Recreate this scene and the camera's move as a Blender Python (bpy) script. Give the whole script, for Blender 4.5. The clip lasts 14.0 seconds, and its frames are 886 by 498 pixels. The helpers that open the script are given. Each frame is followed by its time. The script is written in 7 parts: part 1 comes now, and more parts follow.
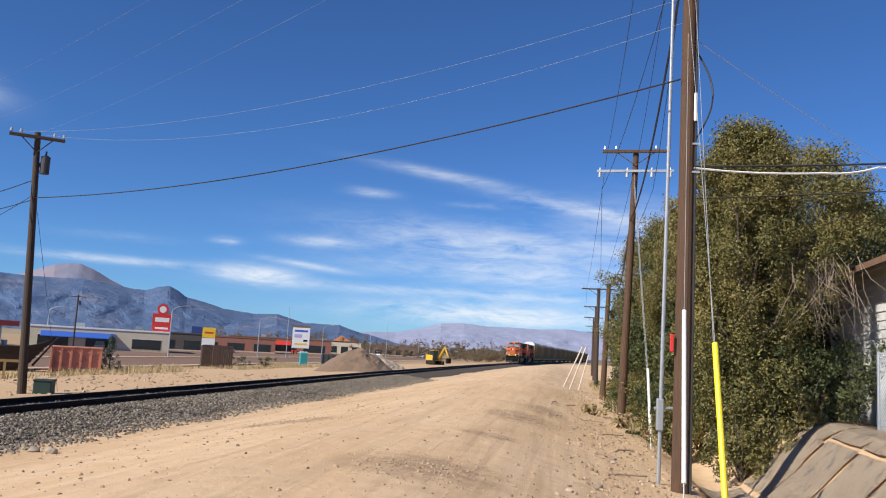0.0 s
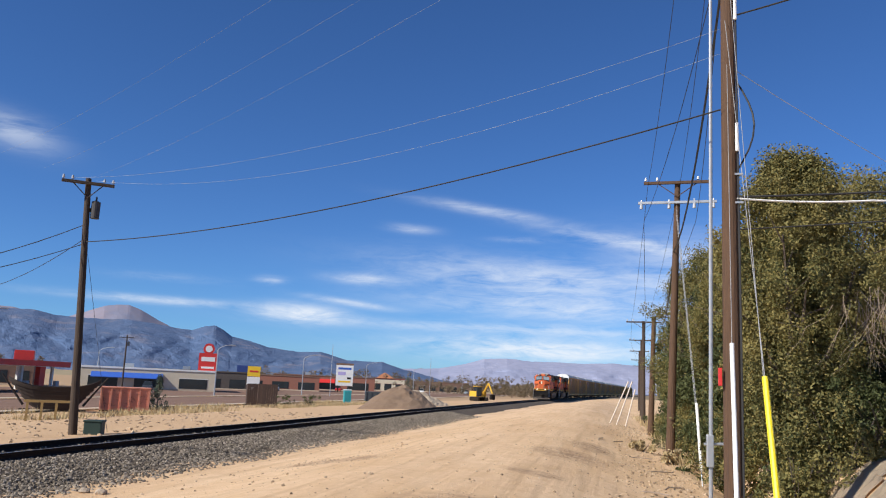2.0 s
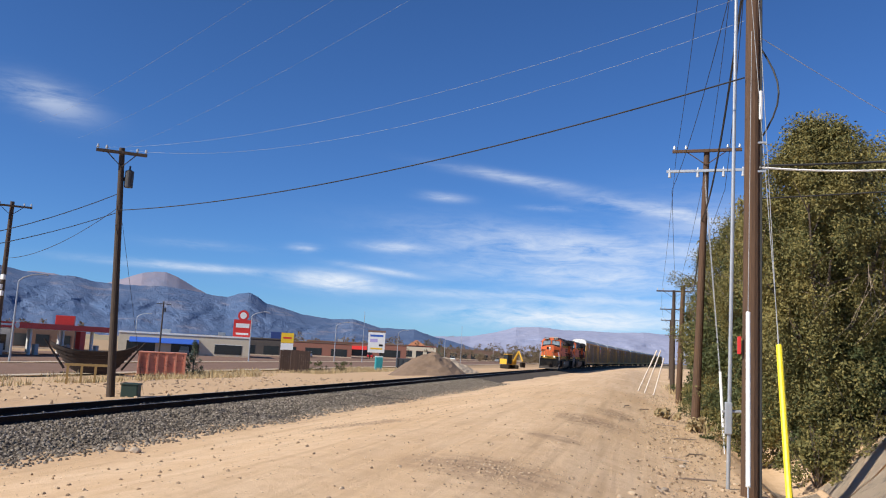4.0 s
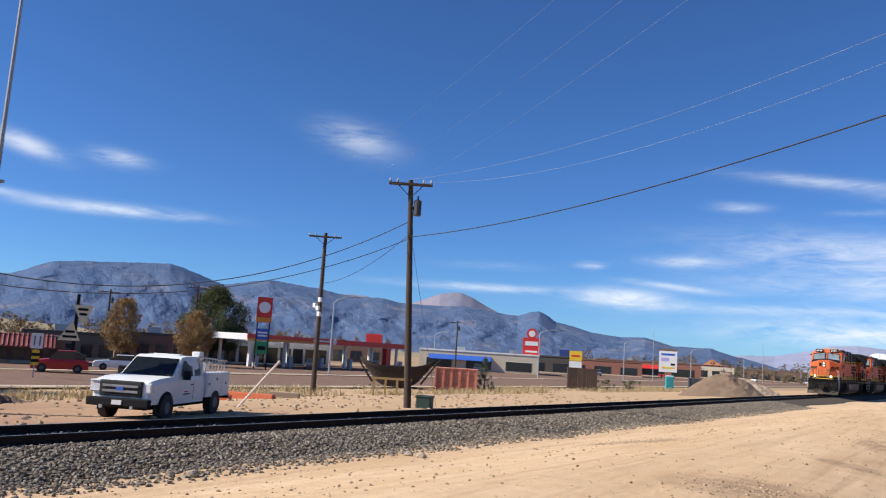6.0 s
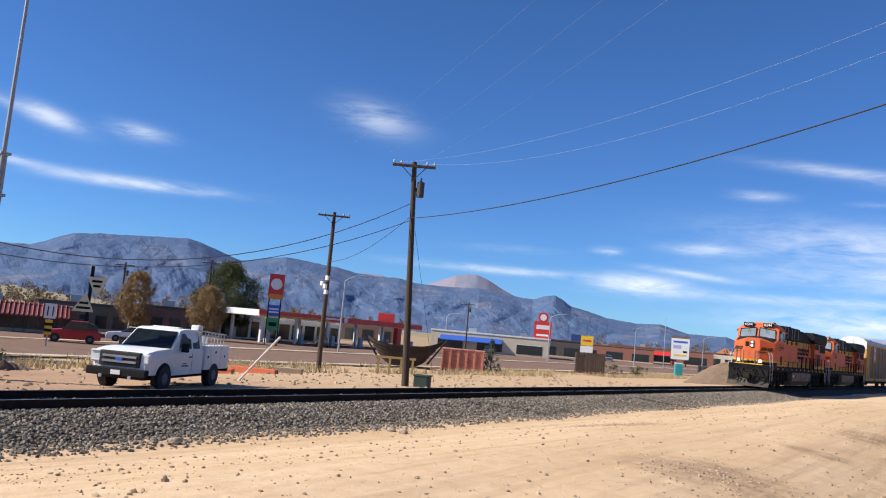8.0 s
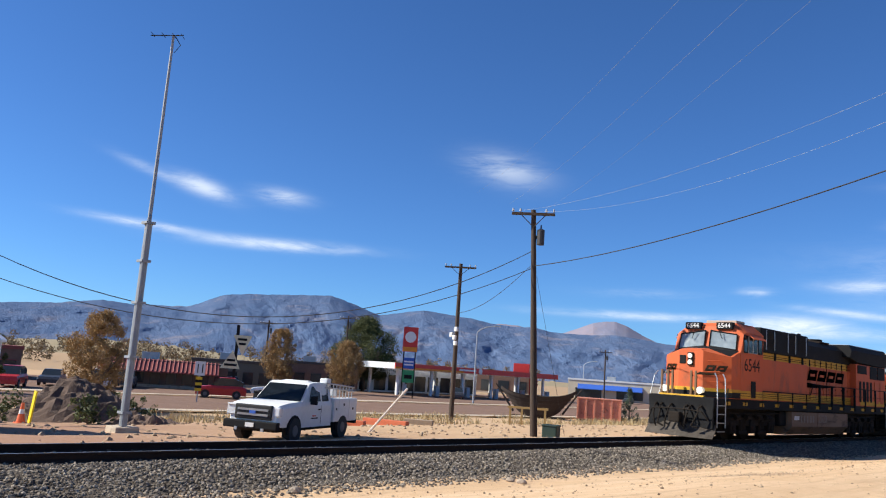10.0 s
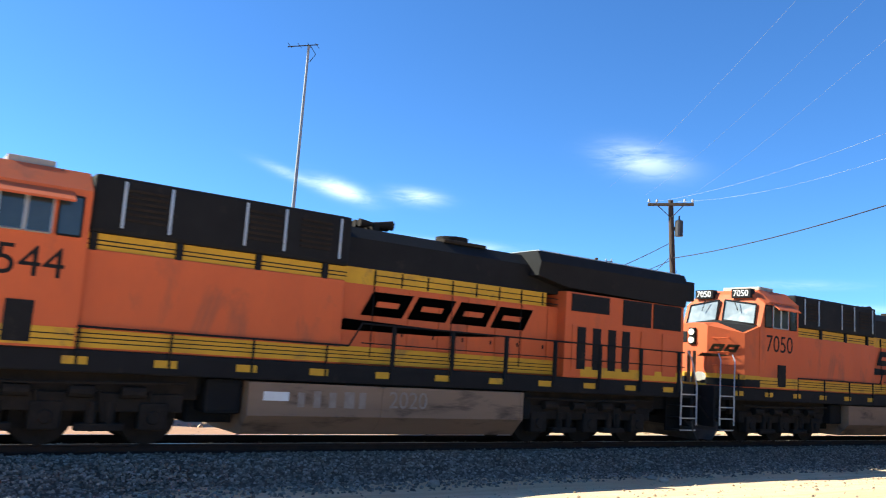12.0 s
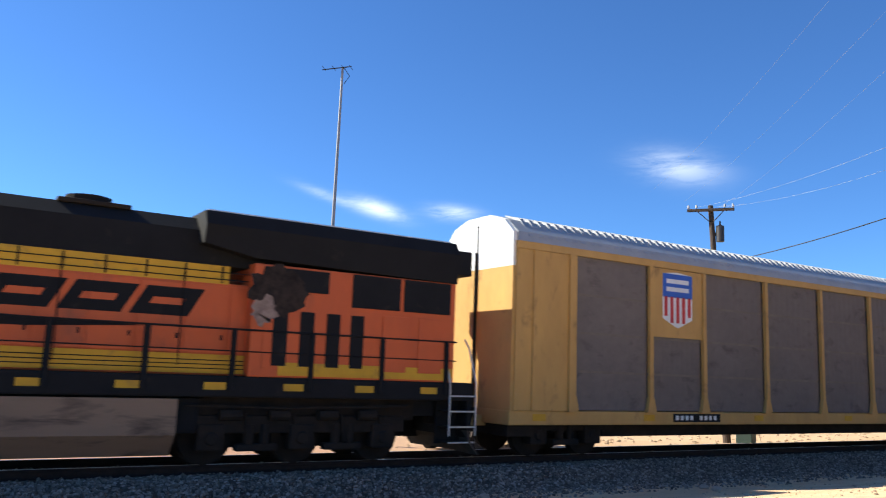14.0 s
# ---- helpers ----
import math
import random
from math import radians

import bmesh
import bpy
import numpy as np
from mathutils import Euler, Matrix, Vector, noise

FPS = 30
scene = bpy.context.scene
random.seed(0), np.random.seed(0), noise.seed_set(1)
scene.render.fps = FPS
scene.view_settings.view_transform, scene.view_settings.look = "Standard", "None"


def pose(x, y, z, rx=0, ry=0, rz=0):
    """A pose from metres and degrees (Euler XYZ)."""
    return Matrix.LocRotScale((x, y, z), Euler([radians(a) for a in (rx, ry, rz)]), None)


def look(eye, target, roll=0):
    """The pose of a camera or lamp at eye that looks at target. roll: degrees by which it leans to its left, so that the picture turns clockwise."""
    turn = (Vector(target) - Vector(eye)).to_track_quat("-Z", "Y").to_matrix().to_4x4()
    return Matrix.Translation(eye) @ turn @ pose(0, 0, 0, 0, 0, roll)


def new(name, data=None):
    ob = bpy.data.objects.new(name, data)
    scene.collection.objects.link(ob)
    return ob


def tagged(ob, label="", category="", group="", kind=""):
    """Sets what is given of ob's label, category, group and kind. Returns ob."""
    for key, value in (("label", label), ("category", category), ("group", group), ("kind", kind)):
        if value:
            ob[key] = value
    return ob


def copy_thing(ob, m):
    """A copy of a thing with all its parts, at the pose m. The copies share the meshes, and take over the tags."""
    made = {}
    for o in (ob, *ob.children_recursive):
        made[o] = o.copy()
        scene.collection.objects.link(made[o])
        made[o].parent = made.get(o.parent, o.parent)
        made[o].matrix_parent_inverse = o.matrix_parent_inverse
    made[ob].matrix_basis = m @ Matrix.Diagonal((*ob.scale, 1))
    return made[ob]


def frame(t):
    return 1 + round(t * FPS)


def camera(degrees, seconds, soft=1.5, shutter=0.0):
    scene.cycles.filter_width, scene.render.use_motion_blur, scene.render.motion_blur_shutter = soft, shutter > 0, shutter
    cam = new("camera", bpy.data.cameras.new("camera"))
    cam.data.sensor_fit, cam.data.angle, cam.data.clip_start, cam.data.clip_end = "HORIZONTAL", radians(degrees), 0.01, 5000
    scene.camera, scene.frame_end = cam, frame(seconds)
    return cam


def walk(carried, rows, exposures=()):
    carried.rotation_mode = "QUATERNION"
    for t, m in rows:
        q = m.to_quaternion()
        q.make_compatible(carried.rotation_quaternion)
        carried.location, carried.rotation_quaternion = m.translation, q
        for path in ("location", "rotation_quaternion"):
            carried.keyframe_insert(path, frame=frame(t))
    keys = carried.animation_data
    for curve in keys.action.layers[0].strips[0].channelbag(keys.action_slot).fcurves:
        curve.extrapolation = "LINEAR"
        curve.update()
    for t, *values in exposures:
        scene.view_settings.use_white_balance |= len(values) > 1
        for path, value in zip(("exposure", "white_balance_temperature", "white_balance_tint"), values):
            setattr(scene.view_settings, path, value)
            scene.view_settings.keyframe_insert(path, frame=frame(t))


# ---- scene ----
cam = camera(57.76, 14.0, soft=1.1, shutter=0.12)
# seconds, x, y, z, yaw, pitch, roll
PATH = [
    (0, -0.00, 0.00, 1.70, 8.57, 7.21, -3.22),
    (0.5, -0.01, 0.03, 1.71, 8.95, 7.94, -2.42),
    (1, 0.00, 0.01, 1.71, 10.04, 8.68, -3.47),
    (1.5, -0.01, 0.00, 1.72, 10.90, 9.69, -2.76),
    (2, 0.01, -0.02, 1.72, 11.65, 9.58, -2.56),
    (2.2, -0.01, -0.03, 1.72, 12.87, 9.23, -2.61),
    (4.3, 0.37, -0.23, 1.70, 14.34, 7.13, -3.27),
    (4.5, 0.44, -0.25, 1.70, 16.25, 7.48, -3.69),
    (5, 0.63, -0.34, 1.69, 19.30, 7.49, -2.79),
    (5.5, 0.73, -0.34, 1.68, 26.28, 6.10, -2.68),
    (6, 0.91, -0.44, 1.68, 34.26, 7.32, -3.59),
    (6.5, 1.11, -0.46, 1.67, 38.14, 6.23, -3.04),
    (7, 1.31, -0.47, 1.69, 33.87, 5.30, -3.26),
    (7.2, 1.41, -0.45, 1.69, 34.04, 5.95, -4.07),
    (9.3, 2.01, -0.27, 1.73, 37.78, 6.53, -3.77),
    (9.5, 2.06, -0.24, 1.73, 39.06, 7.17, -3.14),
    (10, 2.21, -0.10, 1.69, 45.08, 8.71, -3.95),
    (10.5, 2.27, -0.06, 1.70, 45.42, 8.86, -4.49),
    (11, 2.29, -0.01, 1.70, 49.43, 8.31, -4.29),
    (11.5, 2.29, 0.02, 1.69, 52.86, 8.27, -3.41),
    (12, 2.25, -0.05, 1.67, 54.79, 7.81, -3.80),
    (12.5, 2.27, -0.06, 1.65, 55.81, 8.82, -3.87),
    (13, 2.32, -0.10, 1.65, 57.06, 8.66, -3.70),
    (13.5, 2.34, -0.11, 1.64, 58.79, 8.80, -2.72),
    (14, 2.29, -0.16, 1.63, 57.73, 8.77, -2.08),
]
walk(cam, [(t, pose(x, y, z, 90 + p, r, w)) for t, x, y, z, w, p, r in PATH],
     exposures=[(0, 0.32, 6500, 10), (5.5, 0.32, 6500, 10), (6.5, 0.54, 6500, 10), (9.5, 0.52, 6500, 9), (10.5, 0.76, 6500, 6), (11.5, 1.12, 6500, 1), (12.2, 1.5, 6600, -1), (12.6, 1.62, 6650, 2), (13.0, 1.24, 6700, 3), (14.0, 1.1, 6700, 5)])

# ---------------------------------------------------------------- light
SUN_EL, SUN_FROM = 36.0, (-0.71, -0.70)     # elevation, ground direction towards the sun
sun = new("sun", bpy.data.lights.new("sun", "SUN"))
sun.data.energy, sun.data.angle, sun.data.color = 5.0, radians(0.5), (1.0, 0.94, 0.84)
_h = math.cos(radians(SUN_EL)) / math.hypot(*SUN_FROM)
sun.matrix_world = look((SUN_FROM[0] * _h * 50, SUN_FROM[1] * _h * 50, math.sin(radians(SUN_EL)) * 50), (0, 0, 0))


class Nodes:
    """Short hand for node trees."""

    def __init__(self, tree):
        self.t = tree
        tree.nodes.clear()

    def n(self, kind, **kw):
        node = self.t.nodes.new(kind)
        for k, v in kw.items():
            if k == "blend":
                node.blend_type = v
            elif k == "op":
                node.operation = v
            elif k == "dtype":
                node.data_type = v
        return node

    def wire(self, a, b):
        self.t.links.new(a, b)

    def put(self, v, socket):
        if hasattr(v, "is_output"):
            self.wire(v, socket)
        else:
            socket.default_value = v

    def math(self, op, a, b=0.0, c=0.0, clamp=False):
        m = self.n("ShaderNodeMath", op=op)
        m.use_clamp = clamp
        self.put(a, m.inputs[0]), self.put(b, m.inputs[1]), self.put(c, m.inputs[2])
        return m.outputs[0]

    def noise(self, vec, scale, detail=4.0, rough=0.55, dist=0.0):
        m = self.n("ShaderNodeTexNoise")
        if vec is not None:
            self.wire(vec, m.inputs["Vector"])
        m.inputs["Scale"].default_value, m.inputs["Detail"].default_value = scale, detail
        m.inputs["Roughness"].default_value, m.inputs["Distortion"].default_value = rough, dist
        return m.outputs["Fac"]

    def ramp(self, fac, stops):
        m = self.n("ShaderNodeValToRGB")
        while len(m.color_ramp.elements) < len(stops):
            m.color_ramp.elements.new(0.5)
        for e, (p, c) in zip(m.color_ramp.elements, stops):
            e.position, e.color = p, (*c, 1) if len(c) == 3 else c
        self.wire(fac, m.inputs[0])
        return m.outputs[0]

    def mix(self, fac, a, b, blend="MIX"):
        m = self.n("ShaderNodeMix", dtype="RGBA", blend=blend)
        self.put(fac, m.inputs[0])
        self.put(a if hasattr(a, "is_output") else (*a, 1), m.inputs[6])
        self.put(b if hasattr(b, "is_output") else (*b, 1), m.inputs[7])
        return m.outputs[2]

    def stretch(self, vec, scale, loc=(0, 0, 0), rot=(0, 0, 0)):
        m = self.n("ShaderNodeMapping")
        self.wire(vec, m.inputs[0])
        m.inputs["Scale"].default_value, m.inputs["Location"].default_value, m.inputs["Rotation"].default_value = scale, loc, rot
        return m.outputs[0]


def make_world():
    w = bpy.data.worlds.new("sky")
    scene.world = w
    w.use_nodes = True
    k = Nodes(w.node_tree)
    sky = k.n("ShaderNodeTexSky")
    sky.sky_type, sky.sun_disc = "NISHITA", False
    sky.sun_elevation, sky.sun_rotation = radians(SUN_EL), math.atan2(SUN_FROM[0], SUN_FROM[1])
    sky.altitude, sky.air_density, sky.dust_density, sky.ozone_density = 1900, 1.0, 0.5, 3.0
    co = k.n("ShaderNodeTexCoord").outputs["Generated"]
    sep = k.n("ShaderNodeSeparateXYZ")
    k.wire(co, sep.inputs[0])
    az = k.math("MULTIPLY", k.math("ARCTAN2", k.math("MULTIPLY", sep.outputs[0], -1.0), sep.outputs[1]), 57.2958)
    el = k.math("MULTIPLY", k.math("ARCSINE", sep.outputs[2]), 57.2958)
    comb = k.n("ShaderNodeCombineXYZ")
    k.wire(az, comb.inputs[0]), k.wire(el, comb.inputs[1])
    wisp = k.noise(k.stretch(comb.outputs[0], (0.10, 0.55, 1), rot=(0, 0, 0.10)), 1.0, 6.0, 0.62, 0.6)
    fine = k.noise(k.stretch(comb.outputs[0], (0.35, 1.6, 1), (3, 1, 0), (0, 0, 0.15)), 1.0, 5.0, 0.65, 0.8)
    tex = k.math("ADD", k.math("MULTIPLY", wisp, 0.6), k.math("MULTIPLY", fine, 0.4))
    total = None
    # cirrus streaks: azimuth, elevation, half width, half height, tilt, density
    for a, e, wa, we, tilt, dens in (
            (21.9, 4.45, 3.0, 0.62, -0.02, 1.7), (18.5, 5.4, 3.0, 0.22, -0.10, 0.9), (32.0, 4.75, 6.0, 0.26, 0.0, 1.0), (31.0, 6.3, 3.5, 0.3, 0.0, 0.3),
            (24.1, 6.65, 1.0, 0.26, 0.0, 0.9), (14.3, 10.9, 1.6, 0.30, -0.03, 0.7), (9.0, 12.4, 5.0, 0.35, -0.13, 0.75), (17.6, 7.15, 2.4, 0.35, 0.0, 0.9),
            (5.5, 7.7, 9.5, 1.25, -0.06, 1.05), (3.5, 5.6, 10.0, 0.9, -0.03, 1.05), (-0.5, 10.4, 5.5, 0.45, -0.16, 0.9), (6.4, 10.4, 1.8, 0.2, 0.0, 0.6),
            (6.0, 4.1, 13.0, 0.35, 0.0, 0.9), (5.0, 2.7, 9.0, 0.9, 0.0, 1.8), (-6.0, 8.6, 6.0, 2.2, -0.1, 0.7),
            (41.5, 14.6, 2.6, 1.0, -0.16, 0.75), (62.9, 11.4, 1.9, 0.55, -0.25, 1.1), (66.5, 12.1, 2.0, 0.35, -0.3, 0.5), (57.4, 11.35, 1.7, 0.5, -0.05, 0.9),
            (66.5, 8.45, 3.2, 0.28, -0.05, 1.0), (57.5, 8.0, 5.2, 0.36, 0.01, 1.25)):
        da, de = k.math("SUBTRACT", az, a), k.math("SUBTRACT", el, e)
        de = k.math("SUBTRACT", de, k.math("MULTIPLY", da, -tilt))
        r = k.math("ADD", k.math("POWER", k.math("DIVIDE", da, wa), 2.0), k.math("POWER", k.math("DIVIDE", de, we), 2.0))
        g = k.math("MULTIPLY", k.math("POWER", 2.718, k.math("MULTIPLY", r, -1.05)), dens * 0.72)
        total = g if total is None else k.math("ADD", total, g)
    fac = k.math("MULTIPLY", total, k.math("MULTIPLY_ADD", tex, 4.2, -1.45, clamp=True), clamp=True)
    fac = k.math("MULTIPLY", fac, 0.85)
    tint = k.mix(1.0, sky.outputs[0], (0.50, 0.83, 1.26), "MULTIPLY")
    col = k.mix(fac, tint, (9.2, 9.8, 10.6))
    bg, out = k.n("ShaderNodeBackground"), k.n("ShaderNodeOutputWorld")
    k.wire(col, bg.inputs[0])
    bg.inputs[1].default_value = 0.075
    k.wire(bg.outputs[0], out.inputs[0])


make_world()

# ---------------------------------------------------------------- materials
MATS = {}


def mat(name, a, b=None, scale=6.0, rough=0.7, metal=0.0, bump=0.0, bscale=40.0, wear=None, wear_at=0.62, wscale=2.0,
        emit=None, stretch=(1, 1, 1), piece=0.0, gloss=0.5):
    """Two-tone noise surface with optional stains, relief and a shift from piece to piece."""
    if name in MATS:
        return MATS[name]
    m = bpy.data.materials.new(name)
    m.use_nodes = True
    k = Nodes(m.node_tree)
    bs, out = k.n("ShaderNodeBsdfPrincipled"), k.n("ShaderNodeOutputMaterial")
    k.wire(bs.outputs[0], out.inputs[0])
    co = k.n("ShaderNodeTexCoord").outputs["Object"]
    co = k.stretch(co, stretch)
    b = b or tuple(c * 0.8 for c in a)
    n1 = k.noise(co, scale, 6.0, 0.6)
    col = k.ramp(n1, [(0.32, a), (0.68, b)])
    n2 = k.noise(co, scale * 7, 3.0)
    col = k.mix(0.25, col, k.ramp(n2, [(0.3, tuple(c * 0.75 for c in a)), (0.7, tuple(min(1, c * 1.15) for c in b))]))
    if wear:
        n3 = k.noise(co, wscale, 8.0, 0.65, 0.4)
        col = k.mix(k.ramp(n3, [(wear_at - 0.06, (0, 0, 0)), (wear_at + 0.08, (1, 1, 1))]), col, wear)
    if piece:
        info = k.n("ShaderNodeObjectInfo")
        hs = k.n("ShaderNodeHueSaturation")
        k.wire(k.math("MULTIPLY_ADD", info.outputs["Random"], piece, 1 - piece / 2), hs.inputs["Value"])
        k.wire(col, hs.inputs["Color"])
        col = hs.outputs[0]
    k.wire(col, bs.inputs["Base Color"])
    rr = k.math("MULTIPLY_ADD", n2, 0.25, rough - 0.12, clamp=True)
    k.wire(rr, bs.inputs["Roughness"])
    bs.inputs["Metallic"].default_value = metal
    bs.inputs["Specular IOR Level"].default_value = gloss
    if bump:
        bn = k.n("ShaderNodeBump")
        bn.inputs["Strength"].default_value, bn.inputs["Distance"].default_value = bump, 0.05
        k.wire(k.noise(co, bscale, 6.0, 0.65), bn.inputs["Height"])
        k.wire(bn.outputs[0], bs.inputs["Normal"])
    if emit:
        bs.inputs["Emission Color"].default_value, bs.inputs["Emission Strength"].default_value = (*emit[:3], 1), emit[3]
    MATS[name] = m
    return m


def dirt_mat(name, a, b, c, d):
    """Ground: patches of four tones at three scales, with tyre-worn drift along the track and pebble relief."""
    m = bpy.data.materials.new(name)
    m.use_nodes = True
    k = Nodes(m.node_tree)
    bs, out = k.n("ShaderNodeBsdfPrincipled"), k.n("ShaderNodeOutputMaterial")
    k.wire(bs.outputs[0], out.inputs[0])
    co = k.n("ShaderNodeTexCoord").outputs["Object"]
    n1 = k.noise(k.stretch(co, (0.35, 0.12, 1)), 1.0, 8.0, 0.6, 0.3)
    n2 = k.noise(co, 2.2, 8.0, 0.7)
    n3 = k.noise(co, 26.0, 5.0, 0.7)
    n4 = k.noise(k.stretch(co, (0.9, 0.05, 1), (4, 0, 0)), 1.0, 5.0, 0.6, 0.4)
    col = k.ramp(n1, [(0.35, a), (0.62, b)])
    col = k.mix(k.ramp(n2, [(0.45, (0, 0, 0)), (0.75, (0.8, 0.8, 0.8))]), col, c)
    col = k.mix(k.ramp(n4, [(0.55, (0, 0, 0)), (0.72, (0.55, 0.55, 0.55))]), col, d)
    n5 = k.noise(co, 48.0, 3.0, 0.6)
    col = k.mix(k.ramp(n5, [(0.27, (0.7, 0.7, 0.7)), (0.38, (0, 0, 0))]), col, tuple(q * 0.45 for q in a))
    n6 = k.noise(k.stretch(co, (2.6, 0.10, 1), (7, 0, 0), (0, 0, 0.05)), 1.0, 4.0, 0.6, 0.3)
    col = k.mix(k.ramp(n6, [(0.50, (0, 0, 0)), (0.66, (0.35, 0.35, 0.35))]), col, tuple(q * 0.72 for q in c))
    sep = k.n("ShaderNodeSeparateXYZ")
    k.wire(co, sep.inputs[0])
    far = k.math("MULTIPLY", k.math("GREATER_THAN", k.math("ADD", sep.outputs[1], k.math("MULTIPLY", sep.outputs[0], -1.6)), 235.0), 0.85)
    col = k.mix(far, col, (0.17, 0.135, 0.085))
    red = k.n("ShaderNodeMapRange")
    k.wire(k.math("ADD", sep.outputs[1], k.math("MULTIPLY", n1, 14.0)), red.inputs[0])
    red.inputs[1].default_value, red.inputs[2].default_value, red.inputs[3].default_value, red.inputs[4].default_value = 32.0, 16.0, 0.0, 0.92
    west = k.math("LESS_THAN", sep.outputs[0], -15.0)
    col = k.mix(k.math("MULTIPLY", west, 0.70), col, (0.47, 0.315, 0.185))
    col = k.mix(k.math("MULTIPLY", red.outputs[0], west), col, (0.33, 0.19, 0.125))
    # spilled dark gravel: centre, half sizes
    for cx, cy, wx, wy in ((-2.0, 12.2, 1.5, 1.5), (-1.2, 24.5, 1.3, 2.2), (-1.6, 18.0, 0.8, 0.7), (-6.8, 19.5, 1.6, 1.2), (-0.6, 30.0, 0.9, 2.6)):
        ex = k.math("POWER", k.math("DIVIDE", k.math("SUBTRACT", sep.outputs[0], cx), wx), 2.0)
        ey = k.math("POWER", k.math("DIVIDE", k.math("SUBTRACT", sep.outputs[1], cy), wy), 2.0)
        g = k.math("SUBTRACT", 1.0, k.math("ADD", ex, ey), clamp=True)
        g = k.math("MULTIPLY", g, k.math("MULTIPLY_ADD", n2, 3.2, -0.9, clamp=True), clamp=True)
        col = k.mix(k.math("MULTIPLY", g, 0.8), col, (0.26, 0.17, 0.11))
    k.wire(col, bs.inputs["Base Color"])
    bs.inputs["Roughness"].default_value = 0.95
    bs.inputs["Specular IOR Level"].default_value = 0.15
    bn = k.n("ShaderNodeBump")
    bn.inputs["Strength"].default_value, bn.inputs["Distance"].default_value = 0.55, 0.06
    grit = k.noise(co, 70.0, 4.0, 0.7)
    rut = k.noise(k.stretch(co, (3.2, 0.10, 1), (0, 0, 0), (0, 0, 0.05)), 1.0, 3.0, 0.5, 0.3)
    hgt = k.math("ADD", k.math("MULTIPLY", n2, 0.9), k.math("MULTIPLY", n3, 0.22))
    k.wire(k.math("ADD", k.math("ADD", hgt, k.math("MULTIPLY", grit, 0.16)), k.math("MULTIPLY", rut, 0.9)), bn.inputs["Height"])
    k.wire(bn.outputs[0], bs.inputs["Normal"])
    return m


DIRT = dirt_mat("dirt", (0.60, 0.405, 0.235), (0.70, 0.50, 0.315), (0.53, 0.345, 0.195), (0.73, 0.545, 0.36))
ORANGE = mat("orange_paint", (0.62, 0.125, 0.036), (0.53, 0.104, 0.032), 0.8, 0.66, wear=(0.36, 0.095, 0.04), wear_at=0.62, wscale=1.1, stretch=(1, 1, 0.5), gloss=0.36)
BLACK = mat("black_paint", (0.009, 0.009, 0.010), (0.014, 0.014, 0.015), 1.5, 0.8, wear=(0.03, 0.024, 0.02), wear_at=0.66, gloss=0.2)
YELLOW = mat("yellow_paint", (0.66, 0.37, 0.035), (0.54, 0.30, 0.03), 1.5, 0.7, wear=(0.34, 0.2, 0.05), wear_at=0.62, gloss=0.25)
GRIME = mat("grimy_steel", (0.016, 0.013, 0.011), (0.034, 0.026, 0.020), 2.5, 0.9, 0.0, 0.3, 18, gloss=0.15)
TANK = mat("tank_brown", (0.30, 0.20, 0.13), (0.22, 0.148, 0.10), 1.0, 0.7, wear=(0.10, 0.07, 0.05), wear_at=0.6, stretch=(1, 0.35, 1.4), gloss=0.15)
STEEL = mat("bare_steel", (0.45, 0.44, 0.42), (0.32, 0.31, 0.30), 3, 0.4, 0.8)
WHITE = mat("white_paint", (0.78, 0.78, 0.76), (0.70, 0.70, 0.68), 1.2, 0.45, wear=(0.45, 0.42, 0.38), wear_at=0.72)
CHALK = mat("faded_chalk", (0.34, 0.29, 0.25), (0.24, 0.19, 0.15), 5, 0.9, gloss=0.1)
GLASS = mat("dark_glass", (0.02, 0.026, 0.03), (0.03, 0.036, 0.04), 0.6, 0.12, 0.0)
# windscreen glass: the reflected sky is painted into its grey base
SHIELD = mat("windshield_sky_tint", (0.16, 0.20, 0.22), (0.26, 0.31, 0.34), 0.8, 0.15)
LAMP = mat("lit_lamp", (0.9, 0.85, 0.7), emit=(1.0, 0.90, 0.70, 0.28))
RAILTOP = mat("rail_steel", (0.022, 0.014, 0.011), (0.036, 0.023, 0.017), 6, 0.85, 0.0, gloss=0.2)
RAILHEAD = mat("polished_rail_head", (0.5, 0.47, 0.44), (0.42, 0.39, 0.36), 6, 0.35, 0.9)
TIE = mat("tie_wood", (0.06, 0.045, 0.035), (0.10, 0.075, 0.055), 4, 0.9, bump=0.4, bscale=12, stretch=(1, 8, 8), piece=0.5)
BALLAST = mat("ballast", (0.075, 0.060, 0.047), (0.135, 0.110, 0.084), 14, 0.95, bump=1.0, bscale=26, gloss=0.15)
POLEWOOD = mat("pole_wood", (0.065, 0.034, 0.018), (0.12, 0.066, 0.036), 7, 0.85, bump=0.35, bscale=20, stretch=(6, 6, 0.35), wear=(0.07, 0.04, 0.025), wear_at=0.6)
DARKPOLE = mat("dark_pole_wood", (0.04, 0.026, 0.018), (0.075, 0.05, 0.034), 7, 0.85, bump=0.3, bscale=20, stretch=(6, 6, 0.35))
GALV = mat("galvanised_steel", (0.46, 0.48, 0.50), (0.38, 0.40, 0.42), 2.5, 0.45, 0.55)
WIRE = mat("wire", (0.025, 0.025, 0.025), (0.04, 0.04, 0.04), 2, 0.6)
BRIGHTWIRE = mat("bare_wire", (0.40, 0.42, 0.45), (0.33, 0.35, 0.38), 2, 0.8)
INSUL = mat("porcelain", (0.34, 0.35, 0.37), (0.42, 0.43, 0.45), 3, 0.35)
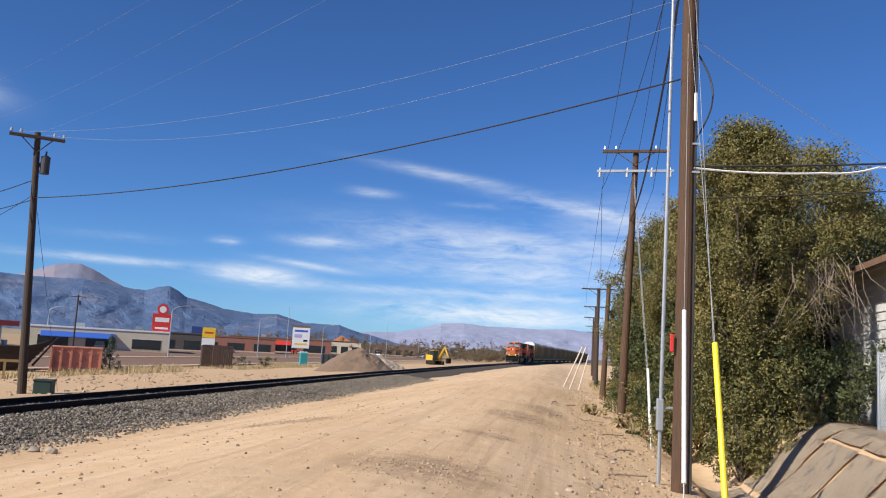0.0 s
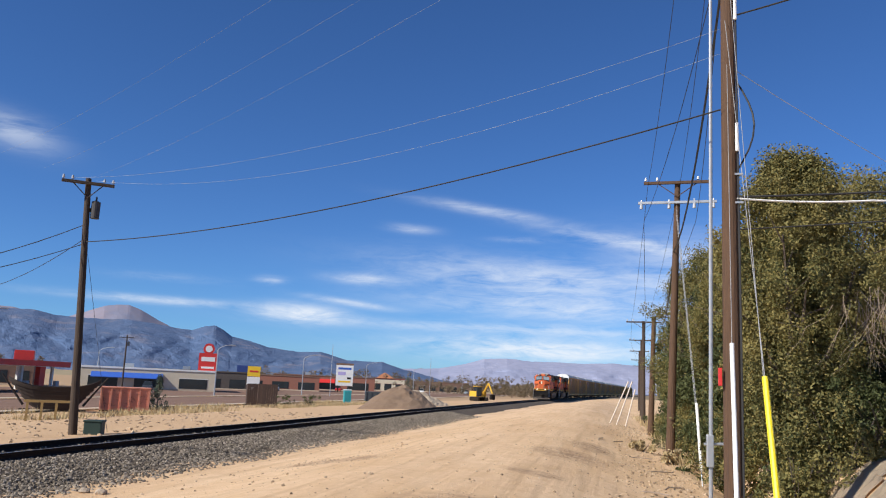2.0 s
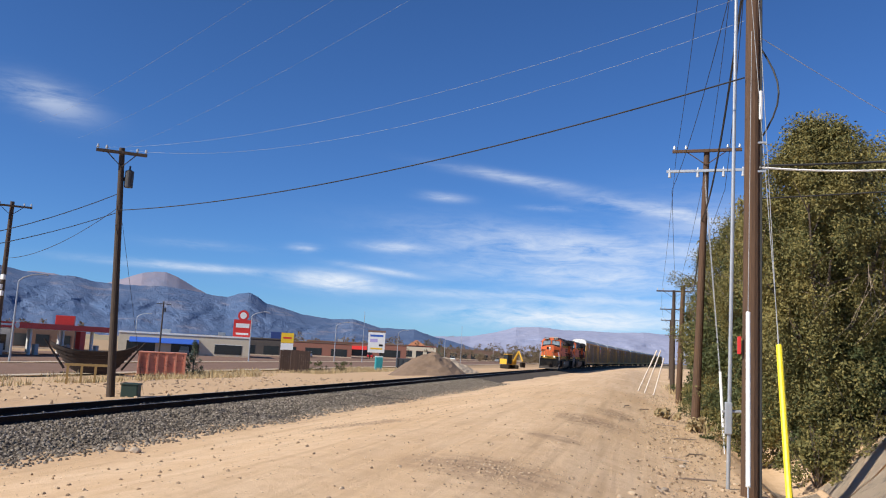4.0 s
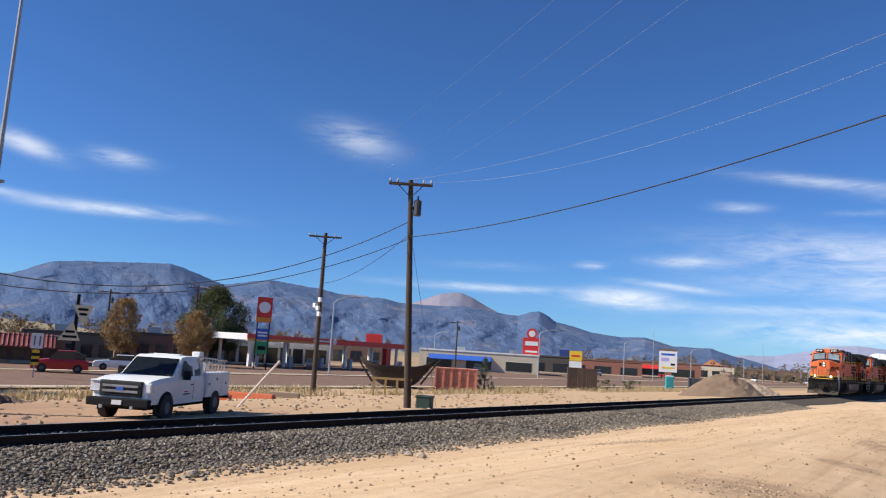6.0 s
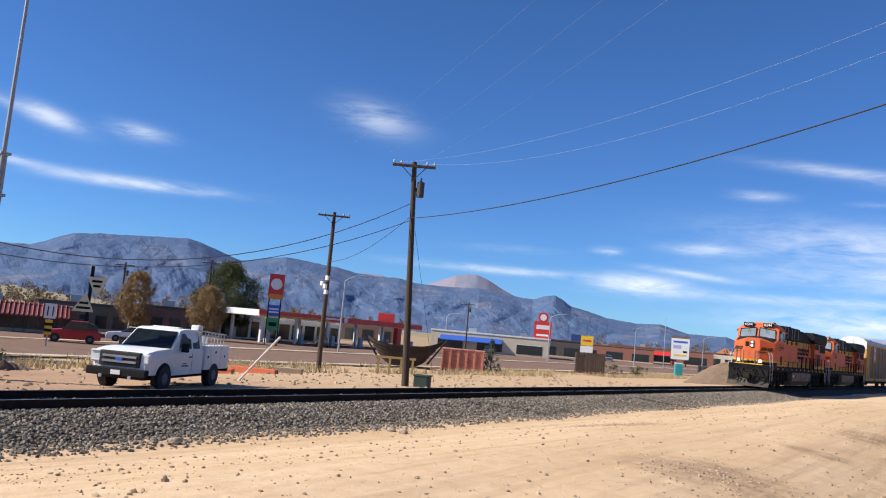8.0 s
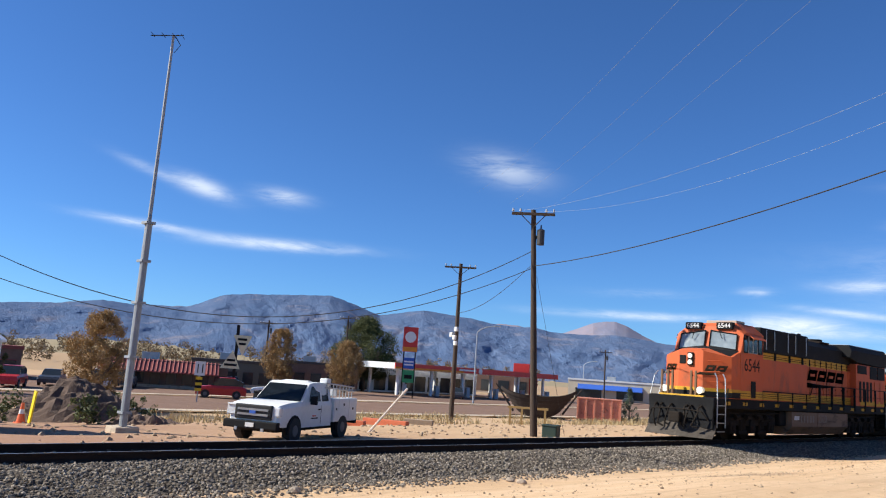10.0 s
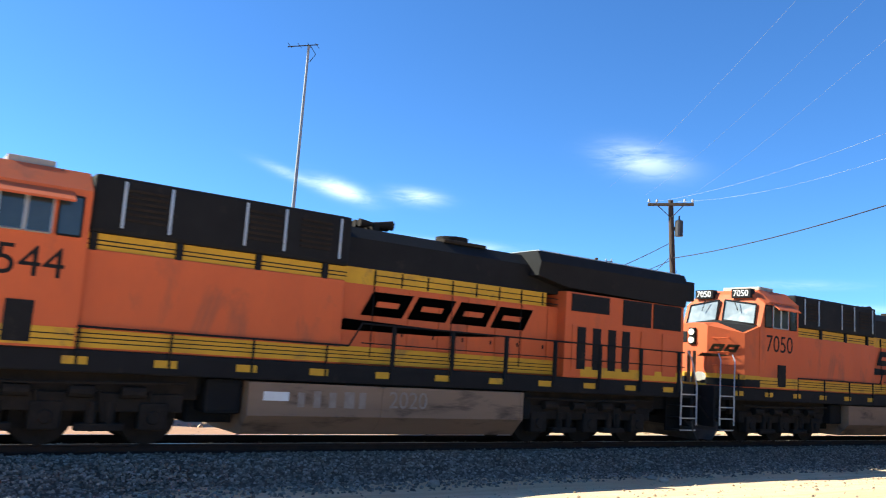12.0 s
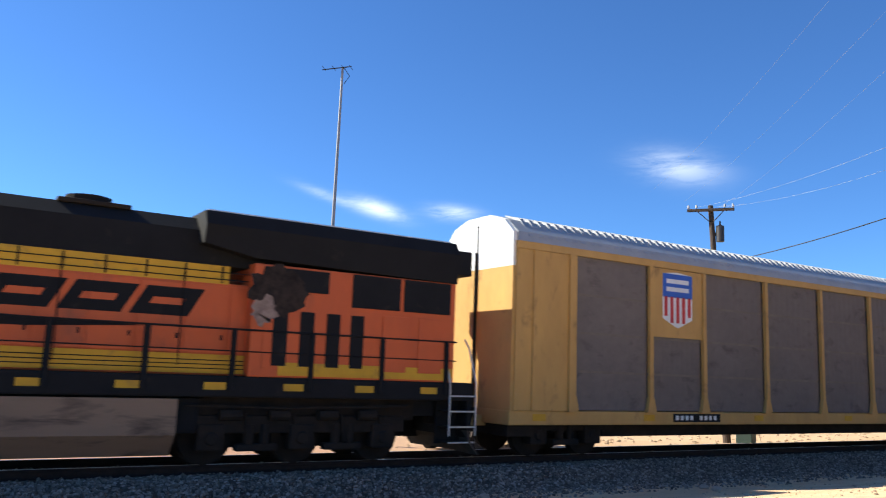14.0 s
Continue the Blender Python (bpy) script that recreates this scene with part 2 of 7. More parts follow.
ASPHALT = mat("asphalt", (0.185, 0.118, 0.088), (0.24, 0.155, 0.115), 0.6, 0.95, bump=0.3, bscale=30, gloss=0.1)
CONCRETE = mat("concrete", (0.58, 0.47, 0.345), (0.48, 0.385, 0.28), 1.2, 0.9, bump=0.4, bscale=14, wear=(0.28, 0.24, 0.2), wear_at=0.6)
BARK = mat("bark", (0.10, 0.075, 0.055), (0.16, 0.125, 0.095), 8, 0.95, bump=0.5, stretch=(4, 4, 0.6))
RED = mat("red_paint", (0.62, 0.035, 0.03), (0.55, 0.03, 0.025), 1.5, 0.5)
BLUE = mat("blue_paint", (0.03, 0.12, 0.5), (0.03, 0.10, 0.42), 2, 0.6)
RUBBER = mat("tyre_rubber", (0.02, 0.02, 0.02), (0.03, 0.03, 0.03), 6, 0.85)
ROCK = mat("field_rock", (0.30, 0.24, 0.18), (0.42, 0.34, 0.26), 5, 0.95, bump=0.5, bscale=20, piece=0.5)


def leaf_mat(name, cols):
    m = bpy.data.materials.new(name)
    m.use_nodes = True
    k = Nodes(m.node_tree)
    bs, out = k.n("ShaderNodeBsdfPrincipled"), k.n("ShaderNodeOutputMaterial")
    tr, mx = k.n("ShaderNodeBsdfTranslucent"), k.n("ShaderNodeMixShader")
    geo = k.n("ShaderNodeNewGeometry")
    co = k.n("ShaderNodeTexCoord").outputs["Object"]
    col = k.ramp(geo.outputs["Random Per Island"], [(i / max(1, len(cols) - 1), c) for i, c in enumerate(cols)])
    col = k.mix(k.ramp(k.noise(co, 0.5, 4.0), [(0.42, (0, 0, 0)), (0.65, (0.7, 0.7, 0.7))]), col, cols[-1])
    k.wire(col, bs.inputs["Base Color"]), k.wire(col, tr.inputs[0])
    bs.inputs["Roughness"].default_value = 0.7
    bs.inputs["Specular IOR Level"].default_value = 0.25
    mx.inputs[0].default_value = 0.14
    k.wire(bs.outputs[0], mx.inputs[1]), k.wire(tr.outputs[0], mx.inputs[2]), k.wire(mx.outputs[0], out.inputs[0])
    return m


LEAF = leaf_mat("elm_leaf", [(0.06, 0.068, 0.026), (0.11, 0.112, 0.040), (0.17, 0.155, 0.055), (0.27, 0.22, 0.075)])
LEAF_DK = leaf_mat("dark_leaf", [(0.04, 0.055, 0.022), (0.07, 0.085, 0.032), (0.11, 0.12, 0.045)])
LEAF_AU = leaf_mat("autumn_leaf", [(0.20, 0.115, 0.05), (0.30, 0.185, 0.075), (0.38, 0.25, 0.11)])
SPRUCE = leaf_mat("spruce_needle", [(0.05, 0.075, 0.05), (0.08, 0.11, 0.075), (0.11, 0.14, 0.10)])
STRAW = leaf_mat("dry_grass_blade", [(0.30, 0.22, 0.11), (0.42, 0.32, 0.17), (0.5, 0.4, 0.23)])
TWIG = mat("dead_twig", (0.24, 0.18, 0.13), (0.32, 0.25, 0.19), 5, 0.95)


# ---------------------------------------------------------------- mesh helpers
def box(bm, x0, x1, y0, y1, z0, z1, bev=0.0):
    g = bmesh.ops.create_cube(bm, size=1.0)
    vs = g["verts"]
    for v in vs:
        v.co = Vector(((x0 + x1) / 2 + v.co.x * (x1 - x0), (y0 + y1) / 2 + v.co.y * (y1 - y0), (z0 + z1) / 2 + v.co.z * (z1 - z0)))
    if bev:
        es = list({e for v in vs for e in v.link_edges})
        bmesh.ops.bevel(bm, geom=es, offset=bev, segments=2, affect="EDGES", profile=0.6)
    return vs


def tube(bm, p, q, r0, r1=None, n=10):
    p, q = Vector(p), Vector(q)
    d = q - p
    g = bmesh.ops.create_cone(bm, cap_ends=True, segments=n, radius1=r0, radius2=r0 if r1 is None else r1, depth=d.length)
    bmesh.ops.transform(bm, matrix=Matrix.Translation((p + q) / 2) @ d.to_track_quat("Z", "Y").to_matrix().to_4x4(), verts=g["verts"])
    return g["verts"]


def pipe(bm, pts, r, n=6):
    for a, b in zip(pts, pts[1:]):
        tube(bm, a, b, r, None, n)


def loft(bm, sections):
    """Skin closed sections of equal count, capped at both ends."""
    rings = [[bm.verts.new(p) for p in s] for s in sections]
    for a, b in zip(rings, rings[1:]):
        for i in range(len(a)):
            j = (i + 1) % len(a)
            bm.faces.new((a[i], a[j], b[j], b[i]))
    bm.faces.new(rings[0]), bm.faces.new(rings[-1])
    bmesh.ops.recalc_face_normals(bm, faces=bm.faces)


def blob(bm, c, r, sub=1, jit=0.25, flat=1.0):
    g = bmesh.ops.create_icosphere(bm, subdivisions=sub, radius=1)
    for v in g["verts"]:
        k = 1 + random.uniform(-jit, jit)
        v.co = Vector(c) + Vector((v.co.x * r * k, v.co.y * r * k, v.co.z * r * k * flat))


def mesh_of(name, bm, material):
    me = bpy.data.meshes.new(name)
    bm.to_mesh(me)
    bm.free()
    me.materials.append(material)
    return me


def part(name, bm, material, parent, label="", smooth=False):
    me = mesh_of(name, bm, material)
    if smooth:
        for p in me.polygons:
            p.use_smooth = True
    ob = new(name, me)
    ob.parent = parent
    if label:
        ob["label"] = label
    return ob


def bx(name, material, parent, x0, x1, y0, y1, z0, z1, bev=0.0, label=""):
    bm = bmesh.new()
    box(bm, x0, x1, y0, y1, z0, z1, bev)
    return part(name, bm, material, parent, label)


def thing(name, m, label, category, group="", kind=""):
    e = new(name)
    e.matrix_world = m
    e.empty_display_size = 0.2
    return tagged(e, label, category, group, kind)


def solid(name, bm, material, m, label, category, group="", kind=""):
    ob = new(name, mesh_of(name, bm, material))
    ob.matrix_world = m
    return tagged(ob, label, category, group, kind)


def lettering(name, text, size, material, parent, m, label=""):
    cu = bpy.data.curves.new(name, "FONT")
    cu.body, cu.size, cu.extrude, cu.align_x, cu.align_y = text, size, 0.004, "CENTER", "CENTER"
    tmp = bpy.data.objects.new(name, cu)
    scene.collection.objects.link(tmp)
    bpy.context.view_layer.update()
    me = bpy.data.meshes.new_from_object(tmp.evaluated_get(bpy.context.evaluated_depsgraph_get()))
    bpy.data.objects.remove(tmp)
    me.materials.clear()
    me.materials.append(material)
    ob = new(name, me)
    ob.parent, ob.matrix_local = parent, m
    if label:
        ob["label"] = label
    return ob


# ---------------------------------------------------------------- ground
def smooth(a, b, x):
    t = min(1, max(0, (x - a) / (b - a)))
    return t * t * (3 - 2 * t)


def curve_x(y):
    """The track's middle: straight beside the camera, bending slowly to the right far off."""
    if y < 60:
        return -14.5
    if y < 320:
        return -14.5 + 1.4e-4 * (y - 60) ** 2
    return -14.5 + 1.4e-4 * 260 ** 2 + 2 * 1.4e-4 * 260 * (y - 320)


def ground_z(x, y):
    d = x - (curve_x(y) + 14.5)
    if d < -17:
        z = -0.72 - 0.28 * smooth(-17, -26, d) - 1.0 * smooth(-24, -43, d)
    elif d < -10:
        z = -0.72
    else:
        z = -0.72 + 0.72 * smooth(-10.5, -4.0, d)
    if x > -2.6 and y < 200:
        # the lane falls away to the pole line, then a ditch and a bank
        f, g = smooth(90, 60, y), smooth(200, 110, y) * smooth(4, 11, y)
        z += g * -0.85 * smooth(-2.6, 2.7, x) * (1 - smooth(3.9, 6.2, x) * f)
        z += f * (-0.45 * smooth(2.6, 3.5, x) + 0.90 * smooth(3.8, 6.4, x))
    r = math.hypot(x, y)
    if r > 330:
        z -= smooth(330, 1200, r) * 5
    n = noise.noise(Vector((x * 0.35, y * 0.22, 0))) * 0.05 + noise.noise(Vector((x * 1.3, y * 0.9, 3))) * 0.022
    return z + n * (1 if r < 120 else 0.3)


def make_ground():
    xs = sorted(set([round(v, 2) for v in np.concatenate([np.arange(-34, 12, 0.35), np.arange(-120, -34, 2.5), np.arange(12, 60, 3.0), np.linspace(-4900, -120, 24), np.linspace(60, 4900, 22)])]))
    ys = sorted(set([round(v, 2) for v in np.concatenate([np.arange(-6, 50, 0.4), np.arange(50, 160, 2.5), np.arange(-60, -6, 4.0), np.linspace(160, 4900, 40), np.linspace(-4900, -60, 22)])]))
    verts = [(x, y, ground_z(x, y)) for y in ys for x in xs]
    w = len(xs)
    faces = [(j * w + i, j * w + i + 1, (j + 1) * w + i + 1, (j + 1) * w + i) for j in range(len(ys) - 1) for i in range(w - 1)]
    me = bpy.data.meshes.new("ground")
    me.from_pydata(verts, [], faces)
    me.materials.append(DIRT)
    for p in me.polygons:
        p.use_smooth = True
    tagged(new("ground", me), "pale tan packed dirt with stones and tyre marks", "ground", kind="structure")


make_ground()


def strip(name, material, x0, x1, y0, y1, step, lift, label, category, bend=True, nx=4):
    bm = bmesh.new()
    rows = []
    y = y0
    while y <= y1:
        off = (curve_x(y) + 14.5) if bend else 0
        rows.append([bm.verts.new((x0 + off + (x1 - x0) * i / nx, y, ground_z(x0 + off + (x1 - x0) * i / nx, y) + lift)) for i in range(nx + 1)])
        y += step
    for a, b in zip(rows, rows[1:]):
        for i in range(nx):
            bm.faces.new((a[i], a[i + 1], b[i + 1], b[i]))
    return solid(name, bm, material, Matrix(), label, category, kind="structure")


def make_road():
    strip("road", ASPHALT, -64.0, -47.5, -60, 420, 5, 0.06, "worn reddish grey asphalt road with several lanes", "road", False, 6)
    strip("pavement", CONCRETE, -47.3, -45.8, -60, 420, 5, 0.16, "pale concrete kerb and pavement along the road", "pavement", False, 2)
    strip("parking_lot", ASPHALT, -100.0, -66.0, -40, 420, 5, 0.05, "grey asphalt forecourts behind the road", "parking lot", False, 8)
    strip("far_pavement", CONCRETE, -65.8, -64.2, -60, 420, 5, 0.14, "pale concrete kerb on the far side of the road", "pavement", False, 2)


make_road()


def make_mountains():
    """Two ranges on the horizon: azimuth and elevation of the ridge, in degrees."""
    ridge = ((-60, 0.0), (-20, 0.0), (9, 0.1), (14.4, 0.9), (16, 1.38), (18.4, 1.38), (20.3, 1.88), (21.9, 1.80), (23.8, 2.0), (25.4, 2.4), (26.4, 2.62), (27.0, 3.0), (27.6, 3.3),
             (28.2, 3.2), (29.1, 2.9), (30.0, 2.95), (31.3, 3.15), (33.0, 3.35), (35.0, 3.25), (37.4, 3.28), (38.8, 3.55), (40.2, 3.52), (41.8, 3.62), (43.1, 3.88), (44.8, 4.05), (46.7, 4.25),
             (48.4, 3.95), (49.8, 3.66), (51.0, 4.05), (52.4, 4.55), (53.4, 4.78), (56.0, 4.62), (58.9, 4.42), (60.5, 4.25), (61.4, 3.9),
             (62.2, 3.5), (63.0, 3.2), (66.4, 3.05), (68.4, 3.15), (70.7, 2.75), (74.5, 2.4), (77.1, 2.6), (79.4, 2.5), (82, 1.7), (110, 1.5), (150, 1.0))
    low_ridge = ((-60, 1.2), (-20, 1.5), (-1.1, 1.9), (0, 1.97), (2, 1.86), (4, 1.9), (5.6, 1.88), (7.2, 2.02), (8.8, 1.92), (10.2, 1.5), (12, 1.12), (14, 1.0), (17, 0.9), (150, 0.3))
    summit = ((-60, 0.2), (28, 1.0), (30.2, 2.9), (31.4, 3.45), (32.4, 4.0), (33.2, 4.28), (33.9, 4.26), (34.7, 4.12), (35.8, 3.66), (37.0, 3.2), (38.6, 3.3), (40.0, 3.62), (41.4, 3.66), (43, 3.2), (46, 1.0), (150, 0.2))
    A, E = [r[0] for r in ridge], [r[1] for r in ridge]
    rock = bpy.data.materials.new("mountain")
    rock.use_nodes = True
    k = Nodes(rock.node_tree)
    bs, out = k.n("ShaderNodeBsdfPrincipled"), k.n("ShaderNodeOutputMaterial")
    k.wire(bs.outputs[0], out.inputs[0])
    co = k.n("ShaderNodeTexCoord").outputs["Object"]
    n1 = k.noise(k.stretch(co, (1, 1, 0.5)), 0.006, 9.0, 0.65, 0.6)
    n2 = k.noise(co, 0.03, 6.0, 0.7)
    # distance haze is painted in: forest and rock tones shifted to blue-grey
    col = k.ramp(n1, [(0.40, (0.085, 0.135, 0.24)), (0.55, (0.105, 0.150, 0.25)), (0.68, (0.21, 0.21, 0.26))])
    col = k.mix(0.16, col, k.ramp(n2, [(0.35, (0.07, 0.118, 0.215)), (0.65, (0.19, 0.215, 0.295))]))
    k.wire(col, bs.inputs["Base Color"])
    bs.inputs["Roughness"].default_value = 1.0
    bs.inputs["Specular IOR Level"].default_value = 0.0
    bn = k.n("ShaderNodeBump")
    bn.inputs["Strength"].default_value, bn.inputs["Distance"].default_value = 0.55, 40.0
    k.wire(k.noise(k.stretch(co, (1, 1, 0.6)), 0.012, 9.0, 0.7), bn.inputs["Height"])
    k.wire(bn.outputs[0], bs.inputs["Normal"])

    def wall(name, r, prof, label, depth, amp, material):
        az = np.arange(-60, 150.01, 0.16)
        rows, nr = [], 30
        for j in range(nr + 1):
            f = j / nr
            row = []
            for a in az:
                top = prof(a)
                q = noise.fractal(Vector((a * 0.33, f * 2.4, 7)), 1.0, 2.0, 6)
                s = noise.ridged_multi_fractal(Vector((a * 0.28 + f * 0.9, f * 2.2 - a * 0.05, 3)), 1.0, 2.1, 5, 0.9, 2.0) - 1.0
                rr = r - depth * (1 - f) + depth * 0.085 * (q + 0.6 * s) * math.sin(math.pi * min(1, f + 0.04))
                h = r * math.tan(radians(top)) * (f ** 0.9) * (1 + 0.10 * amp * q * (1 - f)) + (amp * 7 * noise.fractal(Vector((a * 1.6, 9, 1)), 1.0, 2.0, 4) if j == nr else 0)
                row.append((-rr * math.sin(radians(a)), rr * math.cos(radians(a)), -12 + h + 13 * f))
            rows.append(row)
        w = len(az)
        me = bpy.data.meshes.new(name)
        me.from_pydata([p for row in rows for p in row], [], [(j * w + i, j * w + i + 1, (j + 1) * w + i + 1, (j + 1) * w + i) for j in range(nr) for i in range(w - 1)])
        me.materials.append(material)
        tagged(new(name, me), label, "mountains", kind="structure")

    wall("backdrop", 4300, lambda a: float(np.interp(a, A, E)), "forested mountain range with rock faces and a flat mesa, haze painted blue-grey", 900, 0.5, rock)
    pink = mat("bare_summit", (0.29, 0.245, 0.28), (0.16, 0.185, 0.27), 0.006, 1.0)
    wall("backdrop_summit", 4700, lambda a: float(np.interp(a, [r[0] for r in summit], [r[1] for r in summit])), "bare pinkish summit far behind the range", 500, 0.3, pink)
    # thicker haze of the farther range, put into a paler blue base
    pale = mat("far_range_haze", (0.22, 0.25, 0.36), (0.30, 0.31, 0.41), 0.004, 1.0)
    wall("backdrop_low_range", 4500, lambda a: float(np.interp(a, [r[0] for r in low_ridge], [r[1] for r in low_ridge])), "low mountains far along the track, haze painted pale blue", 700, 0.3, pale)
    hill = mat("dry_hill", (0.34, 0.26, 0.15), (0.24, 0.20, 0.11), 0.05, 1.0)
    wall("backdrop_hill", 900, lambda a: max(-0.3, 0.75 * math.exp(-((a - 67) / 8.0) ** 2) + 0.15 * math.exp(-((a - 48) / 30) ** 2) - 0.25), "low dry grass hill before the mountains", 260, 0.4, hill)


make_mountains()


# ---------------------------------------------------------------- track
RAIL_Z = -0.30


def sweep(name, section, y0, y1, material, parent, offset=0.0, label="", step=4.0):
    bm = bmesh.new()
    secs, y = [], y0
    while y <= y1:
        secs.append([(curve_x(y) + offset + sx, y, sz) for sx, sz in section])
        y += step
    loft(bm, secs)
    return part(name, bm, material, parent, label)


track = thing("railway_track", Matrix(), "single railway track on a bed of grey crushed stone", "railway track", kind="structure")
for side in (-0.7525, 0.7525):
    sweep("rail", [(-0.075, RAIL_Z - 0.18), (0.075, RAIL_Z - 0.18), (0.075, RAIL_Z - 0.16), (0.015, RAIL_Z - 0.13), (0.015, RAIL_Z - 0.05), (0.037, RAIL_Z - 0.035), (0.037, RAIL_Z),
                   (-0.037, RAIL_Z), (-0.037, RAIL_Z - 0.035), (-0.015, RAIL_Z - 0.05), (-0.015, RAIL_Z - 0.13), (-0.075, RAIL_Z - 0.16)], -60, 700, RAILTOP, track, side, "rusty steel rail")
    sweep("rail_head", [(-0.022, RAIL_Z + 0.001), (0.022, RAIL_Z + 0.001), (0.022, RAIL_Z + 0.004), (-0.022, RAIL_Z + 0.004)], -60, 700, RAILHEAD, track, side, "polished running surface")


def make_bed():
    bm = bmesh.new()
    prof = ((-3.9, -0.95), (-3.1, -0.66), (-1.75, -0.50), (-0.7, -0.475), (0.7, -0.475), (1.75, -0.50), (2.5, -0.60), (3.3, -0.72), (4.6, -0.98))
    rows = []
    for y in [q for q in np.arange(-60, 70, 0.5)] + [q for q in np.arange(70, 700, 4.0)]:
        row = []
        for i, (px, pz) in enumerate(prof):
            j = noise.noise(Vector((px * 2, y * 0.6, 5)))
            row.append(bm.verts.new((curve_x(y) + px + (0.22 * j if i in (0, 1, 7, 8) else 0), y, pz + 0.03 * noise.noise(Vector((px * 3, y * 2.5, 1))))))
        rows.append(row)
    for a, b in zip(rows, rows[1:]):
        for i in range(len(prof) - 1):
            bm.faces.new((a[i], a[i + 1], b[i + 1], b[i]))
    part("ballast_bed", bm, BALLAST, track, "grey crushed stone ballast bed")


make_bed()


# ---------------------------------------------------------------- train
def wheelset(parent, y, r=0.53):
    for sx in (-1, 1):
        bm = bmesh.new()
        tube(bm, (sx * 0.70, y, r), (sx * 0.83, y, r), r, None, 24)
        tube(bm, (sx * 0.66, y, r), (sx * 0.70, y, r), r + 0.03, None, 24)
        tube(bm, (sx * 0.80, y, r), (sx * 0.92, y, r), 0.17, 0.14, 12)
        part("wheel", bm, GRIME, parent)


def bogie(parent, yc, axles, deep):
    bm = bmesh.new()
    half = max(abs(a) for a in axles) + 0.55
    for sx in (-1, 1):
        box(bm, sx * 1.05 - 0.11, sx * 1.05 + 0.11, yc - half, yc + half, 0.62, 0.62 + deep, 0.03)
        for a in axles:
            box(bm, sx * 1.08 - 0.15, sx * 1.08 + 0.15, yc + a - 0.26, yc + a + 0.26, 0.30, 0.80, 0.04)
            tube(bm, (sx * 1.2, yc + a, 0.53), (sx * 1.27, yc + a, 0.53), 0.15, 0.11, 12)
        for a, b in zip(axles, axles[1:]):
            m = (a + b) / 2
            for q in (-0.16, 0.16):
                tube(bm, (sx * 1.13, yc + m + q, 0.42), (sx * 1.13, yc + m + q, 0.80), 0.10, None, 10)
            box(bm, sx * 1.1 - 0.12, sx * 1.1 + 0.12, yc + m - 0.42, yc + m + 0.42, 0.28, 0.42, 0.03)
    box(bm, -1.0, 1.0, yc - 0.3, yc + 0.3, 0.55, 1.0, 0.03)
    if len(axles) == 3:
        box(bm, -0.6, 0.6, yc - half + 0.1, yc + half - 0.1, 0.30, 1.15, 0.05)
        for sx in (-1, 1):
            box(bm, sx * 0.95 - 0.08, sx * 0.95 + 0.08, yc - half - 0.3, yc + half + 0.3, 0.86, 1.34, 0.04)
            for q in (-1.5, -0.5, 0.55, 1.45):
                tube(bm, (sx * 1.22, yc + q - 0.22, 0.98), (sx * 1.22, yc + q + 0.2, 0.98), 0.11, None, 10)
                tube(bm, (sx * 1.2, yc + q + 0.3, 1.0), (sx * 1.16, yc + q + 0.42, 0.45), 0.035, None, 6)
            pipe(bm, [(sx * 1.3, yc - half, 1.16), (sx * 1.32, yc - 0.4, 1.12), (sx * 1.3, yc + half, 1.18)], 0.028, 5)
    ob = part("bogie", bm, GRIME, parent, "grimy cast steel bogie")
    for a in axles:
        wheelset(ob, yc + a)


def slant_bars(name, parent, material, m, height, count=4, wide=2.0):
    """Emblem as plain slanted blocks, each with a slot, and a long tapering swoosh below."""
    lean = 0.55 * height

    def slab(pts):
        bm = bmesh.new()
        for q in pts:
            bm.faces.new([bm.verts.new((u + lean * z, z * height, 0)) for u, z in q])
        bmesh.ops.solidify(bm, geom=bm.faces[:], thickness=0.004)
        return bm

    u, w, t = 0.0, wide * height, 0.45 * height
    ob = part(name, slab([[(-height, -0.66), (count * w * 0.5, -0.62), (count * w * 0.95, -0.40), (-height * 0.62, -0.20)]]), material, parent, "black tapering swoosh under slanted bars")
    ob.matrix_local = m
    for i in range(count):
        part("emblem_bar", slab([[(u, 0.0), (u + w, 0.0), (u + w, 0.38), (u, 0.38)], [(u, 0.38), (u + t, 0.38), (u + t, 0.62), (u, 0.62)],
                                 [(u + w - t, 0.38), (u + w, 0.38), (u + w, 0.62), (u + w - t, 0.62)], [(u, 0.62), (u + w, 0.62), (u + w, 1.0), (u, 1.0)]]), material, ob)
        u += w + 0.26 * height


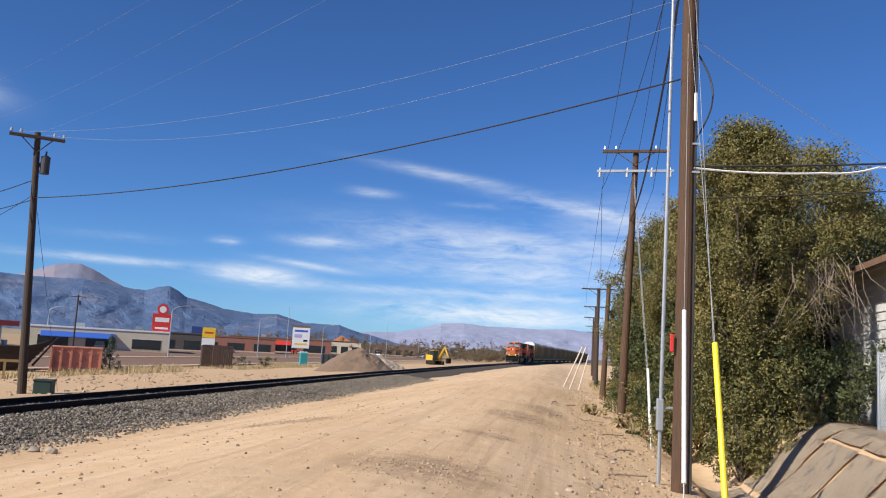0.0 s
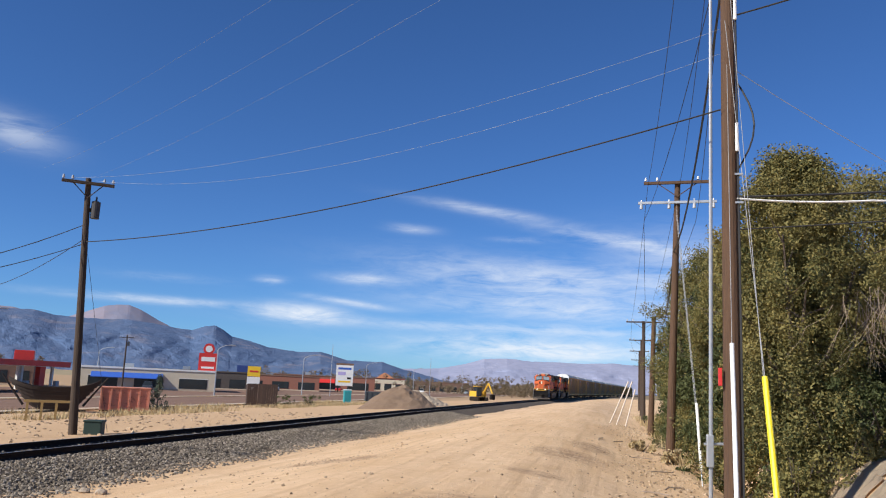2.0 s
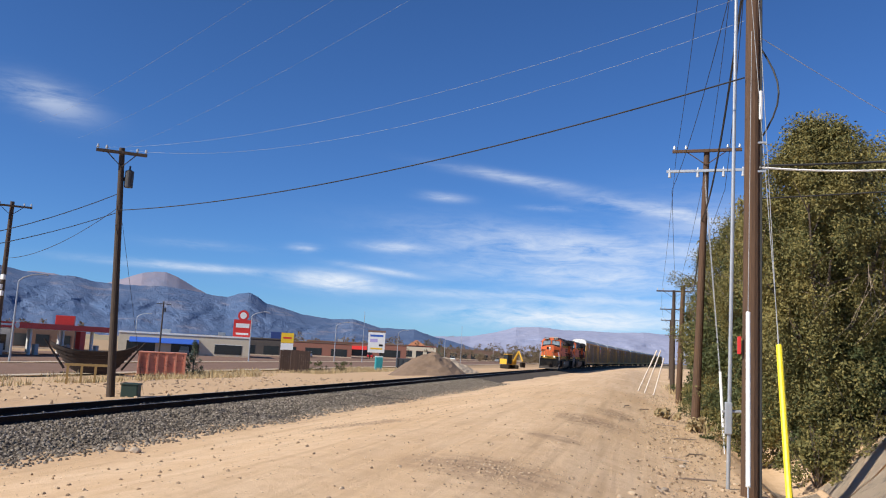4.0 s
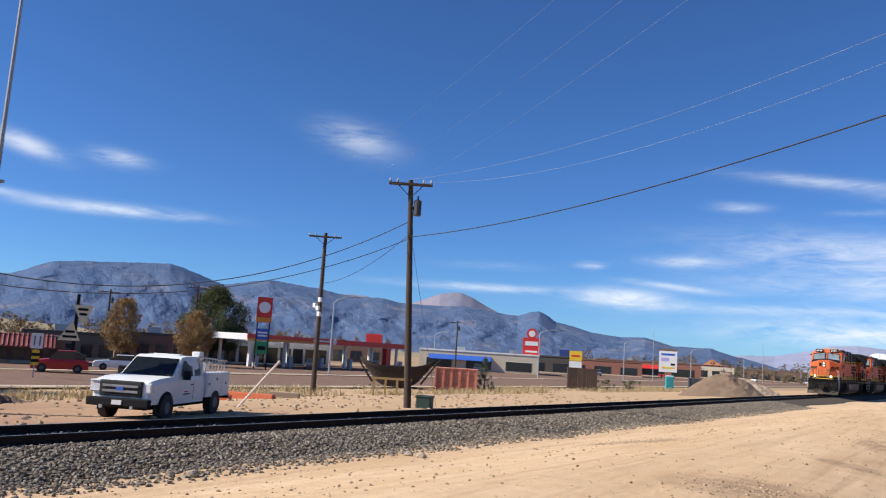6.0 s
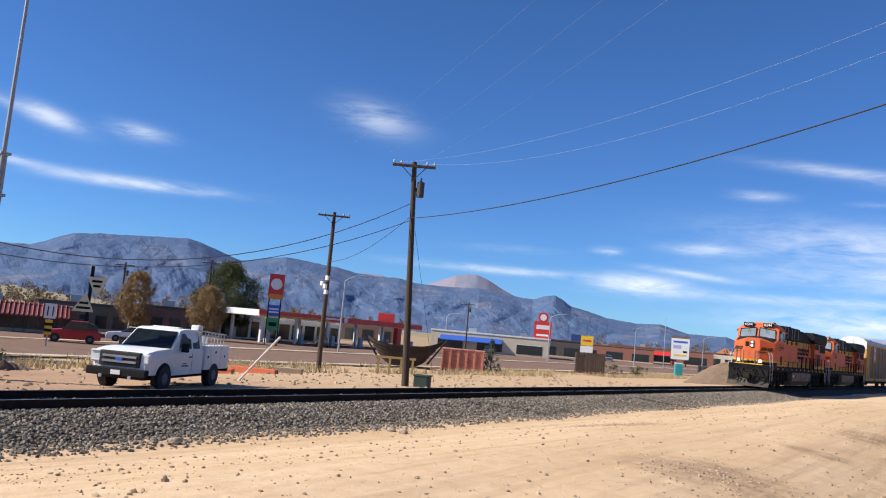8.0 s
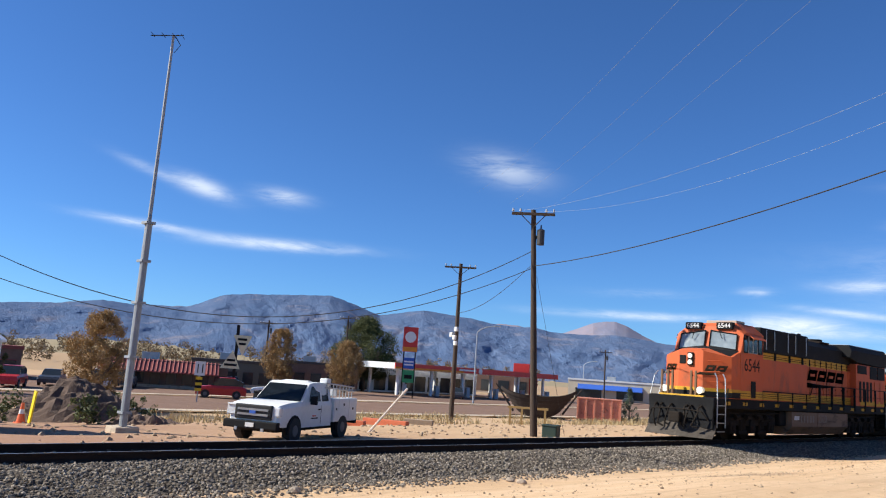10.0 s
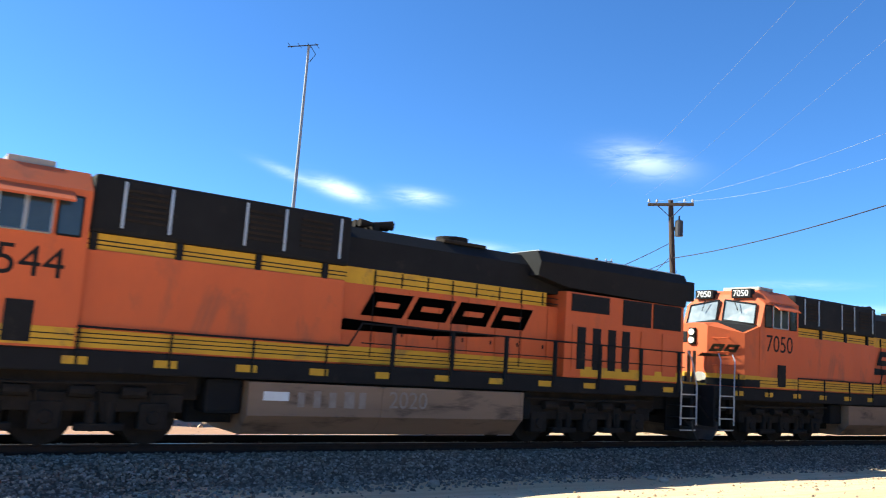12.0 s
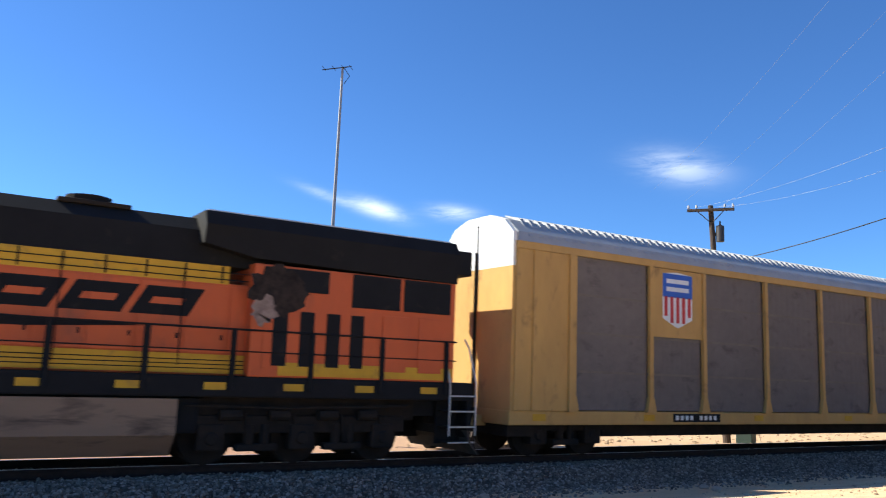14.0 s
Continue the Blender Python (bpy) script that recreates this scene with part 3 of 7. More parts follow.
def loco(number, marked):
    L = thing("locomotive", Matrix(), "orange, black and yellow diesel freight locomotive " + ("leading the train" if marked else "with a scorched flank"), "locomotive", "locomotives")
    # frame and deck
    bm = bmesh.new()
    box(bm, -1.45, 1.45, 0.55, 21.9, 1.32, 1.72, 0.04)
    box(bm, -0.9, 0.9, 0.9, 21.5, 0.95, 1.34)
    box(bm, -0.62, 0.62, 7.2, 8.3, 0.40, 0.96, 0.05)
    box(bm, -0.62, 0.62, 15.2, 15.9, 0.40, 0.96, 0.05)
    box(bm, -1.2, 1.2, 7.4, 8.15, 0.62, 1.3, 0.08)
    box(bm, -1.2, 1.2, 15.35, 15.8, 0.62, 1.3, 0.08)
    part("underframe", bm, BLACK, L, "black walkway and frame")
    for sx in (-1, 1):
        for i in range(13):
            y = 1.55 + i * 1.58
            bx("reflector", YELLOW, L, sx * 1.452, sx * 1.462, y, y + 0.42, 1.46, 1.60) if i % 2 == 0 or sx > 0 else None
    # fuel tank
    bm = bmesh.new()
    sec = [(-1.42, 1.28), (-1.42, 0.62), (-1.05, 0.22), (1.05, 0.22), (1.42, 0.62), (1.42, 1.28)]
    loft(bm, [[(x, y, z) for x, z in sec] for y in (8.2, 15.3)])
    tank = part("fuel_tank", bm, TANK, L, "dusty brown fuel tank")
    for y in (8.22, 11.3, 15.28):
        bm = bmesh.new()
        loft(bm, [[(x * 1.012, yy, z) for x, z in sec] for yy in (y - 0.04, y + 0.04)])
        part("tank_band", bm, TANK, tank)
    if marked:
        for i, (w, hh) in enumerate(((0.28, 0.3), (0.3, 0.34), (0.3, 0.32), (0.44, 0.34), (0.3, 0.34))):
            bx("paint_scrawl", CHALK, tank, 1.422, 1.426, 9.25 + i * 0.36, 9.25 + i * 0.36 + w * 0.55, 0.80, 0.80 + hh, 0, "faded chalky scrawl")
        lettering("scrawled_number", "2020", 0.52, CHALK, tank, Matrix.Translation((1.424, 11.95, 0.98)) @ pose(0, 0, 0, 90, 0, 90), "white scrawled number")
        bx("tank_plate", WHITE, tank, 1.422, 1.43, 8.5, 9.05, 0.92, 1.1)
    bogie(L, 4.6, (-1.85, 0.0, 1.85), 0.34)
    bogie(L, 17.9, (-1.85, 0.0, 1.85), 0.34)
    # nose and cab
    bm = bmesh.new()
    def nsec(y, w, zl, zc, zb=1.72):
        return [(-w, y, zb), (w, y, zb), (w, y, zl), (0.45, y, zc), (-0.45, y, zc), (-w, y, zl)]
    loft(bm, [nsec(1.35, 0.55, 3.60, 3.66), nsec(1.98, 1.48, 3.40, 3.74), nsec(2.75, 1.50, 3.68, 3.86)])
    nose = part("nose", bm, ORANGE, L, "sloped orange nose")
    bm = bmesh.new()
    def csec(y, zs, zr):
        return [(-1.5, y, 1.72), (1.5, y, 1.72), (1.52, y, zs), (1.05, y, zr), (-1.05, y, zr), (-1.52, y, zs)]
    loft(bm, [csec(2.72, 3.62, 3.80), csec(2.98, 4.42, 4.76), csec(3.3, 4.52, 4.92), csec(4.88, 4.52, 4.92)])
    cab = part("cab", bm, ORANGE, L, "orange crew cab")
    # stripes round the nose
    plan = [(-1.5, 2.76), (-1.5, 1.97), (-0.56, 1.335), (0.56, 1.335), (1.5, 1.97), (1.5, 2.76)]
    for nm, m, z0, z1, grow in (("nose_band", BLACK, 1.74, 1.96, 0.012), ("nose_stripe", YELLOW, 1.96, 2.10, 0.010)):
        bm = bmesh.new()
        loft(bm, [[(x * (1 + grow), y - grow, z) for x, y in plan] for z in (z0, z1)])
        part(nm, bm, m, nose)
    bm = bmesh.new()
    loft(bm, [[(-w, y, zl), (-0.45, y, zc), (0.45, y, zc), (w, y, zl), (w, y, zl + 0.012), (0.45, y, zc + 0.012), (-0.45, y, zc + 0.012), (-w, y, zl + 0.012)] for y, w, zl, zc in ((1.99, 1.38, 3.43, 3.745), (2.72, 1.42, 3.685, 3.86))])
    part("glare_panel", bm, BLACK, nose, "black anti-glare panel before the windscreen")
    for s, x0, y0 in ((1, 0.60, 1.355), (-1, -1.45, 1.93)):
        slant_bars("nose_emblem", nose, mat("olive_black", (0.05, 0.04, 0.02), (0.08, 0.06, 0.03), 3, 0.8), Matrix.Translation((x0, y0, 2.78)) @ pose(0, 0, 0, 90, 0, 34 * s), 0.25, 2, 1.5)
    bm = bmesh.new()
    box(bm, -0.12, 0.12, 1.28, 1.40, 2.98, 3.52, 0.02)
    hl = part("headlight_box", bm, BLACK, nose)
    for z in (3.12, 3.38):
        bm = bmesh.new()
        tube(bm, (0, 1.25, z), (0, 1.30, z), 0.10, None, 14)
        part("headlight", bm, LAMP, hl, "lit round headlight")
    for sx in (-1, 1):
        bm = bmesh.new()
        tube(bm, (sx * 0.78, 0.62, 1.98), (sx * 0.78, 0.82, 1.98), 0.14, None, 14)
        part("ditch_light", bm, LAMP, L, "lit ditch light")
        bx("lamp_post", BLACK, L, sx * 0.78 - 0.1, sx * 0.78 + 0.1, 0.70, 0.86, 1.72, 1.88)
    bx("nose_door", BLACK, nose, -0.50, -0.22, 1.325, 1.36, 3.05, 3.4, 0.02, "small round-cornered nose window")
    # windscreens
    for sx in (-1, 1):
        bm = bmesh.new()
        pts = [(sx * 0.12, 2.74, 3.88), (sx * 1.32, 2.74, 3.74), (sx * 1.28, 2.91, 4.40), (sx * 0.12, 2.88, 4.56)]
        vs = [bm.verts.new((x, y - 0.035, z)) for x, y, z in pts] + [bm.verts.new((x, y + 0.03, z)) for x, y, z in pts]
        for f in ((0, 1, 2, 3), (7, 6, 5, 4), (0, 4, 5, 1), (1, 5, 6, 2), (2, 6, 7, 3), (3, 7, 4, 0)):
            bm.faces.new([vs[i] for i in f])
        bmesh.ops.recalc_face_normals(bm, faces=bm.faces)
        ws = part("windscreen", bm, SHIELD, cab, "windscreen with the sky's reflection painted in grey")
        bm = bmesh.new()
        loop = [Vector((x, y - 0.045, z)) for x, y, z in pts]
        pipe(bm, loop + [loop[0]], 0.028, 6)
        pipe(bm, [(sx * 0.55, 2.70, 4.56), (sx * 0.7, 2.70, 4.2)], 0.015, 5)
        part("window_frame", bm, BLACK, ws)
        nb = bx("number_board", BLACK, cab, sx * 0.72 - 0.36, sx * 0.72 + 0.36, 2.82, 3.08, 4.62, 4.92, 0.02, "black number board")
        lettering("digits", number, 0.29, WHITE, nb, Matrix.Translation((sx * 0.72, 2.812, 4.765)) @ pose(0, 0, 0, 90, 0, 0))
    bx("cab_air_unit", mat("grey_unit", (0.42, 0.36, 0.3)), cab, -0.45, 0.95, 3.5, 4.3, 4.90, 5.06, 0.04, "flat air conditioner on the roof")
    for sx in (-1, 1):
        for y0, y1 in ((2.98, 3.34), (3.42, 3.82), (3.86, 4.26), (4.36, 4.74)):
            wd = bx("side_window", GLASS, cab, sx * 1.50, sx * 1.535, y0, y1, 3.68, 4.38, 0.0, "dark side window")
            bm = bmesh.new()
            x = sx * 1.53
            pipe(bm, [(x, y0, 3.68), (x, y1, 3.68), (x, y1, 4.38), (x, y0, 4.38), (x, y0, 3.68)], 0.022, 4)
            part("window_frame", bm, GALV if 3.35 < y0 < 4.1 else BLACK, wd)
        bm = bmesh.new()
        vs = box(bm, sx * 1.5, sx * 1.80, 3.34, 4.56, 4.44, 4.48)
        for v in vs:
            if abs(v.co.x) > 1.7:
                v.co.z -= 0.20
        part("sun_visor", bm, ORANGE, cab, "orange awning over the side window")
        bx("side_hatch", BLACK, cab, sx * 1.50, sx * 1.525, 3.72, 4.16, 1.80, 2.50)
        lettering("cab_number", number, 0.76, BLACK, cab, Matrix.Translation((sx * 1.512, 3.82, 3.14)) @ pose(0, 0, 0, 90, 0, 90 * sx), "black road number")
    # hood: lower orange, louvred black top
    bm = bmesh.new()
    box(bm, -1.36, 1.36, 4.86, 10.15, 1.72, 3.52, 0.03)
    part("equipment_cabinet", bm, ORANGE, L, "orange electrical cabinet")
    bm = bmesh.new()
    box(bm, -1.12, 1.12, 10.1, 17.0, 1.72, 3.52, 0.03)
    hood = part("engine_hood", bm, ORANGE, L, "orange engine hood with access doors")
    for i in range(7):
        for sx in (-1, 1):
            dd = bx("access_door", ORANGE, hood, sx * 1.12, sx * 1.145, 11.1 + i * 0.86, 11.1 + i * 0.86 + 0.8, 2.14, 3.46, 0.01)
            bx("door_latch", BLACK, dd, sx * 1.145, sx * 1.158, 11.8 + i * 0.86, 11.84 + i * 0.86, 2.4, 2.5)
    bm = bmesh.new()
    box(bm, -1.45, 1.45, 16.6, 21.35, 1.72, 3.95, 0.03)
    rear = part("radiator_cab", bm, ORANGE, L, "orange rear radiator compartment")
    bm = bmesh.new()
    box(bm, -1.40, 1.40, 4.9, 10.2, 3.82, 4.90, 0.08)
    top = part("upper_cabinet", bm, BLACK, L, "black roof cabinet with louvres")
    bm = bmesh.new()
    box(bm, -1.30, 1.30, 4.9, 10.2, 3.52, 3.82)
    part("upper_stripe", bm, YELLOW, L, "yellow stripe below the roof")
    for sx in (-1, 1):
        for y0 in (5.5, 7.85, 9.0):
            bm = bmesh.new()
            for j in range(6):
                box(bm, sx * 1.40, sx * 1.43, y0, y0 + 0.72, 4.10 + j * 0.11, 4.145 + j * 0.11)
            part("louvre", bm, GRIME, top)
        for y0 in (5.42, 6.28, 7.77, 8.62, 9.9):
            bx("louvre_post", GALV, top, sx * 1.40, sx * 1.425, y0, y0 + 0.05, 3.95, 4.82)
        for y0 in (4.95, 6.5, 8.1, 9.6):
            bx("bracket", BLACK, top, sx * 1.29, sx * 1.36, y0, y0 + 0.12, 3.5, 3.9)
    bm = bmesh.new()
    loft(bm, [[(-1.12, y, 3.86), (1.12, y, 3.86), (1.12, y, 4.52), (0.8, y, 4.80), (-0.8, y, 4.80), (-1.12, y, 4.52)] for y in (10.2, 17.3)])
    roof = part("hood_roof", bm, BLACK, L, "black hood roof")
    bm = bmesh.new()
    box(bm, -1.125, 1.125, 10.2, 16.2, 3.50, 3.86)
    part("hood_stripe", bm, YELLOW, L, "yellow stripe along the hood")
    bm = bmesh.new()
    for i in range(9):
        for sx in (-1, 1):
            y = 11.0 + i * 0.72
            pipe(bm, [(sx * 1.17, y, 1.9), (sx * 1.17, y, 3.8)], 0.012, 4) if i % 3 == 0 else None
            box(bm, sx * 1.125, sx * 1.15, y, y + 0.03, 3.52, 3.84)
    for z in (3.58, 3.72):
        for sx in (-1, 1):
            box(bm, sx * 1.127, sx * 1.14, 11.0, 17.2, z, z + 0.02)
    part("hood_piping", bm, BLACK, L, "thin black pipes along the hood")
    bm = bmesh.new()
    tube(bm, (0.35, 13.6, 4.75), (0.35, 13.6, 5.0), 0.42, None, 16)
    box(bm, -0.2, 0.9, 13.0, 14.3, 4.78, 4.87, 0.03)
    part("exhaust_outlet", bm, GRIME, roof, "squat exhaust outlet")
    bm = bmesh.new()
    for q in (-0.2, 0.05, 0.3):
        tube(bm, (q, 11.3, 5.02), (q, 11.85, 5.06), 0.05, 0.12, 10)
        tube(bm, (q, 11.3, 5.02), (q, 10.95, 5.02), 0.05, 0.10, 10)
    box(bm, -0.3, 0.4, 11.3, 11.45, 4.75, 5.02)
    part("horn", bm, GRIME, roof, "cluster of air horns")
    # radiator wings
    bm = bmesh.new()
    loft(bm, [[(-1.5, y, 3.94 + dz), (1.5, y, 3.94 + dz), (1.58, y, 4.60), (1.42, y, 4.88), (-1.42, y, 4.88), (-1.58, y, 4.60)] for y, dz in ((15.55, 0.30), (16.6, 0.1), (21.35, 0.0))])
    wing = part("radiator_wing", bm, BLACK, L, "overhanging black radiator housing")
    bx("wing_edge", GALV, wing, -1.42, 1.42, 15.6, 21.2, 4.875, 4.905)
    bx("tail_overhang", BLACK, wing, -1.5, 1.5, 21.3, 21.75, 4.15, 4.72, 0.04)
    for sx in (-1, 1):
        bx("radiator_grille", BLACK, rear, sx * 1.45, sx * 1.475, 16.8, 18.2, 3.45, 3.9)
        bx("radiator_grille", BLACK, rear, sx * 1.45, sx * 1.475, 18.75, 19.9, 3.22, 3.92)
        bx("radiator_grille", BLACK, rear, sx * 1.45, sx * 1.475, 20.0, 21.2, 3.22, 3.92)
        for y0 in (17.05, 17.62, 18.2, 18.75):
            bx("vent_door", BLACK, rear, sx * 1.45, sx * 1.468, y0, y0 + 0.3, 1.95, 3.05, 0.0)
        for y0 in (16.85, 19.5, 20.4):
            bx("access_door", ORANGE, rear, sx * 1.45, sx * 1.475, y0 - 0.0, y0 + 0.1 + 0.5 * (y0 > 18), 1.9, 3.1, 0.01)
        # lower yellow stripe with dark lines
        st = bx("side_stripe", YELLOW, L, sx * 1.37, sx * 1.38, 4.9, 10.15, 1.76, 2.08)
        st2 = bx("side_stripe", YELLOW, L, sx * 1.15, sx * 1.16, 10.15, 17.0, 1.76, 2.12)
        bx("side_stripe", YELLOW, L, sx * 1.46, sx * 1.466, 17.2, 21.3, 1.76, 2.02)
        bx("side_stripe", YELLOW, L, sx * 1.505, sx * 1.515, 2.0, 4.86, 1.76, 2.08)
        for z in (1.84, 1.92, 2.0):
            bx("stripe_line", BLACK, st, sx * 1.38, sx * 1.384, 4.9, 10.15, z, z + 0.02)
            bx("stripe_line", BLACK, st2, sx * 1.16, sx * 1.164, 10.15, 17.0, z, z + 0.02)
        m = Matrix.Translation((sx * 1.152, 10.7 if sx > 0 else 15.4, 2.82)) @ pose(0, 0, 0, 90, 0, 90 * sx)
        slant_bars("side_emblem", L, BLACK, m, 0.54)
        for z in (3.60, 3.68):
            bx("stripe_line", BLACK, L, sx * 1.30, sx * 1.304, 4.9, 10.2, z, z + 0.025)
        for z in (1.86, 1.96):
            bx("stripe_line", BLACK, L, sx * 1.515, sx * 1.519, 2.0, 4.86, z, z + 0.02)
        # handrails along the deck
        rail_y = [1.7 + i * 1.62 for i in range(13)]
        for i, y in enumerate(rail_y):
            big = y > 10.5
            bm = bmesh.new()
            tube(bm, (sx * 1.47, y, 1.45), (sx * 1.47, y, 2.62 if big else 2.12), 0.06 if big else 0.024, None, 6)
            part("stanchion", bm, BLACK, L)
        bm = bmesh.new()
        pipe(bm, [(sx * 1.47, 2.7, 2.12), (sx * 1.47, 10.3, 2.12), (sx * 1.47, 10.6, 2.62), (sx * 1.47, 21.4, 2.62)], 0.02, 6)
        pipe(bm, [(sx * 1.47, 10.6, 2.2), (sx * 1.47, 21.4, 2.2)], 0.014, 5)
        part("handrail", bm, BLACK, L, "long black handrail")
        # steps at both ends
        for y0, y1 in ((0.75, 1.45), (21.25, 21.95)):
            stp = bx("step_well", BLACK, L, sx * 0.95, sx * 1.0, y0 - 0.05, y1 + 0.05, 0.35, 1.72)
            for z in (0.38, 0.72, 1.06, 1.40):
                bx("step", GRIME, stp, sx * 1.0, sx * 1.48, y0, y1, z, z + 0.035)
                bx("step_edge", GALV, stp, sx * 1.465, sx * 1.485, y0, y1, z + 0.008, z + 0.042)
            bm = bmesh.new()
            for y in (y0, y1):
                pipe(bm, [(sx * 1.50, y, 0.55), (sx * 1.50, y, 1.7), (sx * 1.40, y + (0.15 if y0 < 5 else -0.15), 2.5), (sx * 1.28, y + (0.2 if y0 < 5 else -0.2), 2.7)], 0.022, 6)
            part("grab_iron", bm, GALV, L, "light grey bent grab rail")
    # front end: platform edge, plough, coupler, hoses, posts
    bx("front_platform", YELLOW, L, -1.0, 1.0, 0.58, 0.75, 1.66, 1.78, 0.02, "yellow edge of the front platform")
    for sx in (-0.9, -0.62, 0.62, 0.42, -0.42):
        bx("platform_post", mat("post_brown", (0.2, 0.11, 0.05)), L, sx - 0.04, sx + 0.04, 0.60, 0.68, 1.7, 2.75, 0.01)
    for y, d in ((0.55, -1), (21.9, 1)):
        bm = bmesh.new()
        loft(bm, [[(x, y + d * (-0.12 + 0.22 * (1 - abs(x) / 1.55)) + d * q, z) for z, q in ((0.66, 0.0), (0.40, 0.06), (0.12, 0.30), (0.12, 0.25), (0.40, 0.0), (0.66, -0.05))] for x in (-1.5, -0.75, -0.3, 0.0, 0.3, 0.75, 1.5)])
        part("snow_plough", bm, mat("worn_plough", (0.045, 0.036, 0.03), (0.10, 0.085, 0.07), 3.0, 0.85, 0.0, gloss=0.2), L, "worn grey plough blade")
        bm = bmesh.new()
        box(bm, -0.16, 0.16, y + d * 0.1 - 0.45, y + d * 0.1 + 0.45, 0.72, 1.02, 0.04)
        box(bm, -0.22, 0.26, y + d * 0.42 - 0.14, y + d * 0.42 + 0.14, 0.66, 1.08, 0.06)
        part("coupler", bm, GRIME, L, "steel knuckle coupler")
        bx("pilot_plate", BLACK, L, -1.42, 1.42, min(y, y - d * 0.12), max(y, y - d * 0.12), 0.5, 1.7, 0.02, "black pilot plate")
        for i, x in enumerate((-1.05, -0.8, -0.36, 0.33, 0.52, 0.95)):
            bm = bmesh.new()
            pipe(bm, [(x, y, 1.35), (x * 0.97, y + d * 0.22, 1.28), (x * 0.95 + 0.06 * (i % 2), y + d * 0.36, 0.95 + 0.07 * (i % 3)), (x * 0.9 - 0.08 * (i % 3), y + d * 0.38, 0.62 - 0.06 * (i % 2)), (x * 0.86 + 0.10 * (i % 2), y + d * 0.3, 0.42 + 0.05 * (i % 3))], 0.034, 6)
            tube(bm, (x, y + d * 0.02, 1.35), (x, y + d * 0.14, 1.33), 0.05, None, 8)
            part("brake_hose", bm, GRIME, L, "hanging black air hose")
        bm = bmesh.new()
        pipe(bm, [(-1.35, y + d * 0.12, 0.75), (-1.1, y + d * 0.3, 1.15), (-0.4, y + d * 0.36, 1.2), (0.4, y + d * 0.36, 1.2), (1.1, y + d * 0.3, 1.15), (1.35, y + d * 0.12, 0.75)], 0.025, 6)
        part("cut_lever", bm, GRIME, L, "grimy uncoupling lever")
    for i, z in enumerate((2.35, 2.75, 3.2)):
        bm = bmesh.new()
        x0 = 0.70
        pipe(bm, [(x0, 1.5, z), (x0 + 0.06, 1.36, z), (x0 + 0.44, 1.62, z + 0.03), (x0 + 0.38, 1.78, z + 0.03)], 0.018, 5)
        part("nose_grab", bm, ORANGE, nose)
    if not marked:
        bm = bmesh.new()
        bm.faces.new([bm.verts.new((1.4765, 17.1 + 0.62 * random.uniform(0.75, 1.15) * math.cos(i * math.pi / 17), 3.42 + 0.5 * random.uniform(0.7, 1.15) * math.sin(i * math.pi / 17))) for i in range(34)])
        part("scorch_mark", bm, mat("scorch", (0.012, 0.010, 0.010), (0.05, 0.038, 0.032), 5, 0.9, gloss=0.1), rear, "black scorched paint")
        bm = bmesh.new()
        bm.faces.new([bm.verts.new((1.4795, 16.86 + 0.26 * random.uniform(0.55, 1.25) * math.cos(i * math.pi / 12), 3.0 + 0.3 * random.uniform(0.55, 1.25) * math.sin(i * math.pi / 12))) for i in range(24)])
        part("flaked_paint", bm, mat("flaked", (0.36, 0.27, 0.22), (0.16, 0.11, 0.09), 7, 0.9, gloss=0.1), rear, "pale flaking paint under the scorch")
    return L


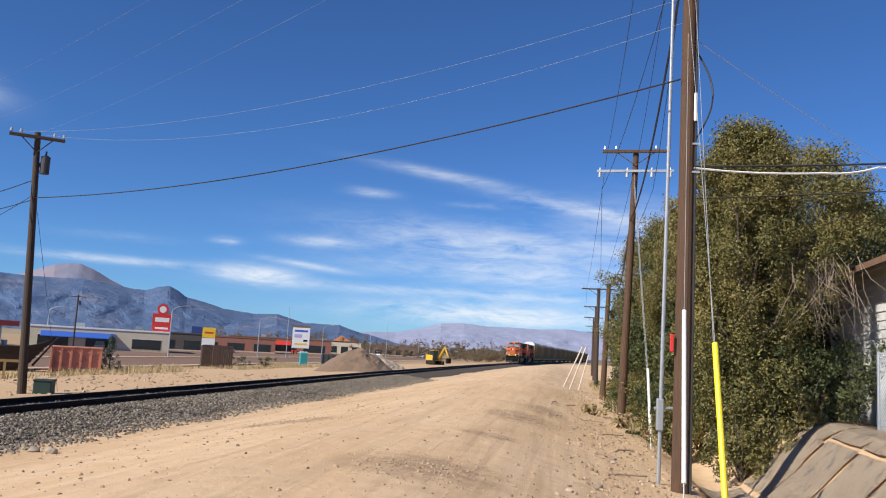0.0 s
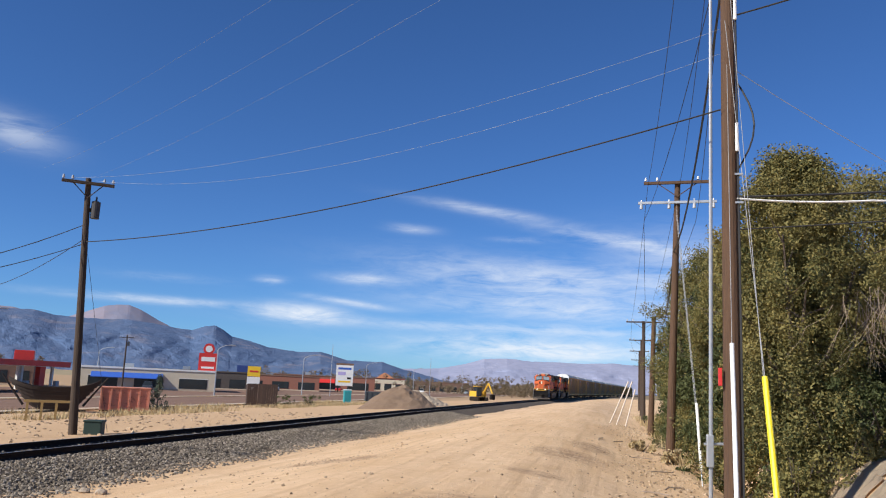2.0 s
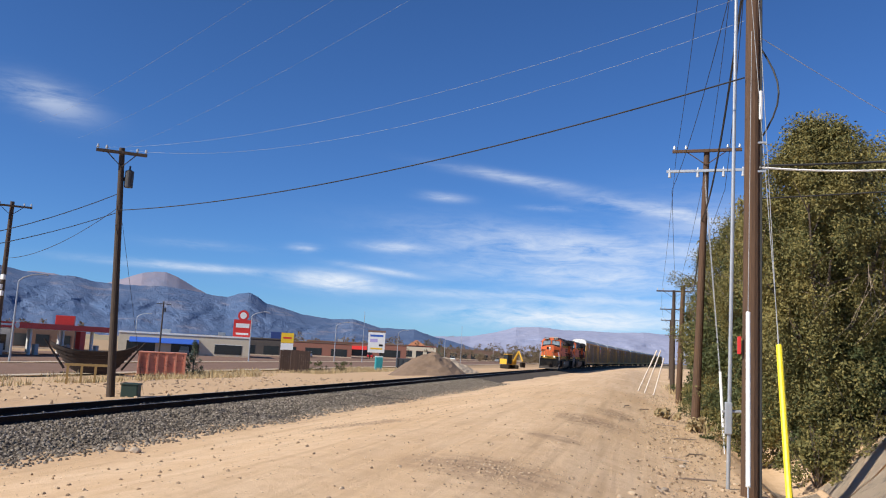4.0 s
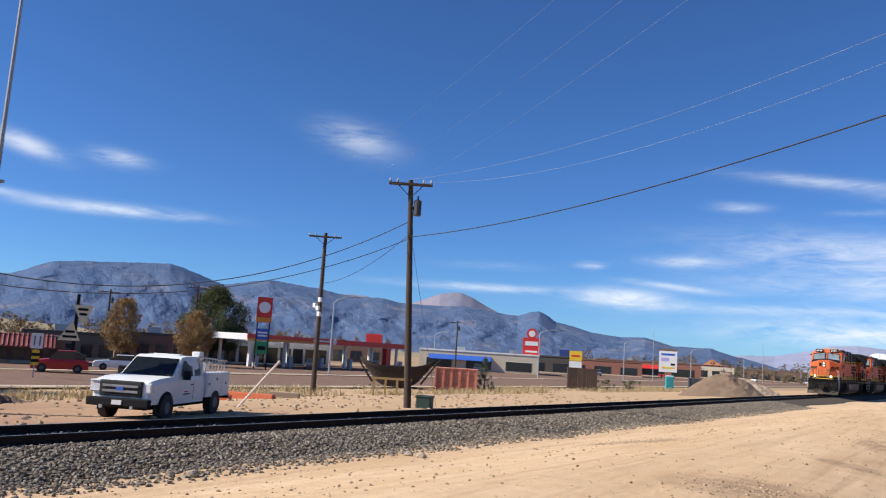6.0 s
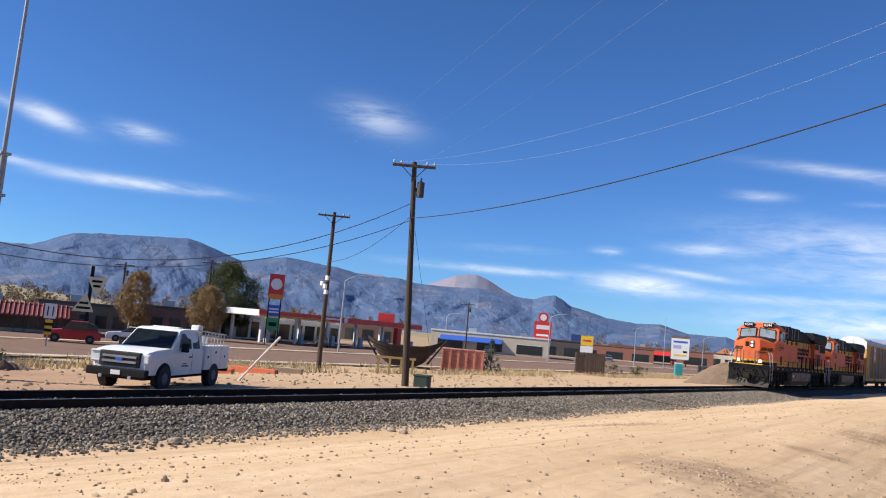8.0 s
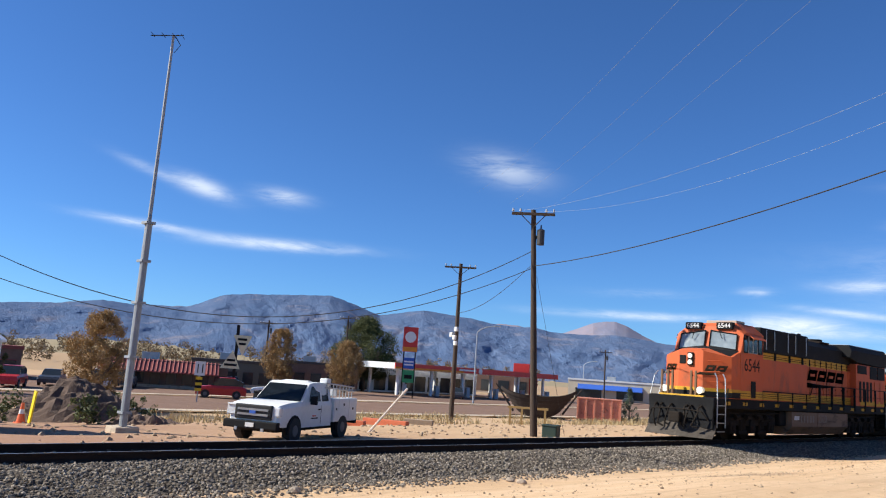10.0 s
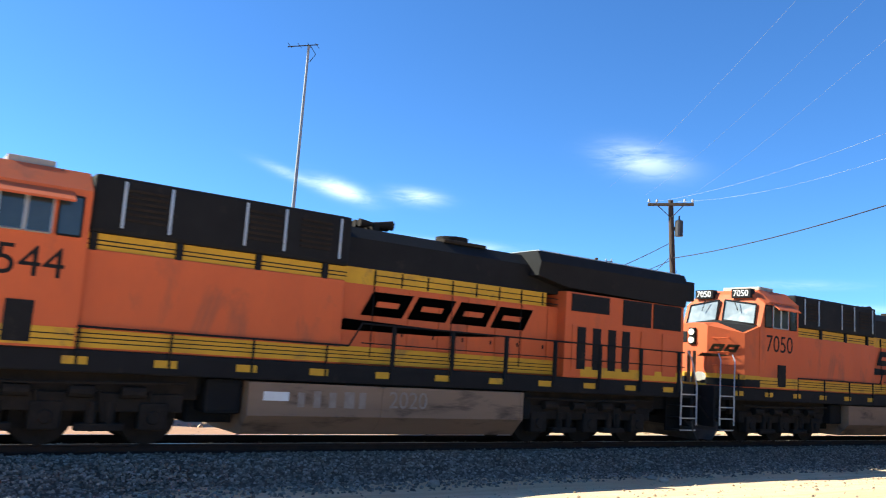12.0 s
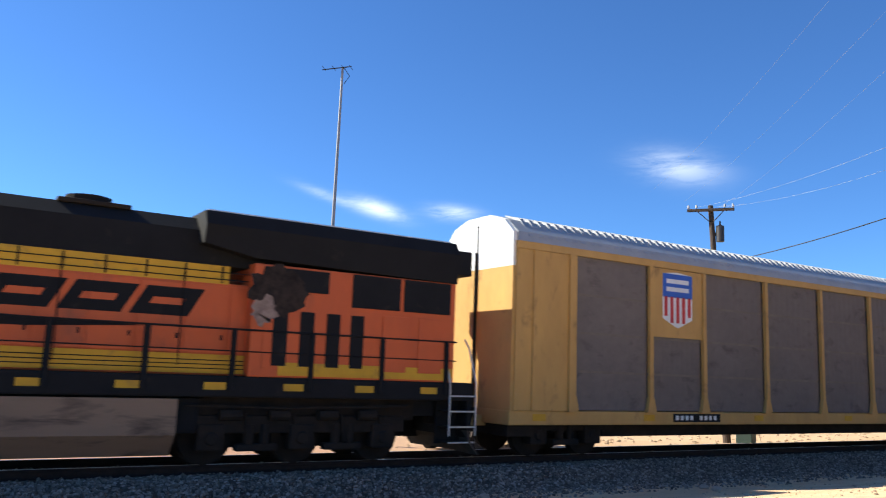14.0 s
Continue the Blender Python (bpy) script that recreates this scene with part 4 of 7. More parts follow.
def autorack():
    A = thing("autorack_wagon", Matrix(), "tall yellow car-carrier wagon with grey corrugated side panels", "rail wagon", "wagons of the train")
    ln = 27.4
    YB = mat("wagon_yellow", (0.60, 0.36, 0.12), (0.46, 0.27, 0.09), 1.2, 0.75, wear=(0.28, 0.165, 0.065), wear_at=0.64, stretch=(1, 1, 0.5), gloss=0.25)
    PAN = mat("side_panel", (0.145, 0.125, 0.11), (0.185, 0.155, 0.135), 0.8, 0.8, 0.0, wear=(0.105, 0.088, 0.074), wear_at=0.62, stretch=(1, 0.7, 1.0), piece=0.25, gloss=0.25)
    SEAM = mat("dusty_seam", (0.22, 0.185, 0.15), (0.16, 0.135, 0.11), 3, 0.9, gloss=0.1)
    ROOFM = mat("zinc_roof", (0.40, 0.41, 0.42), (0.32, 0.33, 0.34), 1.5, 0.6, 0.2)
    bm = bmesh.new()
    box(bm, -1.5, 1.5, 0.6, ln - 0.6, 0.78, 1.12, 0.03)
    box(bm, -0.4, 0.4, 0.1, ln - 0.1, 0.7, 0.95)
    part("underframe", bm, YB, A, "yellow side sill")
    bm = bmesh.new()
    box(bm, -1.1, 1.1, 3.9, ln - 3.9, 0.46, 0.78, 0.03)
    box(bm, -1.3, 1.3, 0.7, 1.5, 0.5, 0.8, 0.03)
    part("centre_sill", bm, GRIME, A, "grimy steel centre sill")
    for y in (2.6, ln - 2.6):
        bogie(A, y, (-0.88, 0.88), 0.30)
    # roof
    bm = bmesh.new()
    arc = [(-1.56, 5.14), (-1.50, 5.40), (-1.1, 5.74), (-0.5, 5.92), (0.5, 5.92), (1.1, 5.74), (1.50, 5.40), (1.56, 5.14)]
    loft(bm, [[(x, y, z) for x, z in arc] for y in (0.75, ln - 0.75)])
    n = 90
    for i in range(n):
        y = 1.1 + i * (ln - 2.2) / n
        for sx in (-1, 1):
            loft(bm, [[(sx * x, q, z + 0.02 * (k > 0)) for k, (x, z) in enumerate(((1.545, 5.30), (1.09, 5.78), (0.5, 5.95), (0.5, 5.91), (1.09, 5.72), (1.49, 5.38)))] for q in (y, y + 0.12)])
    part("roof", bm, ROOFM, A, "corrugated zinc roof")
    # ends
    for y0, y1 in ((0.62, 0.78), (ln - 0.78, ln - 0.62)):
        bm = bmesh.new()
        loft(bm, [[(-1.5, y, 1.1), (1.5, y, 1.1), (1.5, y, 4.55), (-1.5, y, 4.55)] for y in (y0, y1)])
        end = part("end_door", bm, YB, A, "yellow end doors")
        bm = bmesh.new()
        loft(bm, [[(-1.5, y, 4.552), (1.5, y, 4.552), (1.48, y, 5.38), (1.1, y, 5.73), (0.5, y, 5.91), (-0.5, y, 5.91), (-1.1, y, 5.73), (-1.48, y, 5.38)] for y in (y0, y1)])
        part("end_top", bm, WHITE, end, "white top of the end")
        yy = y0 if y0 < 5 else y1
        bm = bmesh.new()
        tube(bm, (-0.02, yy - 0.04, 1.0), (-0.02, yy - 0.04, 5.0), 0.035, None, 6)
        box(bm, -0.015, 0.015, yy - 0.02, yy + 0.02, 1.1, 5.7)
        part("lock_rod", bm, GRIME, end)
        bm = bmesh.new()
        box(bm, -0.15, 0.15, (0 if y0 < 5 else ln - 0.8), (0.8 if y0 < 5 else ln), 0.70, 1.0, 0.03)
        part("coupler", bm, GRIME, A, "steel coupler")
    # sides: posts, rails and panels
    posts = (2.5, 5.2, 7.3, 10.05, 12.8, 15.55, 18.3, 20.2, 22.4, 24.9)
    for sx in (-1, 1):
        bx("top_rail", YB, A, sx * 1.46, sx * 1.57, 0.7, ln - 0.7, 4.98, 5.16, 0.0)
        for y0, y1 in ((0.7, 2.45), (ln - 2.45, ln - 0.7)):
            bx("door_pocket", YB, A, sx * 1.47, sx * 1.55, y0, y1, 1.12, 4.98, 0.02)
            bx("pocket_rib", YB, A, sx * 1.55, sx * 1.60, y0 + 0.5, y0 + 0.6, 1.12, 4.98)
            bx("pocket_rib", YB, A, sx * 1.55, sx * 1.62, y1 - 0.12, y1, 1.12, 4.98)
        for i, y in enumerate(posts):
            pitch = (posts + (0,))[i + 1] - y
            bm = bmesh.new()
            box(bm, sx * 1.50, sx * 1.61, y - 0.06, y + 0.06, 1.5, 4.98)
            vs = box(bm, sx * 1.50, sx * 1.61, y - 0.07, y + 0.07, 1.10, 1.5)
            for v in vs:
                if v.co.z < 1.3:
                    v.co.y += 0.10 * (1 if v.co.y > y else -1)
            part("side_post", bm, YB, A)
            if i < 9:
                bm = bmesh.new()
                n, w = 10, (pitch - 0.12) / 10
                face = [(sx * (1.495 + (0.006 if q in (1, 2) else 0.0)), y + 0.06 + (c + q / 4 + 0.02) * w) for c in range(n) for q in range(4)]
                sec = [(sx * 1.47, y + 0.06)] + face + [(sx * 1.47, y + pitch - 0.06)]
                loft(bm, [[(px, py, z) for px, py in sec] for z in (1.14, 4.98)])
                sheet = part("side_panel", bm, PAN, A, "dusty grey ribbed panel")
                for j in (1, 2, 3):
                    bx("panel_seam", SEAM, sheet, sx * 1.49, sx * 1.508, y + 0.06, y + pitch - 0.06, 1.10 + j * 0.96, 1.16 + j * 0.96)
        # emblem sheet: plain shield
        y, pitch = 5.2, 2.1
        ps = bx("emblem_sheet", YB, A, sx * 1.50, sx * 1.55, y + 0.06, y + pitch - 0.06, 3.1, 4.96)
        def shield(w, z0, z1, x, m, nm):
            bm = bmesh.new()
            c = y + pitch / 2
            vs = [bm.verts.new((x, c + q, z)) for q, z in ((-w, z1), (0, z1 + 0.06), (w, z1), (w, z0 + 0.25), (0, z0), (-w, z0 + 0.25))]
            g = bmesh.ops.extrude_face_region(bm, geom=[bm.faces.new(vs)])
            bmesh.ops.translate(bm, vec=(sx * 0.006, 0, 0), verts=[v for v in g["geom"] if isinstance(v, bmesh.types.BMVert)])
            bmesh.ops.recalc_face_normals(bm, faces=bm.faces)
            part(nm, bm, m, ps)
        shield(0.58, 3.36, 4.84, sx * 1.551, WHITE, "shield")
        c = y + pitch / 2
        bx("shield_band", BLUE, ps, sx * 1.557, sx * 1.563, c - 0.58, c + 0.58, 4.2, 4.84, 0, "blue upper field")
        for q in range(2):
            bx("name_bar", WHITE, ps, sx * 1.563, sx * 1.566, c - 0.44, c + 0.44, 4.58 - q * 0.22, 4.70 - q * 0.22)
        for q in range(5):
            bx("shield_stripe", RED, ps, sx * 1.557, sx * 1.563, c - 0.52 + q * 0.23, c - 0.40 + q * 0.23, 3.50 if q in (1, 2, 3) else 3.68, 4.22, 0, "red stripe")
        idp = bx("number_plate", BLACK, A, sx * 1.502, sx * 1.51, 6.1, 8.0, 0.85, 1.07)
        for q in range(9):
            if q != 4:
                bx("plate_bar", WHITE, idp, sx * 1.51, sx * 1.513, 6.2 + q * 0.19, 6.31 + q * 0.19, 0.9, 1.02)
        for q in (1.3, 5.0, 9.5, 14, 19, 24):
            bx("reflector", YELLOW, A, sx * 1.502, sx * 1.512, q, q + 0.4, 0.88, 1.04)
    return A


LOCO_1, LOCO_2 = loco("6544", True), loco("7050", False)
WAGONS = [autorack()]
for i in range(12):
    WAGONS.append(copy_thing(WAGONS[0], Matrix()))


def train_pose(front, length):
    """Front and rear of a vehicle ride on the track's middle."""
    a, b = front + 2.5, front + length - 2.5
    pa, pb = Vector((curve_x(a), a, RAIL_Z)), Vector((curve_x(b), b, RAIL_Z))
    d = (pb - pa).normalized()
    p = pa - d * 2.5
    return pose(p.x, p.y, p.z, 0, 0, -math.degrees(math.atan2(d.x, d.y)))


def motions():
    speed = 15.9
    for ob, offset, length in [(LOCO_1, 0.0, 22.3), (LOCO_2, 22.3, 22.3)] + [(w, 44.6 + 27.6 * i, 27.4) for i, w in enumerate(WAGONS)]:
        walk(ob, [(t, train_pose(21.8 - speed * (t - 10.5) + offset, length)) for t in [q * 0.5 for q in range(29)]])


# ---------------------------------------------------------------- poles and wires
def wire(name, pts, sag, r, material, label, seg=24):
    bm = bmesh.new()
    secs = []
    for k, (a, b) in enumerate(zip(pts, pts[1:])):
        a, b = Vector(a), Vector(b)
        side = (b - a).cross(Vector((0, 0, 1)))
        side = side.normalized() * r if side.length > 0.05 else Vector((r, 0, 0))
        up = side.cross(b - a).normalized() * r
        for i in range(0 if k == 0 else 1, seg + 1):
            f = i / seg
            c = a.lerp(b, f)
            c.z -= sag * 4 * f * (1 - f)
            secs.append([c + side, c + up, c - side, c - up])
    loft(bm, secs)
    return solid(name, bm, material, Matrix(), label, "wire", "overhead wires")


def utility_pole(x, y, top, r=0.16, wood=None, arm=0.0, arm_z=0.0, turn=0.0, steel_arm=0.0, lean=(0, 0), transformer=False, label="", base=None, high=False):
    wood = wood or POLEWOOD
    z0 = (ground_z(x, y) if base is None else base) - 0.4
    P = thing("utility_pole", Matrix.Translation((x, y, z0)), label or "weathered wooden utility pole set in the dirt", "utility pole", "utility poles")
    h = top - z0
    t = Vector((lean[0], lean[1], h))
    bm = bmesh.new()
    secs = 7
    loft(bm, [[(t.x * i / secs + r * (1 - 0.35 * i / secs) * math.cos(q * math.pi / 7), t.y * i / secs + r * (1 - 0.35 * i / secs) * math.sin(q * math.pi / 7), h * i / secs) for q in range(14)] for i in range(secs + 1)])
    part("shaft", bm, wood, P, smooth=False)
    ca, sa = math.cos(radians(turn)), math.sin(radians(turn))
    def along(u, dz, off=0.0):
        f = t * ((h + dz) / h)
        return Vector((f.x + ca * u - sa * off, f.y + sa * u + ca * off, h + dz))
    if arm:
        bm = bmesh.new()
        vs = box(bm, -arm / 2, arm / 2, -0.06, 0.06, -0.06, 0.06, 0.01)
        c = along(0, -arm_z, -r)
        bmesh.ops.transform(bm, matrix=Matrix.Translation(c) @ pose(0, 0, 0, 0, 0, turn), verts=bm.verts)
        cr = part("crossarm", bm, wood, P, "wooden crossarm")
        for u in (-0.47, -0.30, 0.30, 0.47):
            q = along(u * arm, -arm_z, -r)
            bm = bmesh.new()
            tube(bm, q + Vector((0, 0, 0.05)), q + Vector((0, 0, 0.13)), 0.018, None, 6)
            tube(bm, q + Vector((0, 0, 0.11)), q + Vector((0, 0, 0.24)), 0.06, 0.035, 8)
            part("insulator", bm, INSUL, cr, "grey porcelain insulator")
        for s in (-1, 1):
            bm = bmesh.new()
            tube(bm, along(s * arm * 0.28, -arm_z - 0.05, -r), along(0, -arm_z - 0.6, -r * 0.9), 0.02, None, 5)
            part("brace", bm, wood, cr)
    if steel_arm:
        bm = bmesh.new()
        box(bm, -steel_arm / 2, steel_arm / 2, -0.05, 0.05, -0.05, 0.05)
        bmesh.ops.transform(bm, matrix=Matrix.Translation(along(0, -arm_z - 0.85, -r)) @ pose(0, 0, 0, 0, 0, turn), verts=bm.verts)
        sa_ = part("steel_crossarm", bm, GALV, P, "galvanised steel crossarm")
        for u in (-0.46, -0.1, 0.22, 0.46):
            q = along(u * steel_arm, -arm_z - 0.85, -r)
            bm = bmesh.new()
            tube(bm, q, q + Vector((0, 0, -0.26)), 0.05, 0.07, 8)
            tube(bm, q + Vector((0, 0, 0.05)), q + Vector((0, 0, 0.14)), 0.04, 0.02, 8)
            part("insulator", bm, INSUL, sa_)
    if transformer:
        q = along(0.32, -arm_z - 1.0)
        bm = bmesh.new()
        tube(bm, q + Vector((0, 0, -0.38)), q + Vector((0, 0, 0.3)), 0.17, None, 14)
        tube(bm, q + Vector((0, 0, 0.3)), q + Vector((0, 0, 0.36)), 0.15, 0.05, 14)
        tube(bm, q + Vector((0, 0, 0.3)), q + Vector((0, 0, 0.52)), 0.035, None, 6)
        box(bm, q.x - 0.32, q.x + 0.02, q.y - 0.04, q.y + 0.04, q.z - 0.1, q.z + 0.05)
        part("transformer", bm, mat("dark_can", (0.05, 0.05, 0.055)), P, "dark round transformer can")
    return P


VIEW_TURN = 36
BIG = (2.36, 17.0)
big_pole = utility_pole(BIG[0], BIG[1], 14.2, 0.185, POLEWOOD, label="tall brown wooden pole among guy wires", lean=(0.02, 0), base=-0.86)
bm = bmesh.new()
tube(bm, (0.18, -0.10, 0.3), (0.16, -0.10, 14.0), 0.022, None, 6)
part("cable_riser", bm, WIRE, big_pole)
bm = bmesh.new()
tube(bm, (0.15, -0.16, 8.0), (0.15, -0.16, 8.6), 0.035, None, 8)
tube(bm, (0.15, -0.16, 10.9), (0.15, -0.16, 11.6), 0.035, None, 8)
part("cable_guard", bm, WHITE, big_pole, "short white cable guard")
bm = bmesh.new()
pipe(bm, [(0.16, 0, 7.6)] + [(0.16 + 0.36 * math.sin(math.pi * i / 8), 0, 7.6 + 2.0 * i / 8) for i in range(1, 9)], 0.02, 5)
part("slack_loop", bm, WIRE, big_pole, "black loop of slack cable")
bx("marker_tag", RED, big_pole, -0.27, -0.20, -0.16, -0.08, 3.2, 3.55, 0.01, "small red tag")
for z in (5.9, 6.5, 11.2):
    bx("pole_bracket", GALV, big_pole, 0.10, 0.26, -0.14, -0.08, z + 1.0, z + 1.04, 0.0)
P2 = utility_pole(2.33, 34.2, 10.6, 0.18, POLEWOOD, 2.75, 0.08, -6, 3.15, label="brown wooden pole with a rusty crossarm and a galvanised one", lean=(0.35, 0), base=-0.88)
P3 = utility_pole(2.45, 53.0, 6.6, 0.2, POLEWOOD, label="short brown pole top without crossarm", lean=(0.2, 0))
P4 = utility_pole(2.8, 74.0, 8.1, 0.2, DARKPOLE, 3.0, 0.1, -4, label="dark wooden pole with a crossarm in the line")
for y, tp in ((98, 8.0), (124, 8.0), (152, 7.8), (185, 7.8)):
    utility_pole(3.0 + (y - 74) * 0.012 + (0.00012 * (y - 60) ** 2), y, tp, 0.18, DARKPOLE, 2.8, 0.1, -4, label="distant dark wooden pole with a crossarm")

bm = bmesh.new()
tube(bm, (0, 0, -0.3), (0.13, 0, 13.6), 0.042, 0.036, 10)
tube(bm, (-0.12, 0, 1.55), (0.4, 0, 1.58), 0.03, None, 6)
box(bm, -0.07, 0.07, -0.09, 0.09, 1.1, 1.75, 0.02)
solid("steel_pole", bm, GALV, Matrix.Translation((2.0, 17.6, ground_z(2.0, 17.6))), "slim galvanised steel pole beside the wooden poles", "steel pole")

YEL_G = mat("guard_yellow", (0.85, 0.68, 0.02), (0.78, 0.6, 0.02), 2, 0.45)


def guy_guard(lo, hi, r, material, label):
    """A plastic sleeve round the foot of a guy wire, with its anchor rod below."""
    lo, hi = Vector(lo), Vector(hi)
    d = (hi - lo).normalized()
    G = thing("guy_wire_guard", Matrix.Translation(lo), label, "guy guard", "guy guards")
    bm = bmesh.new()
    tube(bm, (0, 0, 0), hi - lo, r, None, 10)
    part("sleeve", bm, material, G)
    bm = bmesh.new()
    tube(bm, d * -1.6, d * 0.1, 0.012, None, 6)
    part("anchor_rod", bm, GALV, G)


guy_guard((1.78, 12.45, -0.02), (1.92, 13.75, 2.58), 0.036, WHITE, "white plastic guard on a guy wire")
guy_guard((2.20, 11.45, -0.45), (2.24, 12.75, 2.04), 0.045, YEL_G, "bright yellow plastic guard on a guy wire")
guy_guard((2.62, 25.3, -0.42), (2.56, 25.9, 1.5), 0.045, WHITE, "white plastic guard on a guy wire")
for i, (x, y, dx, z) in enumerate(((0.35, 58.0, 1.1, 3.0), (-0.1, 58.4, 1.3, 2.9), (1.0, 59.4, 0.7, 2.6))):
    bm = bmesh.new()
    tube(bm, (0, 0, -0.15), (dx, 0.4, z), 0.05, None, 8)
    solid("pole_brace", bm, mat("pale_plastic", (0.7, 0.60, 0.5)), Matrix.Translation((x, y, ground_z(x, y))), "pale leaning guy wire guard by the poles", "guy guard", "leaning guards")

POLE_A = (-20.2, 28.1)
poleA = utility_pole(POLE_A[0], POLE_A[1], 9.25, 0.17, DARKPOLE, 1.95, 0.22, VIEW_TURN, transformer=True, lean=(-0.45, -0.3), label="dark creosoted pole with a crossarm and transformer can", base=-0.88)
POLE_B = (-38.5, 41.6)
poleB = utility_pole(POLE_B[0], POLE_B[1], 9.6, 0.19, DARKPOLE, 2.3, 0.3, VIEW_TURN + 4, lean=(0, 0), label="dark wooden pole with white fittings beside the road")
for z, u in ((5.6, 0.2), (5.2, -0.25), (4.6, 0.18), (5.0, 0.05)):
    bx("pole_fitting", WHITE, poleB, u - 0.12, u + 0.12, -0.35, -0.15, z + 1.3, z + 1.62, 0.03, "pale box on the pole")
P_LEFT = utility_pole(-33.0, 4.75, 7.0, 0.2, DARKPOLE, lean=(0.0, 0.3), label="plain dark wooden pole beyond the metal hut")
utility_pole(-60.0, 12.2, 6.2, 0.15, DARKPOLE, 1.8, 0.2, 70, label="dark wooden pole across the lot")
for x, y, tp in ((-79, 121, 7.5), (-92, 60, 7.0), (-85, 68, 8.4)):
    utility_pole(x, y, tp, 0.16, DARKPOLE, 2.4, 0.4, 40, transformer=True, label="distant utility pole with transformer cans")

wire("cable", [(2.2, 16.9, 7.66), (POLE_A[0] - 0.4, POLE_A[1] - 0.2, 6.68)], 0.55, 0.018, WIRE, "thick black cable slung across the track", 40)
wire("cable", [(POLE_A[0] - 0.4, POLE_A[1] - 0.2, 6.8), (POLE_B[0], POLE_B[1], 6.0)], 0.5, 0.016, WIRE, "black cable running from pole to pole", 30)
wire("cable", [(POLE_A[0] - 0.4, POLE_A[1] - 0.2, 7.4), (-33.0, 6.1, 6.5), (-40, -25, 6.5)], 3.6, 0.018, WIRE, "black cable running from pole to pole", 30)
wire("cable", [(POLE_A[0] - 0.4, POLE_A[1] - 0.2, 6.6), (-33.0, 6.0, 5.3), (-40, -25, 5.3)], 2.9, 0.016, WIRE, "black cable running from pole to pole", 30)
wire("guy_wire", [(POLE_A[0] - 0.3, POLE_A[1], 6.2), (-20.4, 30.6, -0.95)], 0.0, 0.01, WIRE, "guy wire from the dark pole", 2)
# bright bare wires from the tall pole over the track to the dark pole's crossarm
for zt, u, sag in ((9.45, -0.6, 0.8), (8.9, 0.3, 1.05)):
    wire("bare_wire", [(2.2, 16.9, zt), (POLE_A[0] - 0.45 + u * 0.8, POLE_A[1] - 0.3 + u * 0.6, 9.2)], sag, 0.0036, BRIGHTWIRE, "bright bare wire crossing the sky", 40)
for q in range(3):
    wire("bare_wire", [(8.0, 4.0 + q * 1.1, 10.4), (-34.0, 38.0 + q * 3.4, 13.6)], 0.8, 0.0032, BRIGHTWIRE, "bright bare wire crossing the sky", 40)
# wires along the pole line
for u, z in ((-1.25, 10.35), (0.05, 10.4)):
    wire("line_wire", [(2.3 + u * 0.5, 17.0, 14.0), (2.7 + u, 34.2, z), (3.0 + u, 74.0, 8.2), (3.5 + u, 98, 8.1), (4.6 + u, 124, 8.1), (6.0 + u, 152, 7.9)], 0.6, 0.009, WIRE, "thin wire along the pole line", 12)
for u, z in ((-1.4, 8.9), (0.7, 8.9)):
    wire("line_wire", [(2.3, 16.9, 11.4), (2.7 + u, 34.2, z), (3.0, 74.0, 7.0), (3.5, 98, 7.0)], 0.6, 0.010, WIRE, "thin wire along the pole line", 12)
wire("cable", [(2.25, 16.9, 10.4), (2.5, 34.0, 7.6), (3.1, 53.0, 6.2)], 1.0, 0.028, WIRE, "thick black cable between the poles", 16)
wire("service_cable", [(2.5, 16.9, 5.75), (5.0, 16.7, 5.65)] + [(5.0 + i, 16.7 - 0.03 * i, 5.65 + 0.05 * i + 0.16 * smooth(0, 2, i)) for i in (1, 2)] + [(17, 16.0, 6.8)], 0.05, 0.02, WHITE, "white sheathed cable to the house", 10)
wire("service_cable", [(2.5, 16.9, 5.78), (17, 16.2, 6.9)], 0.25, 0.022, WIRE, "black service cable to the house", 16)
wire("service_cable", [(2.5, 16.9, 5.1), (17, 16.2, 6.3)], 0.12, 0.014, WIRE, "black service cable to the house", 16)
wire("service_cable", [(2.5, 16.9, 9.75), (9.0, 14.0, 10.6)], 0.1, 0.02, WIRE, "black service cable to the house", 10)
GUY = mat("guy_grey", (0.34, 0.34, 0.34), (0.28, 0.28, 0.28))
wire("guy_wire", [(2.4, 16.9, 8.6), (16, 23, 3.4)], 0.5, 0.008, BRIGHTWIRE, "thin bright steel guy wire", 12)
wire("guy_wire", [(2.3, 16.8, 9.6), (2.24, 12.75, 2.04)], 0.0, 0.006, GUY, "thin grey steel guy wire", 2)
wire("guy_wire", [(2.4, 16.8, 10.4), (2.28, 12.9, 1.5)], 0.0, 0.006, GUY, "thin grey steel guy wire", 2)
wire("guy_wire", [(2.32, 16.75, 8.6), (1.92, 13.75, 2.58)], 0.0, 0.006, GUY, "thin grey steel guy wire", 2)
for q in (0.0, 0.25, 0.5):
    wire("guy_wire", [(2.6, 34.0, 9.6 - q), (2.56 + q * 0.2, 25.9 + q * 2, 1.5 - q)], 0.0, 0.007, GUY, "thin grey steel guy wire", 2)


